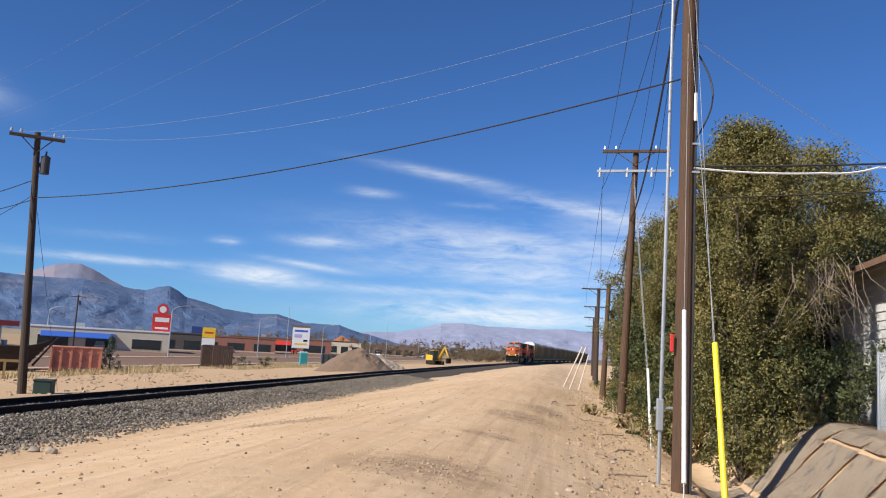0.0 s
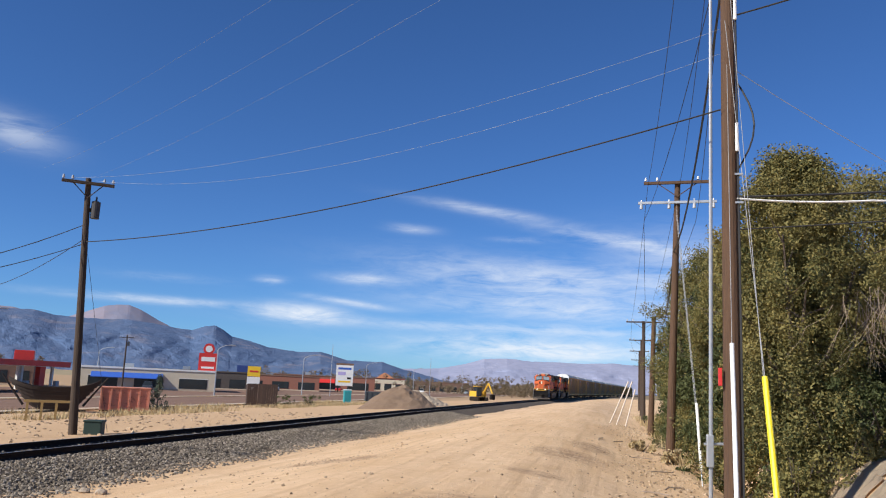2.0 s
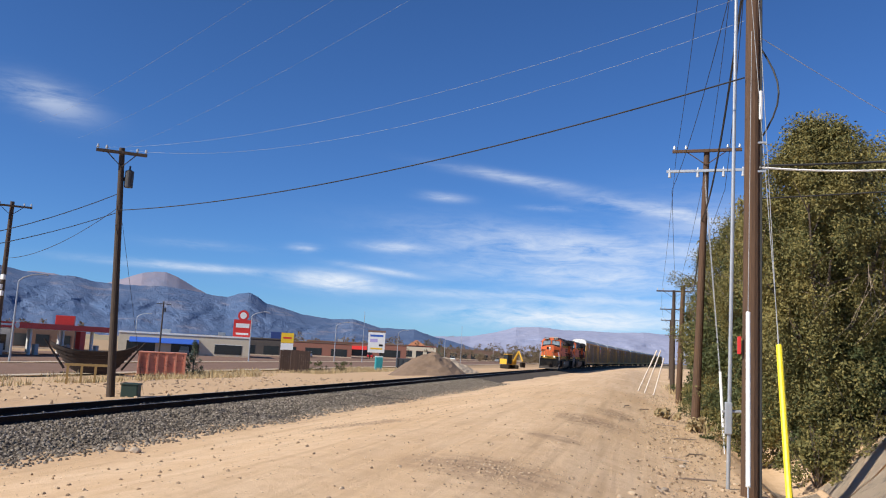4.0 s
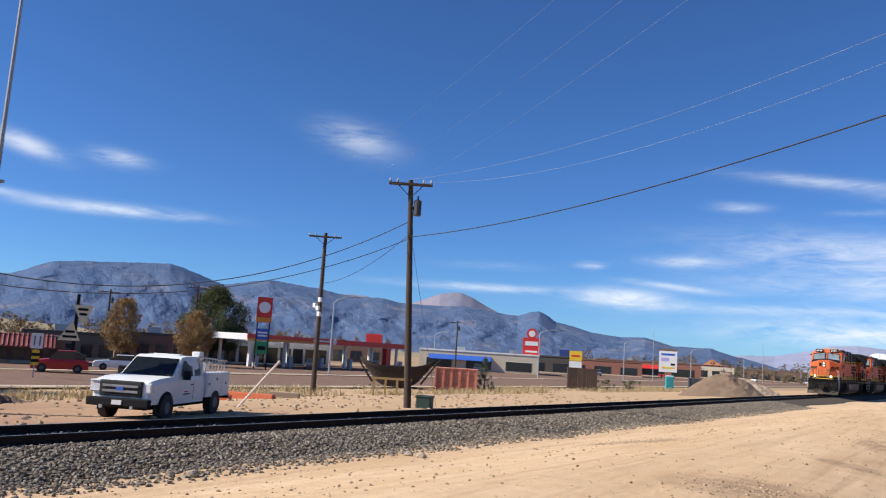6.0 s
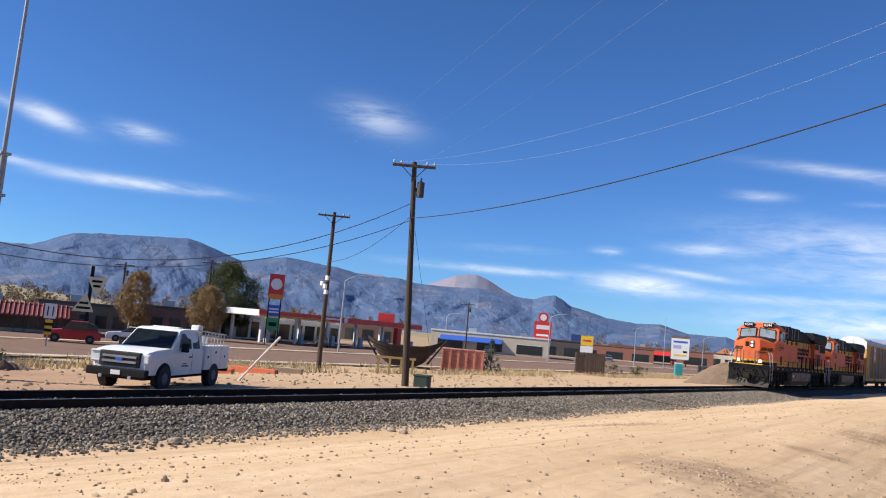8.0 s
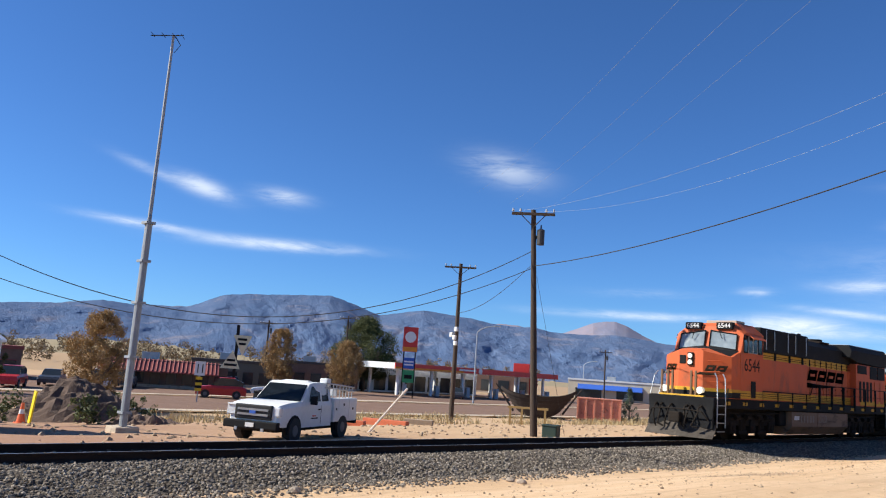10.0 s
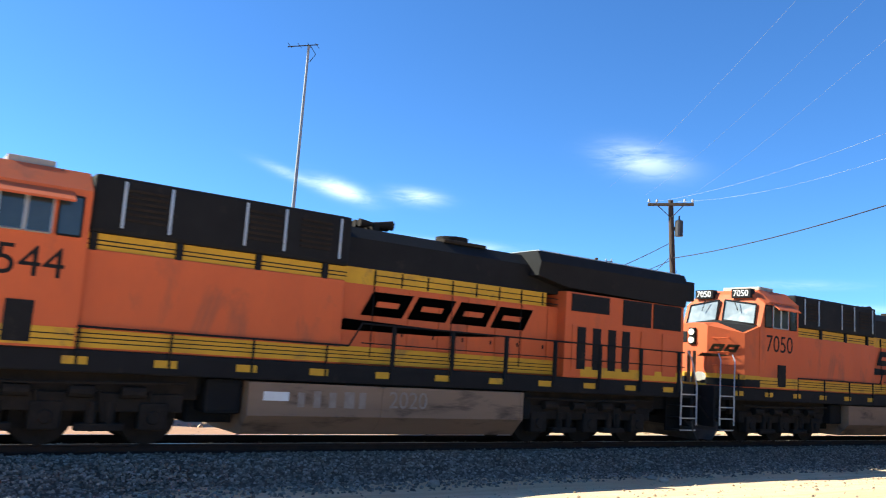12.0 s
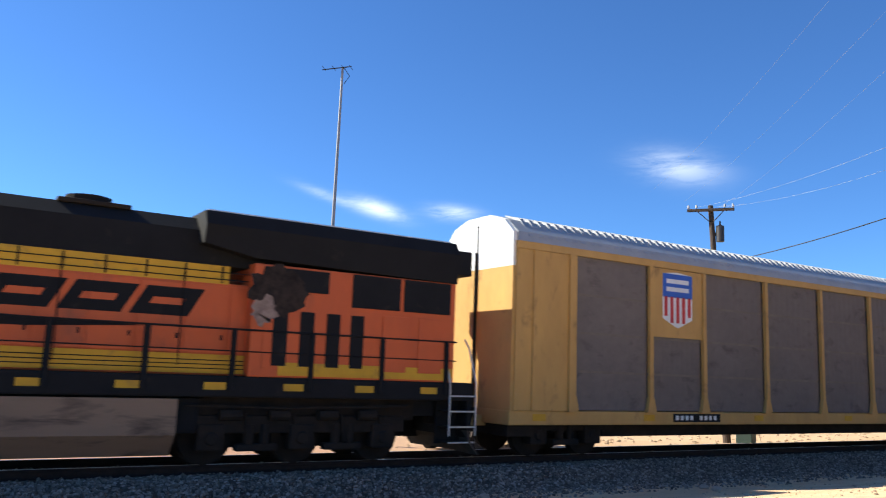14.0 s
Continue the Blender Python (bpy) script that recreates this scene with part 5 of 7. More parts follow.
# ---------------------------------------------------------------- trees
def leaf_cloud(clumps, per, size, spread):
    """Many small kite-shaped leaves round clump centres."""
    n = len(clumps) * per
    c = np.repeat(np.array([q[:3] for q in clumps]), per, axis=0)
    rad = np.repeat(np.array([q[3] for q in clumps]), per)
    d = np.random.normal(size=(n, 3))
    d /= np.linalg.norm(d, axis=1)[:, None]
    p = c + d * (rad * np.random.uniform(0.35, 1.05, n))[:, None]
    a = np.random.normal(size=(n, 3)) + np.array([0, 0, -0.25])
    a /= np.linalg.norm(a, axis=1)[:, None]
    b = np.cross(a, np.random.normal(size=(n, 3)))
    b /= np.linalg.norm(b, axis=1)[:, None]
    s = (size * np.random.uniform(0.6, 1.35, n))[:, None]
    v = np.stack([p - a * s, p + b * s * 0.45, p + a * s, p - b * s * 0.45], 1).reshape(-1, 3)
    f = np.arange(n * 4).reshape(-1, 4)
    return v, f


def tree(name, m, height, radius, leaf, n_clump, per, size, label, category="tree", trunk_r=0.2, low=0.15, bare=0):
    T = thing(name, m, label, category, "trees")
    bm = bmesh.new()
    tips = []
    fork = height * 0.22
    tube(bm, (0, 0, -0.3), (0.05, 0.05, fork), trunk_r, trunk_r * 0.8, 9)
    for i in range(9):
        a = i * 2.4 + random.uniform(-0.3, 0.3)
        p0 = Vector((0.05, 0.05, fork * random.uniform(0.75, 1.0)))
        p1 = p0 + Vector((math.cos(a) * radius * 0.35, math.sin(a) * radius * 0.35, height * random.uniform(0.15, 0.3)))
        p2 = p1 + Vector((math.cos(a) * radius * 0.35, math.sin(a) * radius * 0.35, height * random.uniform(0.1, 0.32)))
        tube(bm, p0, p1, trunk_r * 0.5, trunk_r * 0.32, 6), tube(bm, p1, p2, trunk_r * 0.32, trunk_r * 0.1, 5)
        tips += [p1, p2]
        for _ in range(4):
            q = p1.lerp(p2, random.random())
            e = q + Vector((random.gauss(0, radius * 0.28), random.gauss(0, radius * 0.28), random.uniform(0, height * 0.14)))
            tube(bm, q, e, trunk_r * 0.13, trunk_r * 0.04, 4)
            tips.append(e)
    part("trunk", bm, BARK, T)
    clumps = []
    while len(clumps) < n_clump:
        a, u, w = random.uniform(0, 2 * math.pi), random.random() ** 0.45, random.random()
        z = height * (low + (0.97 - low) * w)
        prof = math.sin(math.pi * min(1, max(0.04, (0.12 + 0.86 * w)))) ** 0.55
        wob = 0.78 + 0.42 * noise.noise(Vector((math.cos(a) * 1.7, math.sin(a) * 1.7, z * 0.55 + height)))
        r = radius * prof * wob * u
        clumps.append((math.cos(a) * r, math.sin(a) * r, z, random.uniform(0.28, 0.62) * radius / 3.0))
    v, f = leaf_cloud(clumps, per, size, 1.0)
    me = bpy.data.meshes.new("crown")
    me.from_pydata(v.tolist(), [], f.tolist())
    me.materials.append(leaf)
    cr = new("crown", me)
    cr.parent = T
    return T


elm = tree("tree", Matrix.Translation((4.7, 22.6, -0.6)), 9.0, 2.6, LEAF, 640, 230, 0.042, "leafy olive-green elm beside the dirt lane", low=0.13)
elm2 = tree("tree", Matrix.Translation((8.6, 31.0, 0.0)), 9.9, 4.2, LEAF, 560, 200, 0.055, "leafy olive-green elm touched with autumn yellow", low=0.06)
elm3 = tree("tree", Matrix.Translation((5.6, 27.0, -0.3)), 8.0, 3.2, LEAF_DK, 340, 110, 0.085, "dense dark green elm in the row", low=0.03)
k = 0
for x, y, s, base in ((5.2, 34.5, 1.0, elm), (5.2, 39.5, 0.95, elm3), (5.5, 46.0, 1.0, elm2), (5.3, 53.0, 0.95, elm3), (5.6, 60.0, 0.9, elm3), (6.2, 69.0, 0.9, elm3), (7.0, 80.0, 0.9, elm3),
                      (8.5, 94.0, 0.9, elm3), (10.0, 110.0, 0.9, elm3), (12.5, 130.0, 0.9, elm3), (15.0, 33.0, 1.1, elm3), (12.5, 37.0, 1.1, elm3), (20.0, 30.0, 1.1, elm2), (17.0, 155.0, 0.9, elm3)):
    k += 1
    o = copy_thing(base, pose(x, y, ground_z(x, y) - 0.15, 0, 0, 71 * k))
    o.scale = (s, s, s)

# undergrowth along the ditch
def shrub(x, y, r, h, leaf, label, n=26, per=40, size=0.07):
    S = thing("bush", Matrix.Translation((x, y, ground_z(x, y))), label, "bush", "bushes")
    bm = bmesh.new()
    for _ in range(9):
        a = random.uniform(0, 6.28)
        tube(bm, (0, 0, -0.1), (math.cos(a) * r * 0.6, math.sin(a) * r * 0.6, h * random.uniform(0.5, 0.95)), 0.025, 0.008, 4)
    part("stem", bm, BARK, S)
    cl = [(random.gauss(0, r * 0.42), random.gauss(0, r * 0.42), h * random.uniform(0.12, 0.9), random.uniform(0.15, 0.3) * r) for _ in range(n)]
    v, f = leaf_cloud(cl, per, size, 1)
    me = bpy.data.meshes.new("leaves")
    me.from_pydata(v.tolist(), [], f.tolist())
    me.materials.append(leaf)
    o = new("leaves", me)
    o.parent = S
    return S


for i, (x, y, r, h) in enumerate(((5.5, 21.4, 1.4, 2.0), (6.5, 21.2, 1.2, 2.2), (4.4, 21.2, 1.1, 1.6), (4.6, 22.4, 1.2, 2.4), (3.7, 26.0, 1.2, 2.2), (3.6, 30.0, 1.2, 2.4), (3.5, 35.0, 1.2, 2.3), (3.4, 41.0, 1.2, 2.2), (3.4, 48.0, 1.2, 2.0), (3.5, 56.0, 1.2, 2.0))):
    shrub(x, y, r, h, LEAF_DK if i % 2 else LEAF, "dense green undergrowth at the foot of the trees", 52, 110, 0.052)

# dead branches hanging in front of the crown
def dead_limb(x, y, z, ln, label):
    bm = bmesh.new()
    for _ in range(46):
        p = Vector((random.gauss(0, 0.45), random.gauss(0, 0.25), random.uniform(-0.1, 0.5)))
        d = Vector((random.gauss(0.05, 0.35), random.gauss(0, 0.25), -1.0)).normalized()
        for j in range(4):
            e = p + d * ln * random.uniform(0.16, 0.3)
            tube(bm, p, e, 0.0075 - 0.0015 * j, 0.006 - 0.0015 * j, 3)
            p = e
            d = (d + Vector((random.gauss(0, 0.3), random.gauss(0, 0.3), random.gauss(0, 0.2)))).normalized()
    solid("dead_branch", bm, TWIG, Matrix.Translation((x, y, z)), label, "branch")


dead_limb(5.9, 20.2, 4.0, 2.0, "bare grey-brown twigs hanging from the elm")


# ---------------------------------------------------------------- white house, fence, bank
def house():
    H = thing("house", pose(7.75, 19.9, 0.4, 0, 0, -4), "white clapboard house with brown eaves among the trees", "house")
    bx("wall", WHITE, H, 0, 6, 0, 7, -0.6, 4.3)
    for i in range(20):
        y = -0.25 + i * 0.225
        bm = bmesh.new()
        vs = box(bm, -0.035, 0.0, -0.02, 7.0, y, y + 0.225)
        for v in vs:
            if v.co.z > y + 0.1:
                v.co.x = max(v.co.x, -0.008)
        part("clapboard", bm, WHITE, H)
        bm = bmesh.new()
        vs = box(bm, -0.02, 6.0, -0.035, 0.0, y, y + 0.225)
        for v in vs:
            if v.co.z > y + 0.1:
                v.co.y = max(v.co.y, -0.008)
        part("clapboard", bm, WHITE, H)
    bm = bmesh.new()
    loft(bm, [[(-0.7, y, 3.85), (3.0, y, 5.35), (6.7, y, 3.85), (6.7, y, 4.0), (3.0, y, 5.5), (-0.7, y, 4.0)] for y in (-0.6, 7.5)])
    part("roof", bm, mat("brown_shingle", (0.16, 0.09, 0.055), (0.22, 0.13, 0.08), 3, 0.9), H, "brown shingle roof")
    w = bx("window", GLASS, H, 0.5, 1.5, -0.06, -0.03, 2.5, 3.4, 0, "dark window")
    bx("window_frame", WHITE, w, 0.44, 1.56, -0.08, -0.062, 3.4, 3.46)
    bx("window_sill", WHITE, w, 0.44, 1.56, -0.1, -0.062, 2.44, 2.5)
    bx("foundation", CONCRETE, H, -0.06, 6.06, -0.06, 7.06, -1.2, -0.25)


house()


def fence():
    F = thing("chain_link_fence", Matrix(), "grey chain-link fence before the white house", "fence")
    pts = [(6.75, 18.9), (7.25, 18.3), (8.2, 17.9), (9.2, 17.5), (10.2, 17.1)]
    for x, y in pts:
        bm = bmesh.new()
        z = ground_z(x, y)
        tube(bm, (x, y, z - 0.3), (x, y, z + 1.75), 0.032, None, 8)
        tube(bm, (x, y, z + 1.75), (x - 0.16, y - 0.16, z + 1.98), 0.02, None, 6)
        part("post", bm, GALV, F)
    for (x0, y0), (x1, y1) in zip(pts, pts[1:]):
        bm = bmesh.new()
        a, b = Vector((x0, y0, ground_z(x0, y0))), Vector((x1, y1, ground_z(x1, y1)))
        n = 18
        for i in range(-18, n):
            for s in (0, 1):
                f0, f1 = i / n, (i + 18) / n
                c0, c1 = max(0, f0), min(1, f1)
                h0, h1 = (c0 - f0) / (f1 - f0) * 1.7, (c1 - f0) / (f1 - f0) * 1.7
                if s:
                    h0, h1 = 1.7 - h0, 1.7 - h1
                tube(bm, a.lerp(b, c0) + Vector((0, 0, h0 + 0.04)), a.lerp(b, c1) + Vector((0, 0, h1 + 0.04)), 0.006, None, 3)
        part("mesh_panel", bm, GALV, F)


fence()


# ---------------------------------------------------------------- work truck
def wheel(parent, x, y, r, w, sx):
    bm = bmesh.new()
    tube(bm, (x - w / 2, y, r), (x + w / 2, y, r), r, None, 22)
    ty = part("tyre", bm, RUBBER, parent, "black rubber tyre")
    bm = bmesh.new()
    tube(bm, (x + sx * w * 0.45, y, r), (x + sx * (w / 2 + 0.012), y, r), r * 0.5, r * 0.42, 14)
    part("rim", bm, mat("dull_rim", (0.10, 0.10, 0.10), (0.16, 0.16, 0.16), 3, 0.6, 0.3), ty, "grey steel rim")


def work_truck(m):
    T = thing("pickup_truck", m, "white utility pickup with service boxes and ladder rack", "truck")
    bm = bmesh.new()
    loft(bm, [[(-w, y, 0.55), (w, y, 0.55), (w, y, zs), (w * 0.93, y, zt), (-w * 0.93, y, zt), (-w, y, zs)] for y, w, zs, zt in
              ((-2.78, 0.86, 1.06, 1.16), (-2.66, 0.97, 1.12, 1.26), (-2.2, 1.0, 1.18, 1.33), (-1.35, 1.0, 1.22, 1.38), (-1.25, 1.0, 1.22, 1.38))])
    hood = part("bonnet", bm, WHITE, T, "white bonnet and wings")
    bm = bmesh.new()
    loft(bm, [[(-1.0, y, 0.5), (1.0, y, 0.5), (1.0, y, 1.22), (0.97, y, 1.34), (-0.97, y, 1.34), (-1.0, y, 1.22)] for y in (-1.3, 0.95)])
    cabb = part("cab_lower", bm, WHITE, T, "white cab doors")
    bm = bmesh.new()
    loft(bm, [[(-wb, y, zb), (wb, y, zb), (wt, y, zt), (-wt, y, zt)] for y, wb, zb, wt, zt in ((-1.28, 0.94, 1.32, 0.93, 1.35), (-0.58, 0.96, 1.32, 0.80, 1.98), (-0.3, 0.97, 1.32, 0.83, 2.03), (0.6, 0.97, 1.32, 0.84, 2.03), (0.93, 0.97, 1.32, 0.82, 1.99))])
    part("cab_roof", bm, WHITE, T, "white cab roof")
    bm = bmesh.new()
    vs = [bm.verts.new(p) for p in ((-0.88, -1.29, 1.38), (0.88, -1.29, 1.38), (0.76, -0.65, 1.95), (-0.76, -0.65, 1.95))]
    bm.faces.new(vs)
    bmesh.ops.solidify(bm, geom=bm.faces[:], thickness=0.02)
    part("windscreen", bm, GLASS, T, "dark windscreen")
    for sx in (-1, 1):
        for y0, y1 in ((-0.78, 0.08), (0.2, 0.72)):
            bm = bmesh.new()
            k = 0.28 if y0 < 0 else 0.0
            vs = [bm.verts.new(p) for p in ((sx * 0.965, y0, 1.38), (sx * 0.97, y1, 1.38), (sx * 0.855, y1, 1.90), (sx * 0.855, y0 + k, 1.90))]
            bm.faces.new(vs)
            bmesh.ops.solidify(bm, geom=bm.faces[:], thickness=0.02)
            part("side_window", bm, GLASS, T)
        bx("door_handle", BLACK, cabb, sx * 1.0, sx * 1.02, -0.12, 0.06, 1.08, 1.12)
        bx("door_seam", GRIME, cabb, sx * 1.0, sx * 1.004, 0.12, 0.135, 0.6, 1.25)
        bx("wing_mirror", BLACK, T, sx * 1.02, sx * 1.26, -0.82, -0.68, 1.28, 1.58, 0.03, "black wing mirror")
        for k, y0 in enumerate((-1.8, 1.85)):
            bm = bmesh.new()
            loft(bm, [[(x, y0 + 0.52 * math.cos(a) * q, 0.42 + 0.52 * math.sin(a) * q) for a in [math.pi * i / 8 for i in range(9)] for q in (1.0,)] + [(x, y0 - 0.52, 0.30), (x, y0 + 0.52, 0.30)] for x in (sx * 0.99, sx * 1.012)])
            part("wheel_arch", bm, BLACK, T)
            wheel(T, sx * 0.93, y0, 0.42, 0.27, sx)
        hd = bx("headlamp", mat("lamp_glass", (0.6, 0.62, 0.63), (0.75, 0.76, 0.77), 2, 0.15), T, sx * 0.72, sx * 0.985, -2.79, -2.60, 0.90, 1.20, 0.04, "clear headlamp")
        # service body sides with compartment doors
        bx("service_box", WHITE, T, sx * 0.62, sx * 1.06, 1.02, 3.05, 0.62, 1.48, 0.03, "white tool compartment")
        for y0, y1, z0, z1 in ((1.08, 1.36, 0.75, 1.42), (1.42, 2.26, 1.08, 1.42), (2.32, 2.98, 0.75, 1.42)):
            dr = bx("compartment_door", WHITE, T, sx * 1.062, sx * 1.075, y0, y1, z0, z1, 0.01)
            bx("latch", BLACK, dr, sx * 1.075, sx * 1.09, (y0 + y1) / 2 - 0.04, (y0 + y1) / 2 + 0.04, (z0 + z1) / 2 - 0.04, (z0 + z1) / 2 + 0.04)
        bm = bmesh.new()
        for z in (1.62, 1.78):
            pipe(bm, [(sx * 0.9, 0.5, z + 0.25), (sx * 0.9, 3.0, z + 0.1)], 0.03, 5)
        for i in range(9):
            tube(bm, (sx * 0.9, 0.6 + i * 0.28, 1.46), (sx * 0.9, 0.6 + i * 0.28, 2.0 - i * 0.015), 0.018, None, 5)
        part("ladder_rack", bm, GALV, T, "pale metal ladder rack")
    bx("bed_floor", GRIME, T, -0.62, 0.62, 1.0, 3.05, 0.62, 0.9)
    bx("chassis", GRIME, T, -0.7, 0.7, -2.5, 3.0, 0.36, 0.58)
    bx("rear_bumper", BLACK, T, -1.0, 1.0, 3.05, 3.25, 0.5, 0.66, 0.02)
    bx("front_bumper", BLACK, T, -1.02, 1.02, -2.98, -2.76, 0.46, 0.72, 0.04, "black front bumper")
    g = bx("grille", mat("grille_dark", (0.015, 0.015, 0.016)), T, -0.70, 0.70, -2.84, -2.70, 0.76, 1.24, 0.04, "wide dark grille")
    for z in (0.92, 1.08):
        bx("grille_bar", STEEL, g, -0.58, 0.58, -2.87, -2.84, z - 0.035, z + 0.035)
    bx("badge", BLUE, g, -0.12, 0.12, -2.885, -2.87, 0.95, 1.05)
    bx("licence_plate", WHITE, T, -0.16, 0.16, -3.0, -2.985, 0.52, 0.66)
    for sx in (-1, 1):
        bx("tow_hook", GALV, T, sx * 0.5 - 0.05, sx * 0.5 + 0.05, -3.02, -2.98, 0.4, 0.5)
    bx("light_bar", WHITE, T, -0.5, 0.5, -0.1, 0.15, 1.97, 2.08, 0.03)
    for x, y, z in ((0.35, 1.2, 1.5), (-0.3, 1.6, 1.5), (0.2, 2.4, 1.5), (0.75, 0.75, 1.92)):
        bx("white_canister", WHITE, T, x - 0.16, x + 0.16, y - 0.16, y + 0.16, z, z + 0.28, 0.05)
    bx("door_logo", RED, cabb, 1.001, 1.004, -0.55, -0.25, 0.86, 0.9)
    bx("door_logo", GRIME, cabb, 1.001, 1.004, -0.62, -0.1, 0.78, 0.82)


work_truck(pose(-20.9, 16.0, ground_z(-20.9, 16.0) - 0.01, 0, 0, 26.5) @ Matrix.Scale(0.93, 4))


# ---------------------------------------------------------------- beside the track
def mast():
    MAST = mat("mast_steel", (0.24, 0.26, 0.28), (0.30, 0.32, 0.34), 2.5, 0.6, 0.2)
    x, y = -24.0, 11.5
    M = thing("radio_mast", Matrix.Translation((x, y, ground_z(x, y))), "tall grey steel radio mast on a concrete foot", "mast")
    bm = bmesh.new()
    box(bm, -0.4, 0.4, -0.4, 0.4, -0.3, 0.2, 0.04)
    part("footing", bm, CONCRETE, M, "pale concrete footing")
    bm = bmesh.new()
    tube(bm, (0, 0, 0.2), (0, 0.02, 7.0), 0.13, 0.12, 12)
    tube(bm, (0.17, -0.1, 0.2), (0.17, -0.08, 7.1), 0.05, None, 8)
    part("lower_tube", bm, MAST, M)
    bm = bmesh.new()
    tube(bm, (0, 0.02, 7.0), (0, 0.05, 13.65), 0.07, 0.045, 10)
    part("upper_tube", bm, MAST, M)
    for z in (0.6, 2.4, 4.2, 5.6, 6.9):
        bx("clamp", MAST, M, -0.18, 0.24, -0.17, 0.15, z, z + 0.08)
    bm = bmesh.new()
    tube(bm, (0.25, 0.3, 13.7), (-0.5, -0.55, 13.6), 0.02, None, 5)
    for q in (-0.45, -0.2, 0.05, 0.25):
        tube(bm, (q * 1.0 - 0.1, q * 1.1 + 0.12, 13.62), (q * 1.0 + 0.1, q * 1.1 - 0.12, 13.68), 0.012, None, 4)
    pipe(bm, [(0.05, 0.1, 13.65), (0.15, 0.28, 13.35), (0.06, 0.12, 13.05)], 0.012, 4)
    part("antenna", bm, GRIME, M, "small yagi antenna")


mast()


def hut():
    z = ground_z(-26.3, 7.3) - 0.02
    H = thing("equipment_hut", Matrix.Translation((-26.35, 6.95, z)), "silver aluminium railway signal hut", "equipment hut")
    AL = mat("aluminium_sheet", (0.62, 0.63, 0.64), (0.52, 0.53, 0.55), 1.2, 0.35, 0.6, wear=(0.42, 0.36, 0.32), wear_at=0.62)
    bx("shell", AL, H, -0.95, 0.95, -1.0, 1.0, 0.14, 2.72, 0.02)
    bm = bmesh.new()
    loft(bm, [[(-1.05, y, 2.70), (0, y, 2.92), (1.05, y, 2.70), (1.05, y, 2.78), (0, y, 3.0), (-1.05, y, 2.78)] for y in (-1.1, 1.1)])
    part("roof", bm, AL, H)
    for sx in (-1, 1):
        for yy in (-0.85, 0.85):
            bx("lifting_lug", GRIME, H, sx * 0.95, sx * 1.02, yy - 0.06, yy + 0.06, 2.62, 2.82)
            bx("foot", GRIME, H, sx * 0.8 - 0.08, sx * 0.8 + 0.08, yy - 0.08, yy + 0.08, -0.1, 0.14)
    for yy in (-0.99, -0.33, 0.33, 0.98):
        bx("seam", AL, H, 0.95, 0.965, yy - 0.012, yy + 0.012, 0.16, 2.7)
    d = bx("door", AL, H, -0.6, 0.55, -1.02, -1.0, 0.25, 2.45, 0.01)
    bx("handle", GRIME, d, 0.35, 0.42, -1.06, -1.02, 1.0, 1.25)
    bx("notice", WHITE, d, -0.35, 0.1, -1.026, -1.021, 0.75, 1.35)
    bx("vent", GRIME, d, -0.3, 0.25, -1.03, -1.02, 2.05, 2.3)
    for i in range(2):
        for j in range(5 - i * 2):
            bx("stencil_bar", GRIME, H, 0.951, 0.955, -0.55 + j * 0.17 + i * 0.2, -0.43 + j * 0.17 + i * 0.2, 1.72 - i * 0.18, 1.82 - i * 0.18)
    tube_bm = bmesh.new()
    tube(tube_bm, (-0.8, -0.9, 2.85), (-0.8, -0.9, 3.1), 0.06, None, 8)
    part("vent_cap", tube_bm, WHITE, H)


hut()


def heap(x, y, r, h, a, b, label, seed=0, cat="dirt heap"):
    bm = bmesh.new()
    z0 = ground_z(x, y)
    rings, n = [], 40
    for j in range(17):
        f = j / 16
        ring = []
        for i in range(n):
            t = 2 * math.pi * i / n
            k = 1 + 0.25 * noise.noise(Vector((math.cos(t) * 1.3 + seed, math.sin(t) * 1.3, f)))
            rr = r * (1 - f) * k
            zz = h * (1 - (1 - f) ** 1.5) * (1 + 0.2 * noise.noise(Vector((rr * math.cos(t), rr * math.sin(t), seed)))) + (0.30 if seed < 3 else 0.12) * noise.noise(Vector((rr * math.cos(t) * 3, rr * math.sin(t) * 3, seed + 4)))
            ring.append(bm.verts.new((rr * math.cos(t), rr * math.sin(t), zz - 0.12)))
        rings.append(ring)
    for p, q in zip(rings, rings[1:]):
        for i in range(n):
            bm.faces.new((p[i], p[(i + 1) % n], q[(i + 1) % n], q[i]))
    m = mat("heap_%s" % round(a[0], 3), a, b, 2.5, 0.98, bump=0.9, bscale=9)
    return solid("earth_mound", bm, m, Matrix.Translation((x, y, z0)), label, cat, "earth mounds")


heap(-35.0, 14.0, 2.9, 2.0, (0.075, 0.048, 0.036), (0.13, 0.085, 0.062), "dark brown heap of dug-up earth", 1)
heap(-29.5, 14.6, 1.9, 0.45, (0.10, 0.064, 0.046), (0.17, 0.11, 0.08), "low spill of dug-up earth", 2)
heap(-20.5, 79.0, 4.6, 2.3, (0.17, 0.112, 0.073), (0.22, 0.15, 0.10), "large brown heap of earth beyond the track", 3)
heap(-23.5, 96.0, 4.5, 1.9, (0.40, 0.31, 0.22), (0.48, 0.38, 0.27), "pale heap of gravel beyond the track", 4)
heap(-31.0, 6.2, 1.5, 0.4, (0.3, 0.24, 0.19), (0.4, 0.32, 0.26), "rubble beside the signal hut", 5)


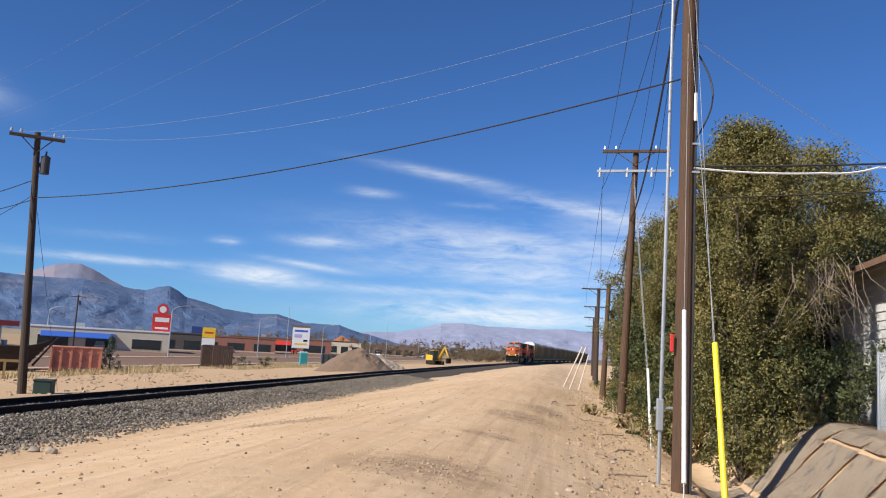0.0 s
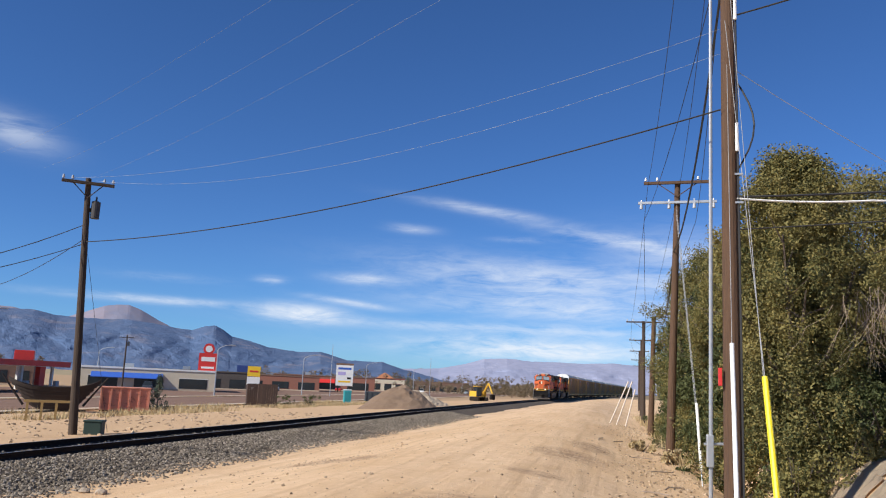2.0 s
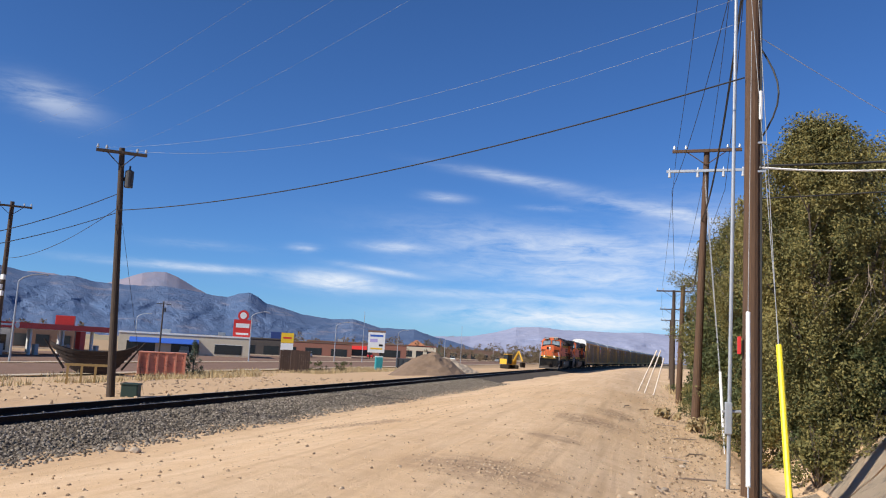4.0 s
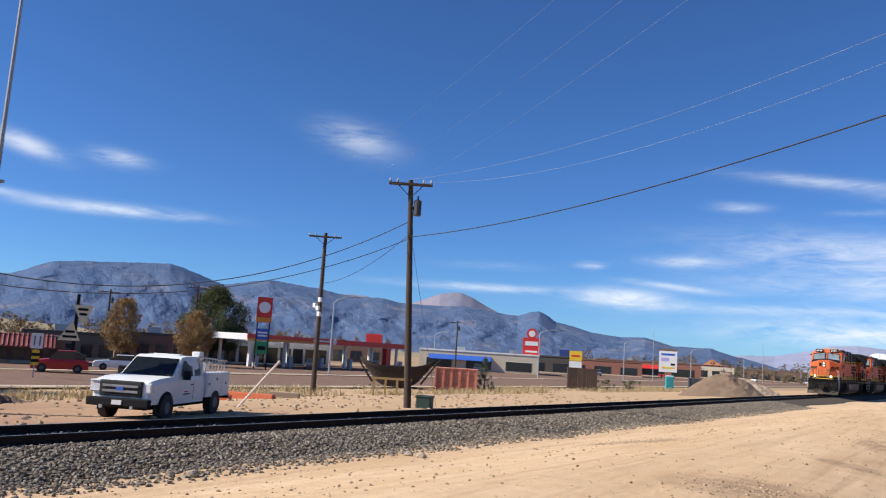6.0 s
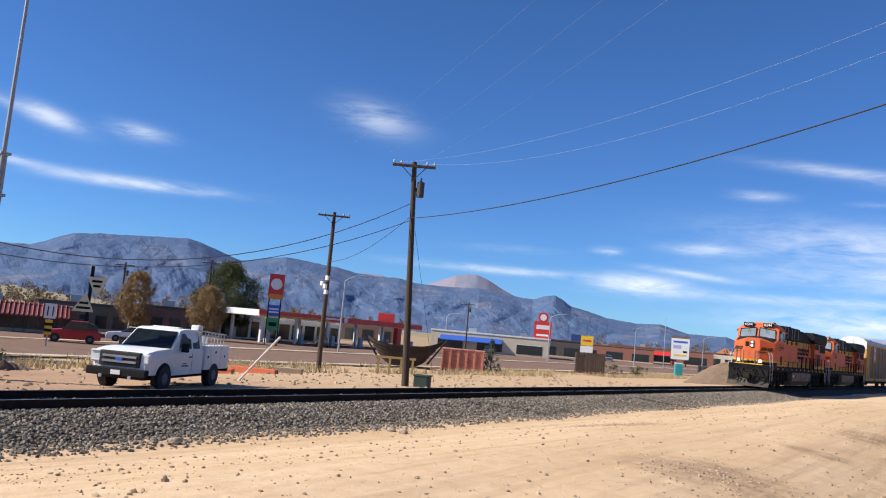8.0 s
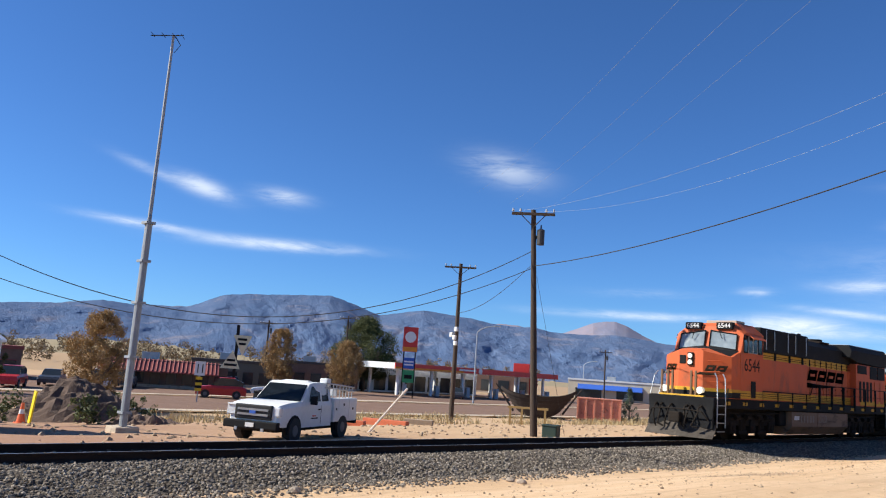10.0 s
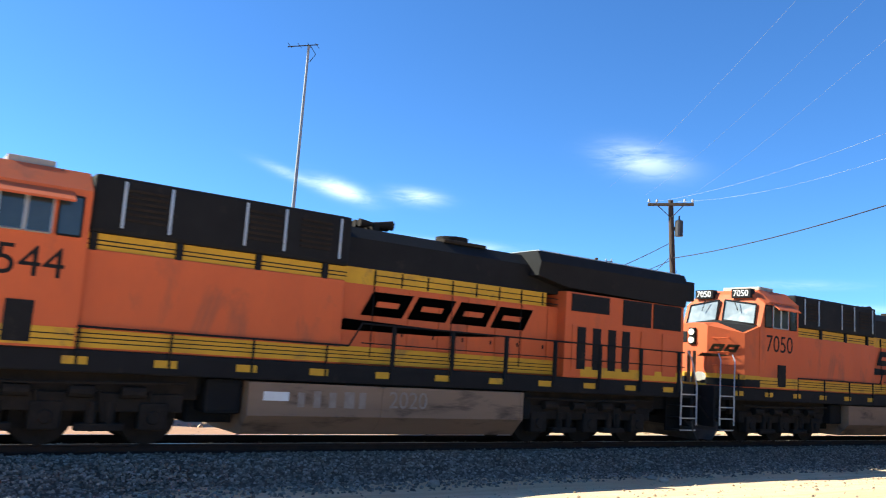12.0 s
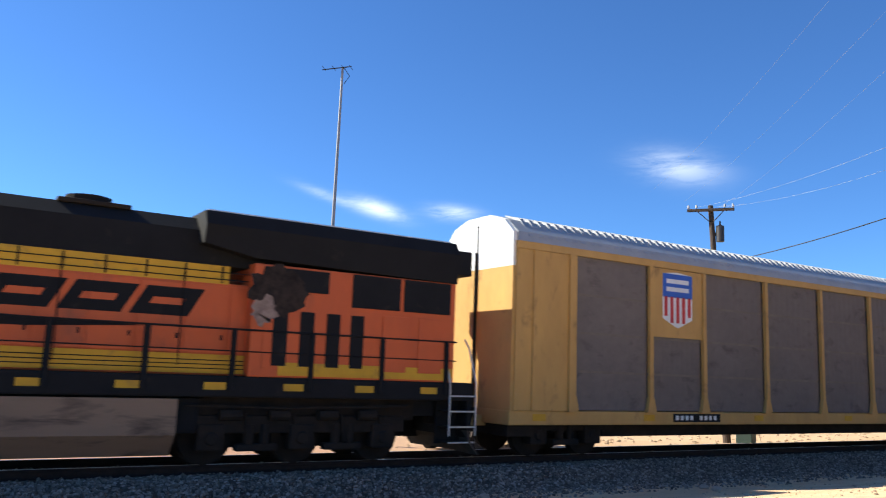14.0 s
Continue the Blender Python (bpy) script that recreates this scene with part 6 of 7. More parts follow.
def cone(x, y, label):
    C = thing("traffic_cone", Matrix.Translation((x, y, ground_z(x, y))), label, "traffic cone")
    OR = mat("cone_orange", (0.85, 0.16, 0.04), (0.75, 0.13, 0.04), 2, 0.6)
    bx("base", OR, C, -0.2, 0.2, -0.2, 0.2, 0, 0.04, 0.01)
    for z0, z1, m in ((0.04, 0.35, OR), (0.35, 0.52, WHITE), (0.52, 0.75, OR)):
        bm = bmesh.new()
        tube(bm, (0, 0, z0), (0, 0, z1), 0.16 - 0.15 * z0, 0.16 - 0.15 * z1, 14)
        part("sleeve", bm, m, C)


cone(-30.3, 10.4, "orange traffic cone with a white band")
bm = bmesh.new()
box(bm, -0.12, 0.12, -0.03, 0.03, 0.0, 1.25, 0.01)
bmesh.ops.transform(bm, matrix=pose(0, 0, 0, 0, 14, 0), verts=bm.verts)
solid("warning_panel", bm, YEL_G, Matrix.Translation((-30.6, 10.8, ground_z(-30.6, 10.8))), "leaning bright yellow warning panel", "warning panel")
bm = bmesh.new()
for i in range(12):
    a = i * 0.55
    tube(bm, (math.cos(a) * 0.7, math.sin(a) * 0.4, 0.12 + 0.1 * (i % 3)), (math.cos(a + 0.55) * 0.7, math.sin(a + 0.55) * 0.4, 0.12 + 0.1 * ((i + 1) % 3)), 0.11, None, 8)
solid("pipe_coil", bm, mat("pipe_orange", (0.8, 0.17, 0.06), (0.7, 0.14, 0.05), 2, 0.6), Matrix.Translation((-30.8, 9.2, ground_z(-30.8, 9.2))), "coil of bright orange plastic pipe", "pipe coil")
bm = bmesh.new()
box(bm, -0.33, 0.33, -0.3, 0.3, -0.1, 0.50, 0.05)
box(bm, -0.36, 0.36, -0.33, 0.33, 0.48, 0.55, 0.03)
solid("utility_box", bm, mat("box_green", (0.010, 0.03, 0.022), (0.016, 0.04, 0.03), 2, 0.6), pose(-19.6, 28.5, ground_z(-19.6, 28.5), 0, 0, 20), "dark green utility cabinet by the pole", "utility cabinet")

bm = bmesh.new()
tube(bm, (0, 0, -0.1), (0.9, 1.3, 1.9), 0.05, None, 8)
solid("pole_brace", bm, mat("pale_plastic", (0.7, 0.66, 0.6)), Matrix.Translation((-24.2, 22.0, ground_z(-24.2, 22.0))), "pale leaning guy wire guard by the dark pole", "guy guard", "leaning guards")


def boat():
    B = thing("wooden_boat", pose(-46.3, 61.3, ground_z(-46.3, 61.3), 0, 0, 37), "dark weathered wooden boat hull on the dirt", "boat")
    W = mat("hull_wood", (0.022, 0.014, 0.011), (0.04, 0.026, 0.02), 3, 0.85, bump=0.3, stretch=(0.4, 4, 4), piece=0.4)
    for s in (-1, 1):
        for j in range(6):
            bm = bmesh.new()
            z0, z1 = 0.1 + j * 0.33, 0.1 + (j + 1) * 0.33 - 0.02
            secs = []
            for i in range(13):
                u = -1 + i / 6
                lift = 0.75 * abs(u) ** 3
                def wdt(z):
                    return (0.55 + 0.42 * z) * (1 - abs(u) ** 3 * 0.92)
                x = u * (2.0 + 0.42 * (z0 + z1))
                secs.append([(x, s * wdt(z0), z0 + lift), (x, s * wdt(z1), z1 + lift), (x, s * (wdt(z1) - 0.06), z1 + lift), (x, s * (wdt(z0) - 0.06), z0 + lift)])
            loft(bm, secs)
            part("plank", bm, W, B)
    bm = bmesh.new()
    for u in (-1, 1):
        tube(bm, (u * 2.3, 0, 0.5), (u * 4.1, 0, 3.0), 0.10, 0.06, 6)
    box(bm, -2.6, 2.6, -0.12, 0.12, 0.0, 0.2)
    part("keel", bm, W, B)


boat()


def dumpster():
    D = thing("dumpster", pose(-43.4, 67.2, ground_z(-43.4, 67.2), 0, 0, 33), "rusty salmon-red steel skip with ribs", "dumpster")
    R = mat("skip_red", (0.55, 0.20, 0.13), (0.62, 0.27, 0.18), 1.5, 0.75, wear=(0.22, 0.09, 0.06), wear_at=0.6)
    bx("body", R, D, -2.1, 2.1, -1.1, 1.1, 0.12, 2.1, 0.03)
    for i in range(6):
        x = -2.0 + i * 0.8
        bx("rib", R, D, x - 0.07, x + 0.07, -1.22, -1.1, 0.12, 2.05)
    bx("top_rim", R, D, -2.15, 2.15, -1.18, 1.18, 2.08, 2.2, 0.02)
    bx("skid", GRIME, D, -2.1, 2.1, -0.9, 0.9, -0.05, 0.12)


dumpster()
for x, y, t in ((-44.6, 98.0, 30), (-42.3, 96.2, 26)):
    P = thing("dark_enclosure", pose(x, y, ground_z(x, y), 0, 0, t), "dark brown boarded enclosure panel on the dirt", "enclosure", "enclosures")
    DB = mat("enclosure_brown", (0.05, 0.03, 0.022), (0.075, 0.045, 0.033), 3, 0.85, piece=0.4)
    for i in range(9):
        bx("board", DB, P, -1.2 + i * 0.27, -0.945 + i * 0.27, -0.06, 0.06, -0.1, 2.75 + 0.02 * (i % 2))
    for z in (0.4, 2.3):
        bx("batten", DB, P, -1.2, 1.2, 0.06, 0.14, z, z + 0.12)
    for sx in (-1.15, 1.15):
        bx("side_board", DB, P, sx - 0.06, sx + 0.06, 0.14, 1.6, -0.1, 2.7)
P = thing("portable_toilet", pose(-41.0, 124.0, ground_z(-41, 124), 0, 0, 25), "turquoise portable toilet cabin with pale roof", "portable toilet")
TQ = mat("turquoise", (0.03, 0.36, 0.40), (0.03, 0.30, 0.34), 2, 0.5)
bx("cabin", TQ, P, -0.58, 0.58, -0.58, 0.58, 0, 2.1, 0.04)
bx("roof", mat("roof_pale", (0.6, 0.7, 0.7)), P, -0.6, 0.6, -0.6, 0.6, 2.1, 2.28, 0.08, "pale domed roof")
bx("door", mat("turquoise_dark", (0.02, 0.25, 0.28)), P, -0.42, 0.42, -0.6, -0.58, 0.1, 1.95)
bm = bmesh.new()
box(bm, -2.2, 2.2, -1.0, 1.0, -0.1, 1.9, 0.04)
for i in range(6):
    box(bm, -2.1 + i * 0.8, -2.0 + i * 0.8, -1.1, -1.0, 0.0, 1.85)
solid("skip", bm, mat("skip_dark", (0.035, 0.045, 0.055), (0.05, 0.06, 0.07), 2, 0.7), pose(-37.0, 128.0, ground_z(-37, 128), 0, 0, 20), "dark steel skip with ribs", "dumpster")


def digger(x, y, t):
    D = thing("excavator", pose(x, y, ground_z(x, y), 0, 0, t), "yellow digger parked on the dirt", "excavator")
    YM = mat("machine_yellow", (0.72, 0.42, 0.03), (0.6, 0.34, 0.03), 2, 0.6)
    for sx in (-1, 1):
        bx("track_unit", GRIME, D, sx * 0.9 - 0.25, sx * 0.9 + 0.25, -1.6, 1.6, 0, 0.75, 0.2)
    bx("house", YM, D, -1.1, 1.1, -0.8, 1.7, 0.8, 1.8, 0.08)
    c = bx("cab", GLASS, D, -1.05, -0.1, -1.1, 0.3, 0.9, 2.6, 0.06, "glazed cab")
    bx("cab_roof", YM, c, -1.1, -0.05, -1.15, 0.35, 2.6, 2.7, 0.02)
    bm = bmesh.new()
    tube(bm, (0.3, -0.8, 1.2), (0.3, -2.8, 3.3), 0.2, 0.16, 6)
    tube(bm, (0.3, -2.8, 3.3), (0.3, -4.2, 1.5), 0.15, 0.12, 6)
    part("arm", bm, YM, D)
    bx("bucket", GRIME, D, -0.15, 0.75, -4.5, -3.9, 0.4, 1.3, 0.1)


digger(-24.0, 150, 40)
# low barrier, timber and stones by the road
for x, y, t, ln, m, lb in ((-30.5, 28.5, 20, 2.6, mat("barrier_orange", (0.62, 0.15, 0.06)), "orange plank barrier lying by the verge"), (-33.0, 33.0, 60, 0.9, CONCRETE, "pale concrete block by the verge"), (-30.6, 31.0, 35, 1.6, mat("old_timber", (0.4, 0.3, 0.2)), "weathered timber beam on the dirt"), (-29.0, 24.5, 30, 2.2, mat("barrier_orange", (0.62, 0.15, 0.06)), "orange plank barrier lying by the verge")):
    bm = bmesh.new()
    box(bm, -ln / 2, ln / 2, -0.2, 0.2, -0.05, 0.3, 0.03)
    solid("barrier", bm, m, pose(x, y, ground_z(x, y), 0, 0, t), lb, "barrier")
F = thing("wooden_trestle", pose(-33.5, 44.0, ground_z(-33.5, 44), 0, 0, 35), "yellowish timber trestle frame on the dirt", "trestle")
for q in (-1.2, -0.4, 0.4, 1.2):
    bx("leg", mat("trestle_wood", (0.4, 0.27, 0.1)), F, q - 0.07, q + 0.07, -0.07, 0.07, -0.1, 1.05)
bx("beam", mat("trestle_wood", (0.4, 0.27, 0.1)), F, -1.4, 1.4, -0.08, 0.08, 1.05, 1.2)


# ---------------------------------------------------------------- signs
def post_sign(name, x, y, turn, posts, panels, label, top):
    z = ground_z(x, y)
    S = thing(name, pose(x, y, z, 0, 0, turn), label, "sign", "roadside signs")
    for px, w in posts:
        bx("post", GRIME, S, px - w, px + w, -w, w, -0.2, top)
    for x0, x1, z0, z1, m, nm in panels:
        bx(nm, m, S, x0, x1, -0.25 if nm == "panel" else -0.28, 0.25 if nm == "panel" else -0.252, z0, z1, 0.0)
    return S


CREAM = mat("cream_render", (0.62, 0.55, 0.42), (0.55, 0.48, 0.36), 1, 0.9)
BRICK = mat("brick_wall", (0.30, 0.13, 0.09), (0.25, 0.11, 0.08), 2, 0.9)
DKWALL = mat("dark_wall", (0.07, 0.06, 0.055), (0.10, 0.085, 0.075), 1.5, 0.85)
GREEN = mat("sign_green", (0.03, 0.32, 0.12), (0.03, 0.28, 0.10), 2, 0.5)
BROWNW = mat("brown_wall", (0.15, 0.09, 0.065), (0.2, 0.125, 0.09), 1.5, 0.9)
k = post_sign("price_sign", -76.0, 71.5, 47, ((-0.75, 0.08), (0.75, 0.08)), ((-0.95, 0.95, 6.0, 9.2, RED, "panel"), (-0.7, 0.7, 3.8, 5.2, BLUE, "panel"), (-0.72, 0.72, 2.0, 3.6, GREEN, "panel"), (-0.9, 0.9, 6.05, 6.6, mat("sign_orange", (0.8, 0.3, 0.03)), "band"), (-0.6, 0.6, 4.2, 4.4, WHITE, "bar"), (-0.6, 0.6, 4.6, 4.8, WHITE, "bar"), (-0.5, 0.5, 2.5, 3.0, BLACK, "bar")), "tall filling station sign with red, blue and green panels", 9.0)
bm = bmesh.new()
tube(bm, (0, -0.27, 7.9), (0, -0.25, 7.9), 0.72, None, 24)
part("disc", bm, WHITE, k, "white round emblem")
k = post_sign("restaurant_sign", -83.0, 157.0, 28, ((-0.4, 0.15), (0.4, 0.15)), ((-1.9, 1.9, 4.3, 8.0, RED, "panel"), (-1.9, 1.9, 2.7, 4.2, WHITE, "panel"), (-1.4, 1.4, 6.3, 7.2, WHITE, "bar"), (-1.3, 1.3, 4.8, 5.2, WHITE, "bar"), (-1.3, 1.3, 3.3, 3.6, BLACK, "bar")), "red and white restaurant sign on tall posts", 4)
bm = bmesh.new()
tube(bm, (0, -0.2, 8.9), (0, 0.2, 8.9), 1.15, None, 24)
part("disc", bm, RED, k, "round red emblem")
bm = bmesh.new()
tube(bm, (0, -0.23, 8.9), (0, -0.205, 8.9), 0.7, None, 20)
part("disc", bm, WHITE, k)
post_sign("shop_sign", -84.0, 182.0, 25, ((-0.9, 0.12), (0.9, 0.12)), ((-1.5, 1.5, 3.6, 6.0, mat("sign_yellow", (0.85, 0.55, 0.03)), "panel"), (-1.5, 1.5, 1.5, 3.5, WHITE, "panel"), (-1.0, 1.0, 4.6, 5.0, RED, "bar")), "yellow and white shop sign by the road", 6.0)
post_sign("plaza_sign", -80.0, 238.0, 20, ((-1.8, 0.2), (1.8, 0.2)), ((-2.6, 2.6, 2.0, 8.2, WHITE, "panel"), (-2.7, 2.7, 8.2, 8.8, BROWNW, "panel"), (-2.0, 2.0, 6.9, 7.5, BLUE, "bar"), (-2.0, 0.3, 5.2, 6.2, mat("sign_lilac", (0.45, 0.4, 0.7)), "bar"), (-1.8, 1.9, 3.0, 3.5, mat("sign_yellow", (0.85, 0.55, 0.03)), "bar"), (0.8, 2.0, 4.0, 4.6, BLACK, "bar")), "tall white plaza sign with coloured name strips", 8)
V = thing("triangle_sign", pose(-69.0, 42.0, ground_z(-69, 42), 0, 0, 58), "black and cream arrow-shaped restaurant sign", "sign", "roadside signs")
bx("post", BLACK, V, -0.25, 0.05, -0.15, 0.15, -0.2, 6.9)
for pts, m, nm in ((((-0.5, 5.9), (1.3, 5.9), (0.5, 3.9)), mat("sign_cream", (0.75, 0.68, 0.45)), "upper_triangle"), (((-1.5, 2.6), (0.4, 2.6), (-0.4, 4.4)), mat("sign_cream", (0.75, 0.68, 0.45)), "lower_triangle")):
    bm = bmesh.new()
    loft(bm, [[(x, y, z) for x, z in pts] for y in (-0.3, 0.3)])
    part(nm, bm, m, V)
for x0, x1, z in ((-0.05, 0.85, 5.4), (0.1, 0.75, 4.95), (-0.9, -0.1, 3.3), (-1.1, 0.1, 2.85)):
    bx("name_bar", BLACK, V, x0, x1, -0.325, -0.302, z, z + 0.22)
W = thing("road_sign", pose(-56.5, 31.5, ground_z(-56.5, 31.5), 0, 0, 60), "white road sign over a striped marker board", "sign", "roadside signs")
bx("post", GALV, W, -0.05, 0.05, -0.05, 0.05, -0.2, 3.0)
bx("panel", WHITE, W, -0.4, 0.4, -0.08, -0.05, 2.1, 3.2)
for q in (-0.2, 0.15):
    bx("arrow_bar", BLACK, W, q, q + 0.08, -0.085, -0.08, 2.3, 3.0)
for i in range(5):
    bx("marker_stripe", BLACK if i % 2 else mat("sign_yellow", (0.85, 0.55, 0.03)), W, -0.25, 0.25, -0.08, -0.05, 0.9 + i * 0.22, 1.12 + i * 0.22)


def street_lamp(x, y, h, turn):
    z = ground_z(x, y)
    S = thing("street_lamp", pose(x, y, z, 0, 0, turn), "slim grey street lamp with a curved arm", "street lamp", "street lamps")
    bm = bmesh.new()
    tube(bm, (0, 0, -0.2), (0, 0, h - 0.6), 0.13, 0.08, 10)
    pipe(bm, [(0, 0, h - 0.6), (0.4, 0, h - 0.2), (1.2, 0, h + 0.15), (2.2, 0, h + 0.3)], 0.06, 8)
    part("pole", bm, GALV, S)
    bx("lamp_head", GALV, S, 2.1, 2.9, -0.16, 0.16, h + 0.22, h + 0.38, 0.04)


for x, y, h, t in ((-66.5, 74.0, 9.5, 40), (-66.0, 128.0, 8.5, 30), (-66.0, 168.0, 8.5, 25), (-66.0, 215, 8.5, 20), (-66, 270, 8.5, 20), (-104.0, 150.0, 8, 30)):
    street_lamp(x, y, h, t)
for x, y, h in ((-62, 175, 11.5), (-58, 260, 12), (-60, 330, 10)):
    bm = bmesh.new()
    tube(bm, (0, 0, -0.2), (0, 0, h), 0.1, 0.05, 8)
    tube(bm, (0, 0, h), (0, 0, h + 0.12), 0.12, 0.03, 8)
    solid("flagpole", bm, GALV, Matrix.Translation((x, y, ground_z(x, y))), "slim bare metal flagpole in the distance", "flagpole")


# ---------------------------------------------------------------- buildings along the road
def building(x, y, turn, w, d, h, wall, label, trim=None, awning=None, windows=6, category="shop building"):
    z = ground_z(x, y)
    B = thing("shop_building", pose(x, y, z, 0, 0, turn), label, category, "roadside buildings")
    bx("wall", wall, B, -w / 2, w / 2, 0, d, -0.3, h)
    bx("parapet", trim or wall, B, -w / 2 - 0.12, w / 2 + 0.12, -0.12, d + 0.12, h, h + 0.35, 0.02)
    bx("roof_unit", GALV, B, -w * 0.2, -w * 0.2 + 1.8, d * 0.4, d * 0.4 + 1.6, h + 0.35, h + 1.2, 0.03)
    bx("plinth", CONCRETE, B, -w / 2 - 0.05, w / 2 + 0.05, -0.08, 0.0, -0.3, 0.35)
    for i in range(windows):
        x0 = -w / 2 + w * (i + 0.18) / windows
        x1 = -w / 2 + w * (i + 0.82) / windows
        wd = bx("window", GLASS, B, x0, x1, -0.05, 0.0, 0.5 if i % 3 else 0.05, h * 0.62)
        bx("window_frame", trim or GALV, wd, x0 - 0.06, x1 + 0.06, -0.09, -0.052, h * 0.62, h * 0.62 + 0.1)
    if awning:
        bm = bmesh.new()
        loft(bm, [[(xx, 0, h * 0.82), (xx, -1.3, h * 0.58), (xx, -1.3, h * 0.55), (xx, 0, h * 0.76)] for xx in (-w * 0.42, w * 0.1)])
        part("awning", bm, awning, B, "sloped awning")
    return B


TILE = mat("tile_red", (0.22, 0.05, 0.045), (0.28, 0.07, 0.06), 2, 0.75)
building(-92, 150, 30, 26, 16, 4.0, CREAM, "cream rendered shop with a blue awning", WHITE, BLUE, 3)
building(-100, 186, 26, 24, 16, 4.2, DKWALL, "dark walled shop with blue sign tower", DKWALL, None, 4)
bm = bmesh.new()
box(bm, -2, 2, -1.5, 1.5, -0.3, 6.3, 0.05)
solid("sign_tower", bm, mat("tower_navy", (0.02, 0.05, 0.2)), pose(-93, 196, ground_z(-93, 196), 0, 0, 24), "navy blue sign tower beside the dark shop", "tower")
building(-98, 222, 22, 30, 18, 4.0, BRICK, "low red brick shop row", BROWNW, None, 4)
building(-95, 262, 20, 34, 18, 4.6, BRICK, "red brick shop with dark side", BROWNW, RED, 3)
building(-92, 315, 17, 22, 16, 4.8, CREAM, "pale yellow building with a tiled tower roof", TILE, None, 5)
bm = bmesh.new()
loft(bm, [[(-3.6 * q, -3.6 * q, z), (3.6 * q, -3.6 * q, z), (3.6 * q, 3.6 * q, z), (-3.6 * q, 3.6 * q, z)] for q, z in ((1.0, 0), (0.1, 2.2))])
solid("tower_roof", bm, mat("terracotta", (0.42, 0.17, 0.08)), pose(-90, 319, 3.15, 0, 0, 17), "terracotta hipped roof over the entrance", "roof")
building(-86, 380, 12, 40, 16, 4.5, BROWNW, "distant brown commercial building", None, None, 8)
building(-118, 128, 34, 26, 14, 4.4, BROWNW, "dark brown building with a red roof box", DKWALL, None, 7)
bm = bmesh.new()
box(bm, -1.7, 1.7, -1.2, 1.2, 0, 1.9, 0.05)
solid("roof_sign_box", bm, RED, pose(-109.8, 135.5, 2.72, 0, 0, 34), "red sign box on the roof", "sign")
building(-79, 39.5, 62, 13, 10, 2.5, BROWNW, "low brown shop row with a red tiled awning", DKWALL, None, 8)
bm = bmesh.new()
loft(bm, [[(xx, 0.3, 3.3), (xx, -1.6, 2.1), (xx, -1.6, 2.0), (xx, 0.3, 3.0)] for xx in (-6.2, 5.6)])
awn = solid("tiled_awning", bm, TILE, pose(-78.9, 39.4, ground_z(-79, 39) - 0.35, 0, 0, 62), "long ribbed dark red awning over the shops", "awning")
for i in range(28):
    xx = -6.1 + i * 0.42
    bm = bmesh.new()
    tube(bm, (xx, 0.28, 3.34), (xx, -1.6, 2.14), 0.06, None, 5)
    part("rib", bm, TILE, awn)
building(-90, 54, 56, 10, 10, 3.0, mat("olive_wall", (0.13, 0.135, 0.11)), "low olive-green shop with brown lettering board", DKWALL, None, 5)
building(-94, 70, 50, 12, 10, 3.5, BROWNW, "dark brown diner behind the autumn trees", DKWALL, None, 5)
building(-88, 22, 78, 12, 10, 3.0, BROWNW, "low dark brown building behind the heap", TILE, None, 5)


def fuel_station():
    x, y = -87.5, 94.0
    z = ground_z(x, y)
    G = thing("fuel_station", pose(x, y, z, 0, 0, 66 + 25), "filling station canopy with red and white fascia", "fuel station")
    RW = mat("fascia_red", (0.7, 0.05, 0.035), (0.6, 0.045, 0.03), 1.5, 0.5)
    bx("canopy", WHITE, G, -19, 19, -4.5, 4.5, 3.7, 4.55)
    bx("fascia", RW, G, -19.1, 19.1, -4.62, -4.5, 3.75, 4.55)
    bx("fascia_band", mat("sign_orange", (0.8, 0.3, 0.03)), G, -19.1, -5, -4.66, -4.625, 3.75, 4.0)
    bx("fascia_sign", WHITE, G, -6.0, -2.2, -4.67, -4.625, 4.05, 4.3)
    bm = bmesh.new()
    tube(bm, (-1.2, -4.7, 4.15), (-1.2, -4.62, 4.15), 0.42, None, 18)
    part("disc", bm, WHITE, G)
    for i in range(6):
        for yy in (-3.0, 3.0):
            px = -17 + i * 6.8
            bx("column", WHITE, G, px - 0.18, px + 0.18, yy - 0.18, yy + 0.18, -0.1, 3.7)
        bx("pump", mat("pump_grey", (0.5, 0.5, 0.5)), G, px + 0.9, px + 1.6, -3.3, -2.7, 0, 1.6, 0.04)
    bx("red_column", RW, G, 12.4, 13.6, -4.4, -3.6, -0.1, 3.7)
    bx("kiosk", WHITE, G, -17, 10, 6.0, 14.0, -0.2, 3.6)
    for i in range(9):
        bx("window", GLASS, G, -16.4 + i * 2.9, -14.1 + i * 2.9, 5.95, 6.0, 0.3, 2.7)


fuel_station()


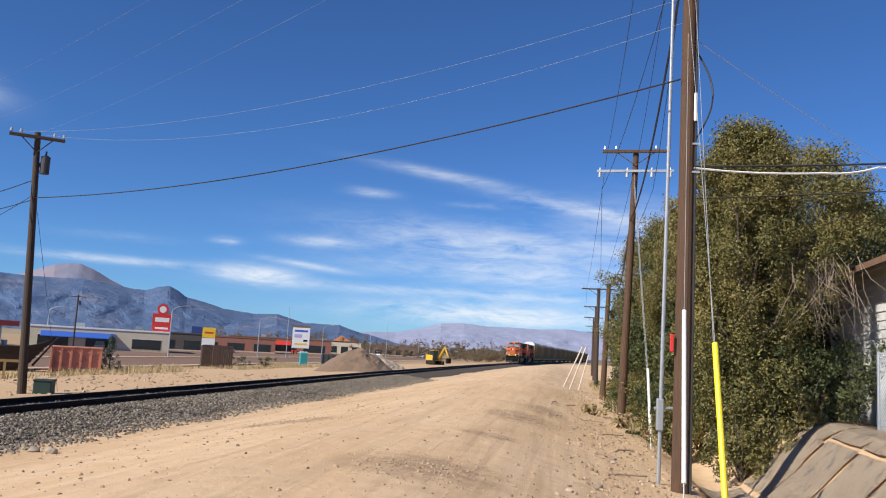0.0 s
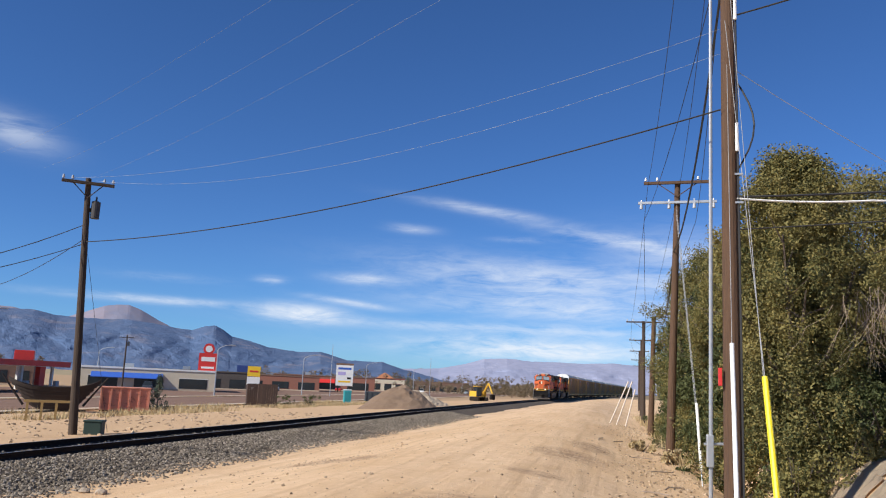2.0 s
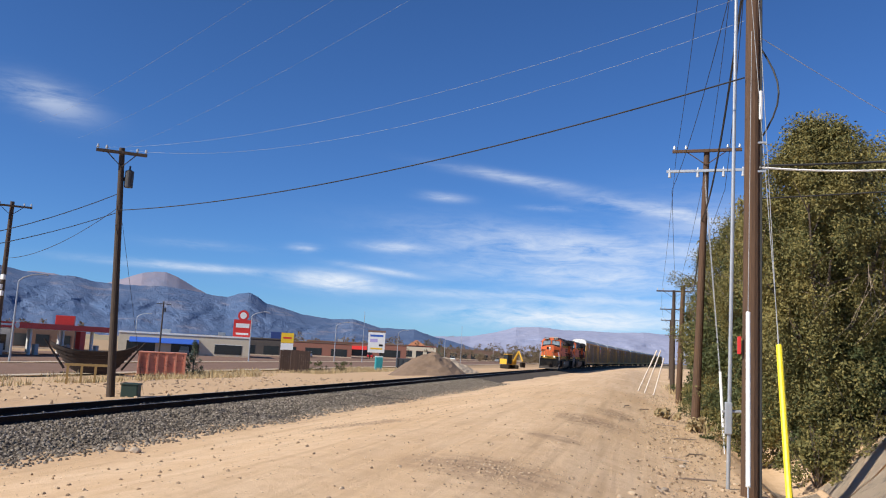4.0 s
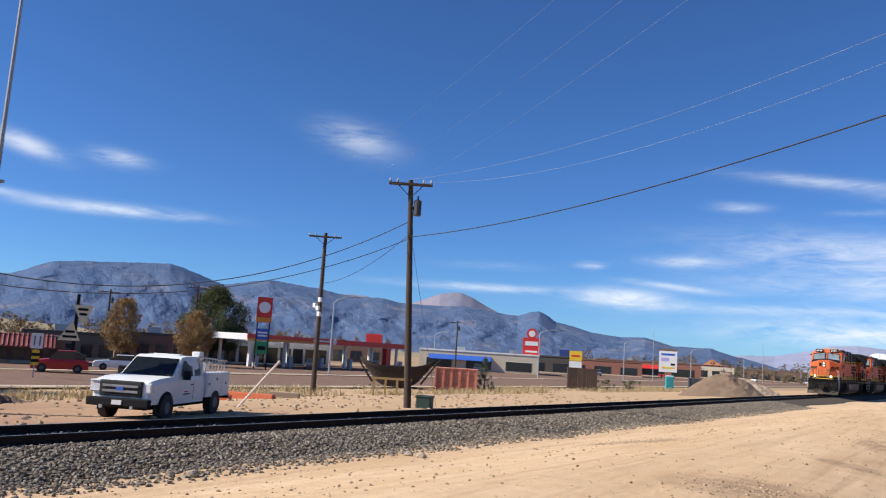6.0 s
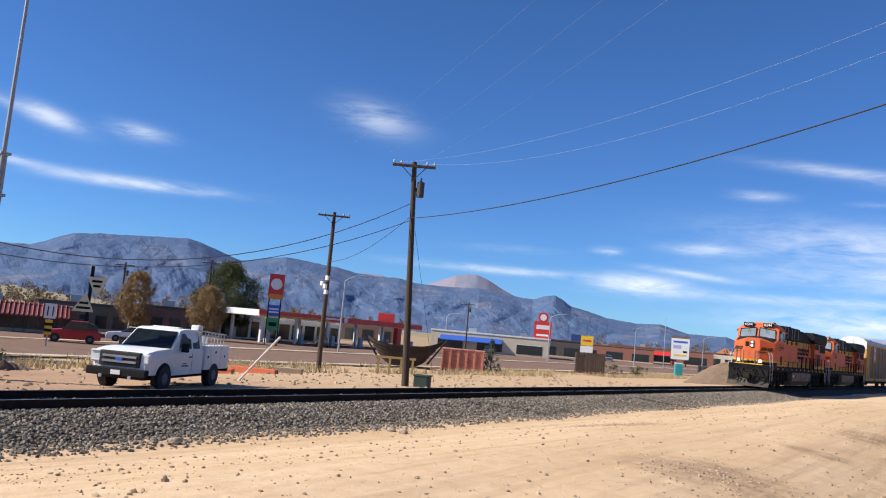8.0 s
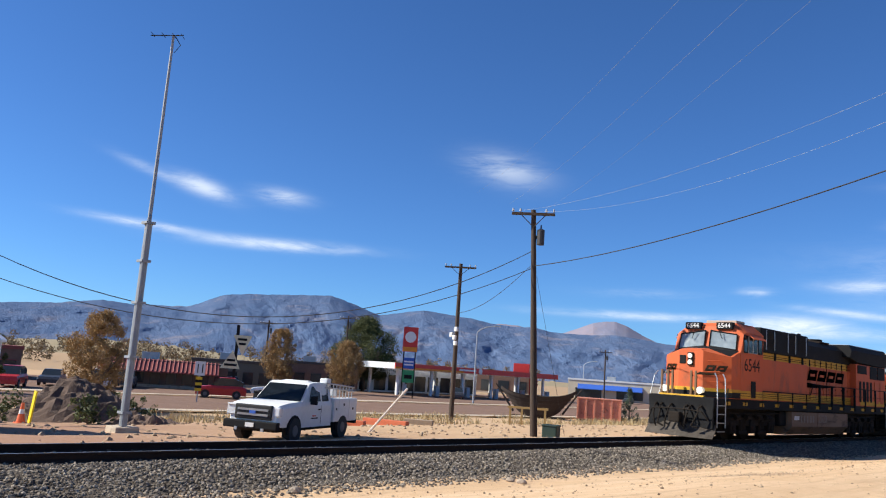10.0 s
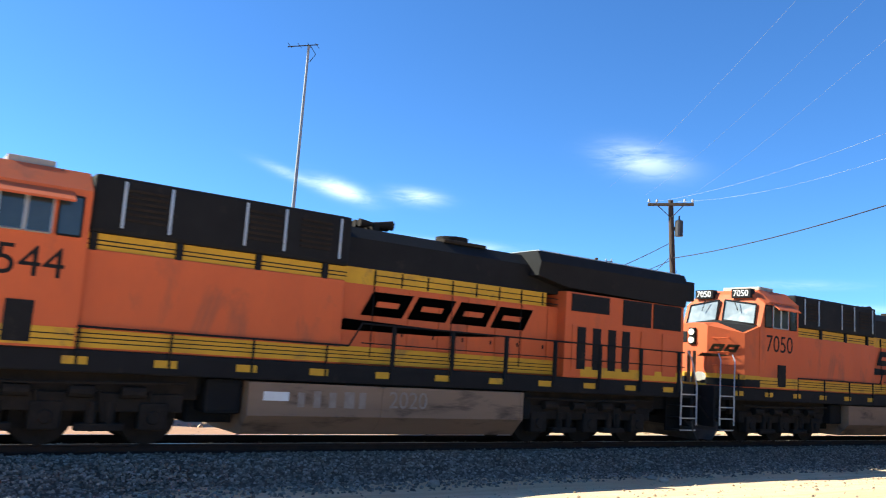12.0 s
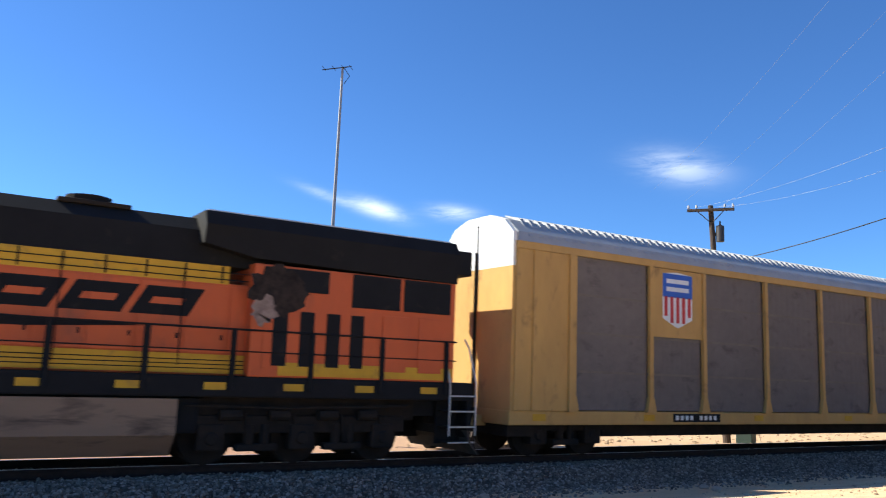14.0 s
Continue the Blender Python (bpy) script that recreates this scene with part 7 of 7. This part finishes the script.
def car(x, y, turn, paint, label, tall=0.0, ln=4.5):
    z = ground_z(x, y) + 0.06
    C = thing("parked_car", pose(x, y, z, 0, 0, turn), label, "car", "parked cars")
    h = ln / 2
    bm = bmesh.new()
    loft(bm, [[(-0.85, yy, 0.3), (0.85, yy, 0.3), (0.9, yy, zs * 0.8), (0.82, yy, zs), (-0.82, yy, zs), (-0.9, yy, zs * 0.8)] for yy, zs in ((-h, 0.62), (-h + 0.15, 0.82 + tall * 0.4), (-h * 0.4, 0.95 + tall * 0.4), (h * 0.8, 0.98 + tall * 0.4), (h, 0.8 + tall * 0.4))])
    part("body", bm, paint, C)
    b0 = 0.92 + tall * 0.4
    bm = bmesh.new()
    loft(bm, [[(-wb, yy, b0), (wb, yy, b0), (wb, yy, zt), (-wb, yy, zt)] for yy, wb, zt in ((-h * 0.42, 0.8, b0 + 0.02), (-h * 0.12, 0.72, 1.42 + tall), (h * 0.5, 0.72, 1.42 + tall), (h * 0.86, 0.78, b0 + (0.4 if tall else 0.04)))])
    part("cabin_glass", bm, GLASS, C, "dark glazed cabin")
    bx("roof", paint, C, -0.7, 0.7, -h * 0.12, h * 0.52, 1.41 + tall, 1.46 + tall, 0.02)
    for sx in (-1, 1):
        for yy in (-h * 0.62, h * 0.62):
            wheel(C, sx * 0.82, yy, 0.33 + tall * 0.1, 0.2, sx)
    return C


CARRED, CARGREY, CARDK = mat("car_red", (0.5, 0.03, 0.03), (0.44, 0.025, 0.025), 1, 0.3), mat("car_silver", (0.5, 0.51, 0.52), (0.45, 0.46, 0.47), 1, 0.3, 0.3), mat("car_dark", (0.04, 0.045, 0.055), (0.05, 0.055, 0.065), 1, 0.3)
car(-62.5, 37.0, -31, CARRED, "red off-road car with black top on the road", 0.35, 4.3)
car(-67.0, 45.5, -31, WHITE, "white saloon car parked near the signs", 0.0, 4.6)
for x, y, t, p, lb, tl in ((-74, 31, 62, CARGREY, "silver people carrier before the shops", 0.25), (-75, 27, 62, CARDK, "dark car parked before the shops", 0.0), (-76.5, 34.5, 62, CARDK, "dark car parked before the shops", 0.2), (-70, 22, 62, CARRED, "red pickup before the shops", 0.3), (-80, 48, 55, CARDK, "dark car parked by the signs", 0.0),
                            (-79, 84, 45, CARDK, "dark car at the filling station", 0.1), (-86, 140, 30, CARDK, "dark blue car before the cream shop", 0.3), (-88, 205, 25, CARGREY, "silver car in the forecourt", 0.1), (-86, 250, 20, CARRED, "red car before the brick shop", 0.3), (-70, 300, 10, WHITE, "white car far along the road", 0.3), (-60, 340, 5, WHITE, "white van far along the road", 0.5), (-56, 210, 0, CARDK, "dark car driving on the road", 0.1), (-84, 182, 25, WHITE, "white car by the yellow sign", 0.2)):
    car(x, y, t, p, lb, tl)

# ---------------------------------------------------------------- trees over the track
tree("tree", Matrix.Translation((-48.0, 20.0, ground_z(-48, 20))), 6.0, 2.3, LEAF_AU, 240, 110, 0.06, "thin rusty autumn tree behind the earth heap", trunk_r=0.12, low=0.1)
tree("tree", Matrix.Translation((-84.0, 57.0, ground_z(-84, 57))), 7.8, 2.6, LEAF_AU, 240, 110, 0.075, "rusty autumn tree by the shops", trunk_r=0.14, low=0.2)
tree("tree", Matrix.Translation((-82.0, 66.0, ground_z(-82, 66))), 6.8, 3.0, LEAF_AU, 240, 110, 0.075, "rusty autumn tree by the diner", trunk_r=0.14, low=0.2)
gt = tree("tree", Matrix.Translation((-93.0, 78.0, ground_z(-93, 78))), 11.0, 5.6, LEAF_DK, 320, 130, 0.12, "large dark green tree behind the diner", trunk_r=0.3, low=0.2)
tree("tree", Matrix.Translation((-62.0, 17.2, ground_z(-62, 17))), 5.0, 2.2, LEAF_DK, 60, 40, 0.18, "round dark green tree by the lot", trunk_r=0.14, low=0.2)


def spruce(x, y, h, r, label, n=900):
    S = thing("spruce_tree", Matrix.Translation((x, y, ground_z(x, y))), label, "tree", "trees")
    bm = bmesh.new()
    tube(bm, (0, 0, -0.2), (0, 0, h), 0.07, 0.015, 6)
    part("trunk", bm, BARK, S)
    cl = []
    for i in range(60):
        f = random.random()
        a = random.uniform(0, 6.28)
        rr = r * (1 - f) * random.uniform(0.4, 1)
        cl.append((rr * math.cos(a), rr * math.sin(a), 0.15 + f * h, 0.16 * r + 0.05))
    v, fa = leaf_cloud(cl, 40, 0.07, 1)
    me = bpy.data.meshes.new("crown")
    me.from_pydata(v.tolist(), [], fa.tolist())
    me.materials.append(SPRUCE)
    o = new("crown", me)
    o.parent = S


spruce(-41.8, 70.0, 3.1, 1.3, "small pale green spruce beside the skip")
spruce(-66, 262, 5.5, 2.0, "dark spruce before the tiled building")
for x, y, r, h in ((-36.5, 96.0, 1.2, 1.6), (-40.2, 97.0, 1.0, 1.6), (2.2, 32.0, 0.5, 0.5), (1.3, 36.0, 0.5, 0.4), (7.4, 14.6, 0.8, 1.0), (-29.5, 12.6, 0.9, 1.0), (-36, 17, 1.2, 1.2), (-33.5, 9.8, 1.2, 1.3), (-35.5, 11.5, 1.2, 1.3)):
    shrub(x, y, r, h, STRAW if x > -10 and y > 30 else LEAF_DK, "scrubby low bush on the dry ground", 18, 30, 0.09)


def far_woods():
    """Rows of bare and green trees in the distance, too many to count."""
    cl = []
    for _ in range(420):
        y = random.uniform(300, 560)
        x = random.uniform(-170, -22) if random.random() < 0.8 else random.uniform(-60, -14 + (y - 300) * 0.05)
        h = random.uniform(2.5, 8)
        for j in range(5):
            cl.append((x + random.gauss(0, 1.6), y + random.gauss(0, 1.6), -2 + h * random.uniform(0.15, 1.0), random.uniform(0.7, 1.7)))
    for _ in range(260):
        a = radians(random.uniform(38, 85))
        d = random.uniform(160, 330)
        h = random.uniform(2.5, 7)
        for j in range(4):
            cl.append((-d * math.sin(a) + random.gauss(0, 1.5), d * math.cos(a) + random.gauss(0, 1.5), -2 + h * random.uniform(0.1, 1), random.uniform(0.7, 1.6)))
    v, f = leaf_cloud(cl, 40, 0.32, 1)
    me = bpy.data.meshes.new("far_woods")
    me.from_pydata(v.tolist(), [], f.tolist())
    me.materials.append(leaf_mat("far_leaf", [(0.09, 0.08, 0.05), (0.16, 0.125, 0.075), (0.22, 0.16, 0.10)]))
    tagged(new("far_woods", me), "brown and green distant trees beyond the shops", "woods", kind="stuff")


far_woods()


def grass():
    """Tufts of dry grass on the verge beyond the track."""
    cl = []
    for _ in range(2600):
        x, y = random.uniform(-46, -33), random.uniform(10, 130)
        if noise.noise(Vector((x * 0.15, y * 0.1, 2))) > -0.02:
            cl.append((x, y))
    for _ in range(260):
        x, y = random.uniform(2.6, 4.8), random.uniform(30, 90)
        cl.append((x, y))
    vs, fs = [], []
    for x, y in cl:
        z = ground_z(x, y)
        for _ in range(7):
            a, h = random.uniform(0, 6.28), random.uniform(0.2, 0.6)
            px, py = x + random.gauss(0, 0.25), y + random.gauss(0, 0.25)
            lx, ly = random.gauss(0, 0.15), random.gauss(0, 0.15)
            i = len(vs)
            w = 0.035
            vs += [(px - math.cos(a) * w, py - math.sin(a) * w, z - 0.02), (px + math.cos(a) * w, py + math.sin(a) * w, z - 0.02), (px + lx, py + ly, z + h)]
            fs.append((i, i + 1, i + 2))
    me = bpy.data.meshes.new("dry_grass")
    me.from_pydata(vs, [], fs)
    me.materials.append(STRAW)
    tagged(new("dry_grass", me), "straw-coloured dry grass tufts on the verge", "grass", kind="stuff")


grass()


# ---------------------------------------------------------------- stones, bank and ties
def stone_shapes():
    out = []
    for s in range(6):
        bm = bmesh.new()
        blob(bm, (0, 0, 0), 1.0, 1, 0.32, 0.75)
        bm.verts.ensure_lookup_table()
        out.append((np.array([v.co[:] for v in bm.verts]), np.array([[v.index for v in f.verts] for f in bm.faces])))
        bm.free()
    return out


SHAPES = stone_shapes()


def scatter(name, spots, material, label, category):
    vs, fs, o = [], [], 0
    for x, y, z, r in spots:
        v, f = SHAPES[random.randrange(6)]
        a = random.uniform(0, 6.28)
        c, s = math.cos(a), math.sin(a)
        k = np.array([random.uniform(0.7, 1.3), random.uniform(0.7, 1.3), random.uniform(0.8, 1.25)]) * r
        w = v * k
        w = np.stack([w[:, 0] * c - w[:, 1] * s + x, w[:, 0] * s + w[:, 1] * c + y, w[:, 2] + z], 1)
        vs.append(w), fs.append(f + o)
        o += len(v)
    me = bpy.data.meshes.new(name)
    me.from_pydata(np.concatenate(vs).tolist(), [], np.concatenate(fs).tolist())
    me.materials.append(material)
    return tagged(new(name, me), label, category, kind="stuff")


def island_mat(name, cols):
    m = bpy.data.materials.new(name)
    m.use_nodes = True
    k = Nodes(m.node_tree)
    bs, out = k.n("ShaderNodeBsdfPrincipled"), k.n("ShaderNodeOutputMaterial")
    k.wire(bs.outputs[0], out.inputs[0])
    geo = k.n("ShaderNodeNewGeometry")
    col = k.ramp(geo.outputs["Random Per Island"], [(i / (len(cols) - 1), c) for i, c in enumerate(cols)])
    co = k.n("ShaderNodeTexCoord").outputs["Object"]
    col = k.mix(0.35, col, k.ramp(k.noise(co, 20, 4), [(0.3, (0.06, 0.05, 0.04)), (0.7, (0.32, 0.27, 0.21))]))
    k.wire(col, bs.inputs["Base Color"])
    bs.inputs["Roughness"].default_value = 0.95
    bs.inputs["Specular IOR Level"].default_value = 0.08
    return m


def bed_z(d):
    return float(np.interp(d, [-3.9, -3.1, -1.75, -0.7, 0.7, 1.75, 2.5, 3.3, 4.6], [-0.95, -0.66, -0.5, -0.475, -0.475, -0.5, -0.6, -0.72, -0.98]))


spots = []
while len(spots) < 50000:
    y = -4 + 70 * random.random() ** 1.4
    d = random.uniform(0.95, 4.6) if random.random() < 0.86 else random.uniform(-2.6, 0.95)
    if d > 3.3 and random.random() < (d - 3.3) / 1.2:
        continue
    x = curve_x(y) + d
    spots.append((x, y, max(bed_z(d), ground_z(x, y)) + 0.008, random.uniform(0.016, 0.046)))
scatter("ballast_stones", spots, island_mat("ballast_stone", [(0.055, 0.045, 0.036), (0.14, 0.115, 0.090), (0.23, 0.195, 0.152), (0.44, 0.38, 0.31)]), "loose grey and brown crushed stones beside the rails", "ballast")
spots = []
while len(spots) < 5200:
    y = 4 + 50 * random.random() ** 1.5
    x = random.uniform(-10.5, 2.6)
    r = random.choice((0.005, 0.007, 0.007, 0.009, 0.013, 0.024)) * random.uniform(0.7, 1.4)
    if x > 0 and random.random() < 0.5:
        r *= 1.6
    spots.append((x, y, ground_z(x, y) + r * 0.2, r))
for _ in range(2600):
    x, y = random.gauss(1.5, 0.75), 11.5 + 50 * random.random() ** 1.6
    r = random.choice((0.012, 0.018, 0.018, 0.026, 0.045)) * random.uniform(0.7, 1.3)
    spots.append((x, y, ground_z(x, y) + r * 0.2, r))
for cx, cy, n in ((-2.0, 12.2, 380), (-1.2, 24.5, 300), (-6.8, 19.5, 260), (-0.6, 30.0, 240)):
    for _ in range(n):
        x, y = random.gauss(cx, 0.7), random.gauss(cy, 0.8)
        spots.append((x, y, ground_z(x, y), random.uniform(0.008, 0.024)))
for _ in range(900):
    x, y = random.uniform(-33, -18.2), random.uniform(4, 60)
    spots.append((x, y, ground_z(x, y), random.uniform(0.03, 0.11)))
scatter("pebbles", spots, island_mat("pebble", [(0.28, 0.19, 0.115), (0.42, 0.295, 0.18), (0.52, 0.37, 0.23), (0.62, 0.47, 0.32)]), "loose pebbles and clods on the dirt", "stones")

for i, (x, y, r) in enumerate(((-10.1, 14.6, 0.11), (-9.6, 14.4, 0.12), (0.35, 11.8, 0.09), (0.7, 15.2, 0.07), (1.2, 19.5, 0.08), (-10.6, 9.0, 0.12), (2.9, 14.0, 0.2), (4.0, 15.2, 0.22), (5.5, 14.6, 0.2))):
    bm = bmesh.new()
    blob(bm, (0, 0, r * 0.35), r, 2, 0.14, 0.65)
    solid("rock", bm, ROCK, pose(x, y, ground_z(x, y), 0, 0, 50 * i), "tan angular rock lying on the dirt", "rock", "rocks")


for i, (x, y, ln, t) in enumerate(((1.3, 17.5, 1.1, 30), (1.0, 20.5, 0.8, -15), (1.6, 22.5, 0.9, 60), (0.6, 15.0, 0.6, 100), (1.5, 27.0, 1.2, 40), (-0.4, 36.0, 1.6, 85), (0.3, 38.0, 1.3, 70), (1.0, 31.0, 1.0, 10))):
    bm = bmesh.new()
    pipe(bm, [(-ln / 2, 0, 0.02), (-ln * 0.1, 0.06, 0.05), (ln / 2, -0.03, 0.02)], 0.02, 5)
    solid("stick", bm, TWIG, pose(x, y, ground_z(x, y) + 0.01, 0, 0, t), "dry broken branch lying on the dirt", "stick", "sticks")


def slabs():
    """Broken concrete channel lining beyond the poles."""
    S = thing("concrete_channel", Matrix(), "cracked pale concrete slabs lining the ditch", "concrete channel", kind="structure")
    for i in range(5):
        for j in range(6):
            x0, y0 = 3.0 + i * 1.35 + random.uniform(-0.06, 0.06), 8.6 + j * 2.0 + i * 0.25
            bm = bmesh.new()
            n = 4
            g = [[None] * (n + 1) for _ in range(n + 1)]
            for a in range(n + 1):
                for b in range(n + 1):
                    x, y = x0 + 1.28 * a / n, y0 + 1.9 * b / n
                    g[a][b] = bm.verts.new((x + random.uniform(-0.03, 0.03), y + random.uniform(-0.03, 0.03), ground_z(x, y) + 0.07))
            for a in range(n):
                for b in range(n):
                    bm.faces.new((g[a][b], g[a + 1][b], g[a + 1][b + 1], g[a][b + 1]))
            bmesh.ops.solidify(bm, geom=bm.faces[:], thickness=0.14)
            part("slab", bm, CONCRETE, S)


slabs()

bm = bmesh.new()
box(bm, -1.3, 1.3, -0.115, 0.115, -0.17, 0.0, 0.0)
TIE_MESH = mesh_of("tie", bm, TIE)
for i in range(290):
    y = -30 + i * 0.52
    o = new("tie", TIE_MESH)
    o.parent = track
    o.matrix_local = pose(curve_x(y) + random.uniform(-0.02, 0.02), y, RAIL_Z - 0.178, 0, 0, random.uniform(-0.6, 0.6))

motions()
